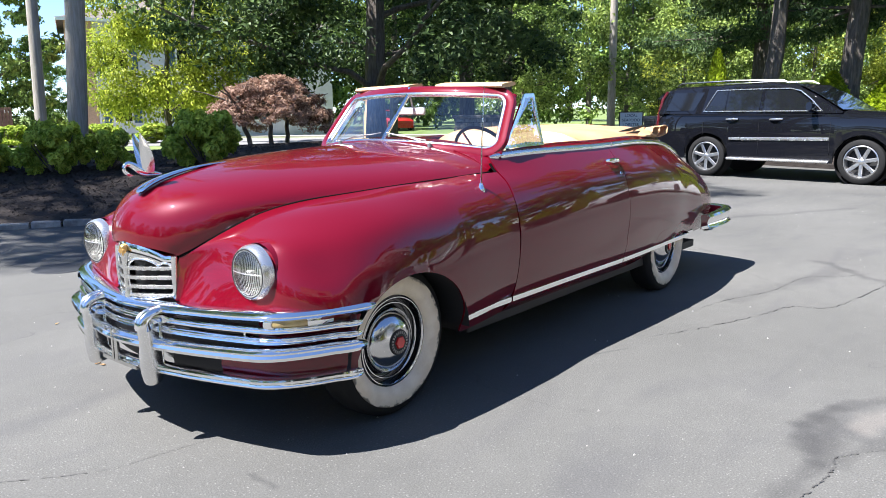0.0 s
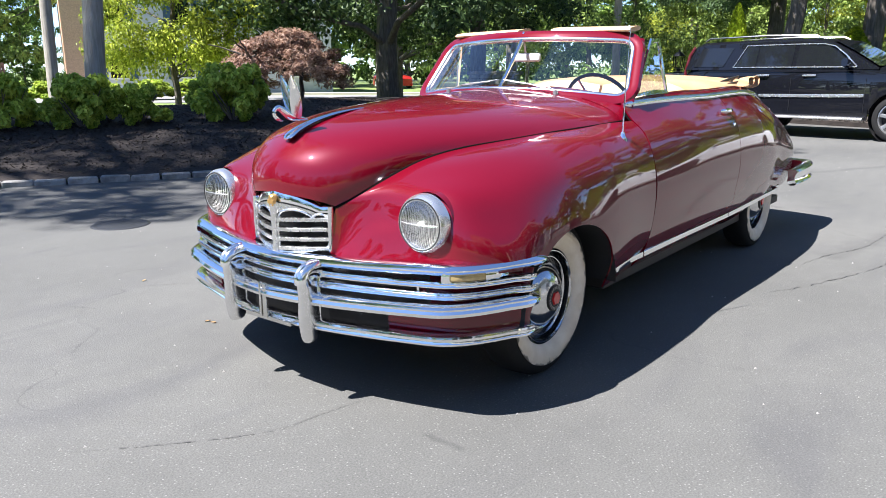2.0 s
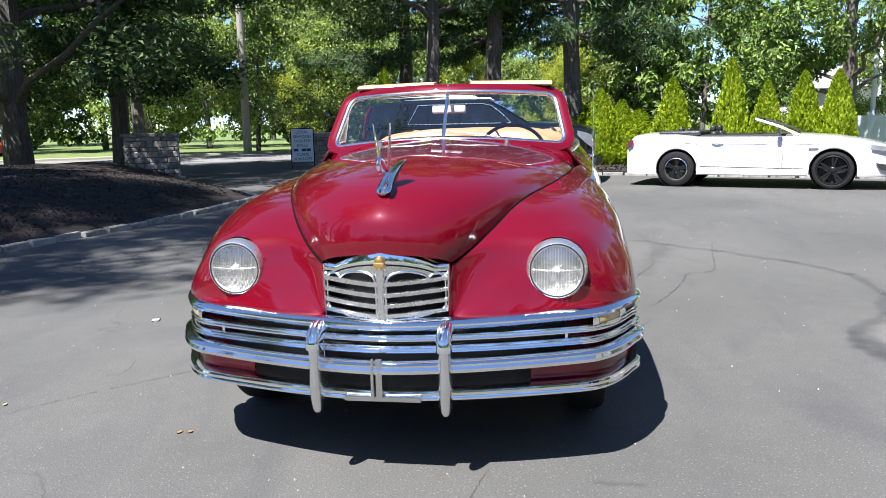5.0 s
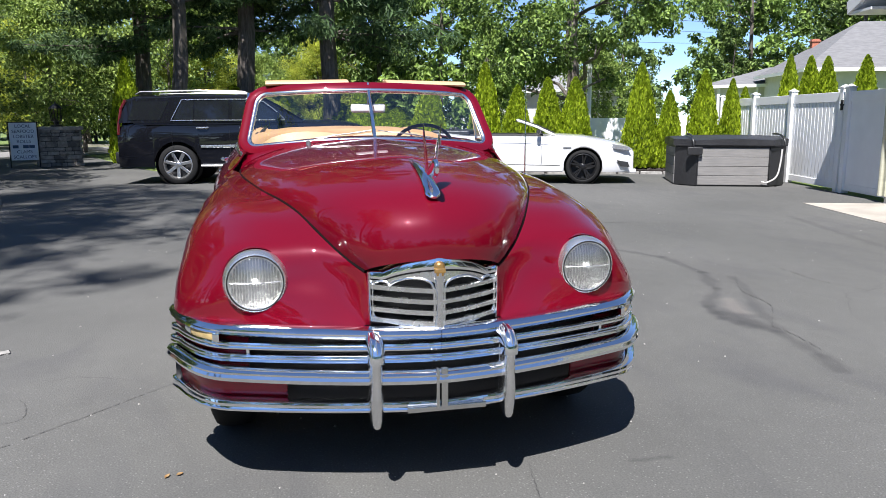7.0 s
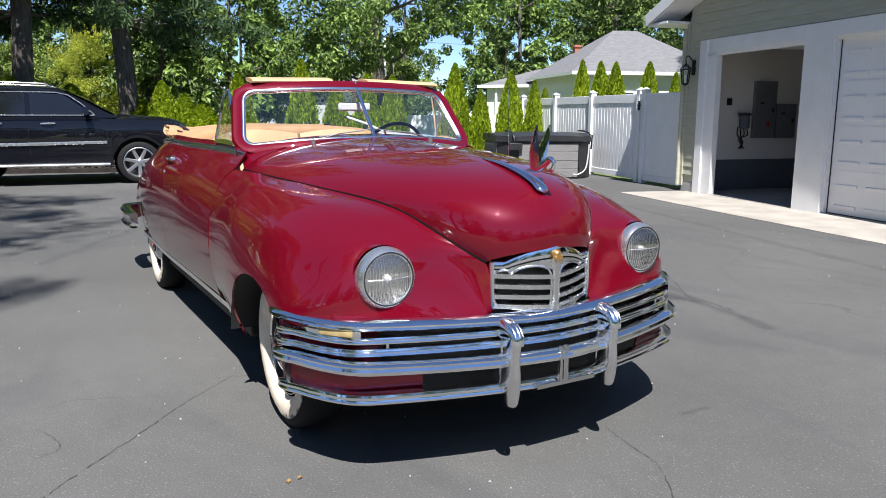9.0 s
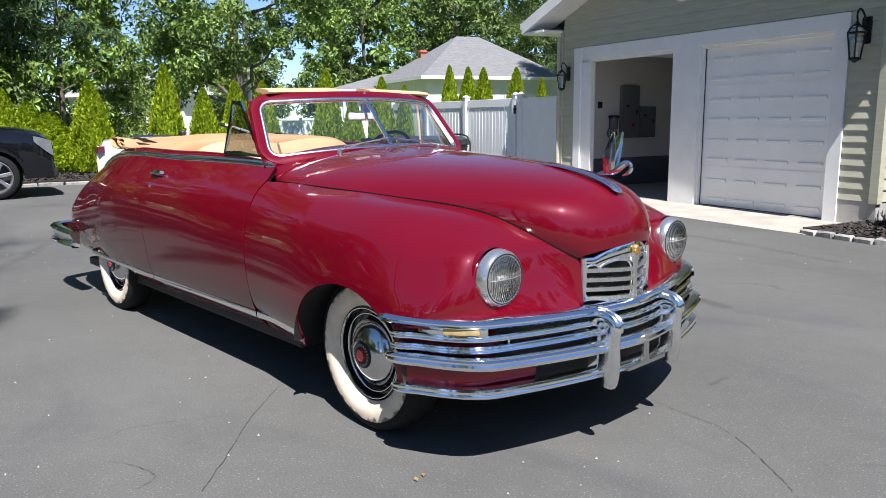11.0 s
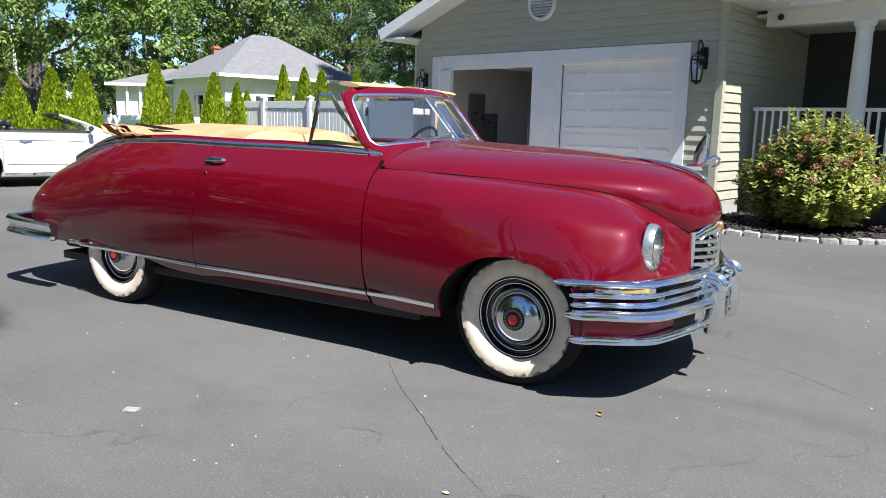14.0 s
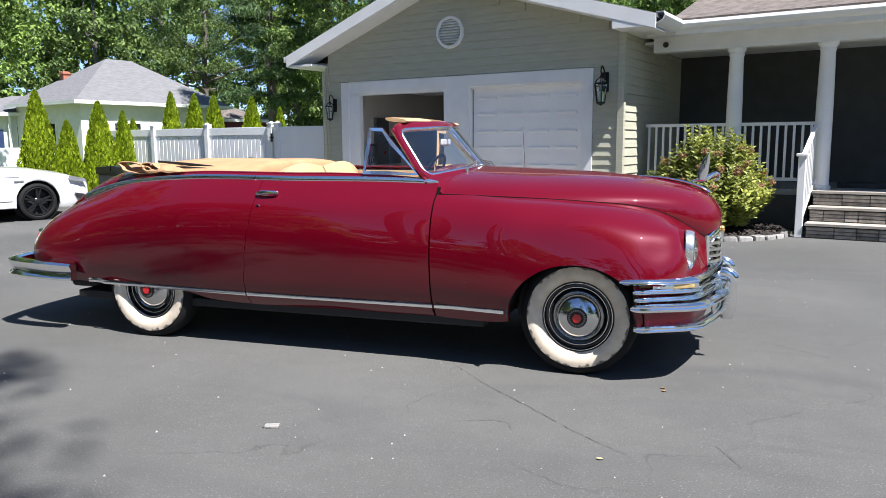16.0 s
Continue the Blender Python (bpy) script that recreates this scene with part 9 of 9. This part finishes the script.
wing = hip_house("neighbour_wing", Matrix.Translation((-34.4, 23.9, 0)) @ Matrix.Rotation(radians(38), 4, "Z"), 6.4, 5.0, 3.05, 0.42, "low white wing with grey hipped roof", "stucco", "grey_roof")
house_window(wing, (3.0, 3.9, -0.05, 0.02, 0.4, 2.4))
boxpart("front_door", wing, "blue_door", (1.6, 2.4, -0.04, 0.02, 0.1, 2.2), 0.01, "blue front door")
for u in (0.6, 1.3, 2.7):
    boxpart("porch_post", wing, "white", (u, u + 0.14, -0.3, -0.16, 0, 3.05), 0.01, "white porch post")
shed = hip_house("far_cottage", Matrix.Translation((-47.0, 12.5, 0)) @ Matrix.Rotation(radians(25), 4, "Z"), 9, 6, 3.0, 0.45, "far white cottage with pale grey roof", "stucco", "shingle")
house_window(shed, (5.0, 6.2, -0.05, 0.02, 1.0, 2.2))
place(wood2, -33.0, 33.0, 0, 40, 1.15)
place(wood, -38.5, 29.5, 0, 140, 1.1)
place(wood2, -43.0, 22.5, 0, 200, 1.1)
wf = thing("low_fence", "low white fence beyond the hedge", "fence", Matrix.Translation((-19.5, 8.3, 0)) @ Matrix.Rotation(radians(60), 4, "Z"))
for q in range(4):
    boxpart("panel", wf, "vinyl", (q * 1.6, q * 1.6 + 1.55, -0.02, 0.02, 0.1, 1.3), 0.01)
    boxpart("post", wf, "vinyl", (q * 1.6 - 0.05, q * 1.6 + 0.05, -0.05, 0.05, 0, 1.4), 0.01)
# brick and siding house across the bed
M["blue_siding"] = mat("blue_grey_siding", (0.55, 0.57, 0.58), 0.7, 0, 0.08, 4, 0.2, 30)
M["blue_shutter"] = mat("blue_shutter", (0.05, 0.10, 0.15), 0.6, 0, 0.1, 6)
M["old_fence"] = mat("brown_fence_wood", (0.16, 0.085, 0.06), 0.9, 0, 0.3, 5, 0.4, 30, col2=(0.26, 0.15, 0.11))
fh = hip_house("brick_house", Matrix.Translation((-14.7, -36.7, 0)) @ Matrix.Rotation(radians(155), 4, "Z"), 14, 8, 6.2, 0.4, "two storey house of tan brick and pale siding", "blue_siding", "dark_shingle")
boxpart("brick_front", fh, "tan_brick", (-0.1, 1.15, -0.12, 0.0, 0, 6.2), 0.0, "tan brick corner")
boxpart("brick_side", fh, "tan_brick", (-0.12, -0.002, 0.0, 8.0, 0, 6.2), 0.0)
boxpart("downpipe", fh, "white", (1.17, 1.27, -0.09, 0.0, 0, 6.1), 0.01)
for x in (1.85, 5.2, 8.6, 11.4):
    for z in (0.9, 3.6):
        f = boxpart("window", fh, "white", (x, x + 1.0, -0.06, 0.0, z, z + 1.5), 0.01)
        boxpart("pane", f, "tinted", (x + 0.08, x + 0.92, -0.075, -0.05, z + 0.08, z + 1.42), 0.0)
        for o in (-0.42, 1.04):
            boxpart("shutter", fh, "blue_shutter", (x + o, x + o + 0.38, -0.05, 0.0, z, z + 1.5), 0.01)
of = thing("plank_fence", "brown plank fence in the distance", "fence", Matrix.Translation((-9.7, -37.3, 0)) @ Matrix.Rotation(radians(-10), 4, "Z"))
bm = B()
box(bm, -0.07, 0.07, -0.012, 0.012, 0.05, 1.75, 0.005, 1)
pk = finish(bm, "plank", "old_fence")
for q in range(70):
    shared("plank", pk, of, pose(-2 + 0.15 * q, 0, 0.02 * math.sin(q * 2.3)))
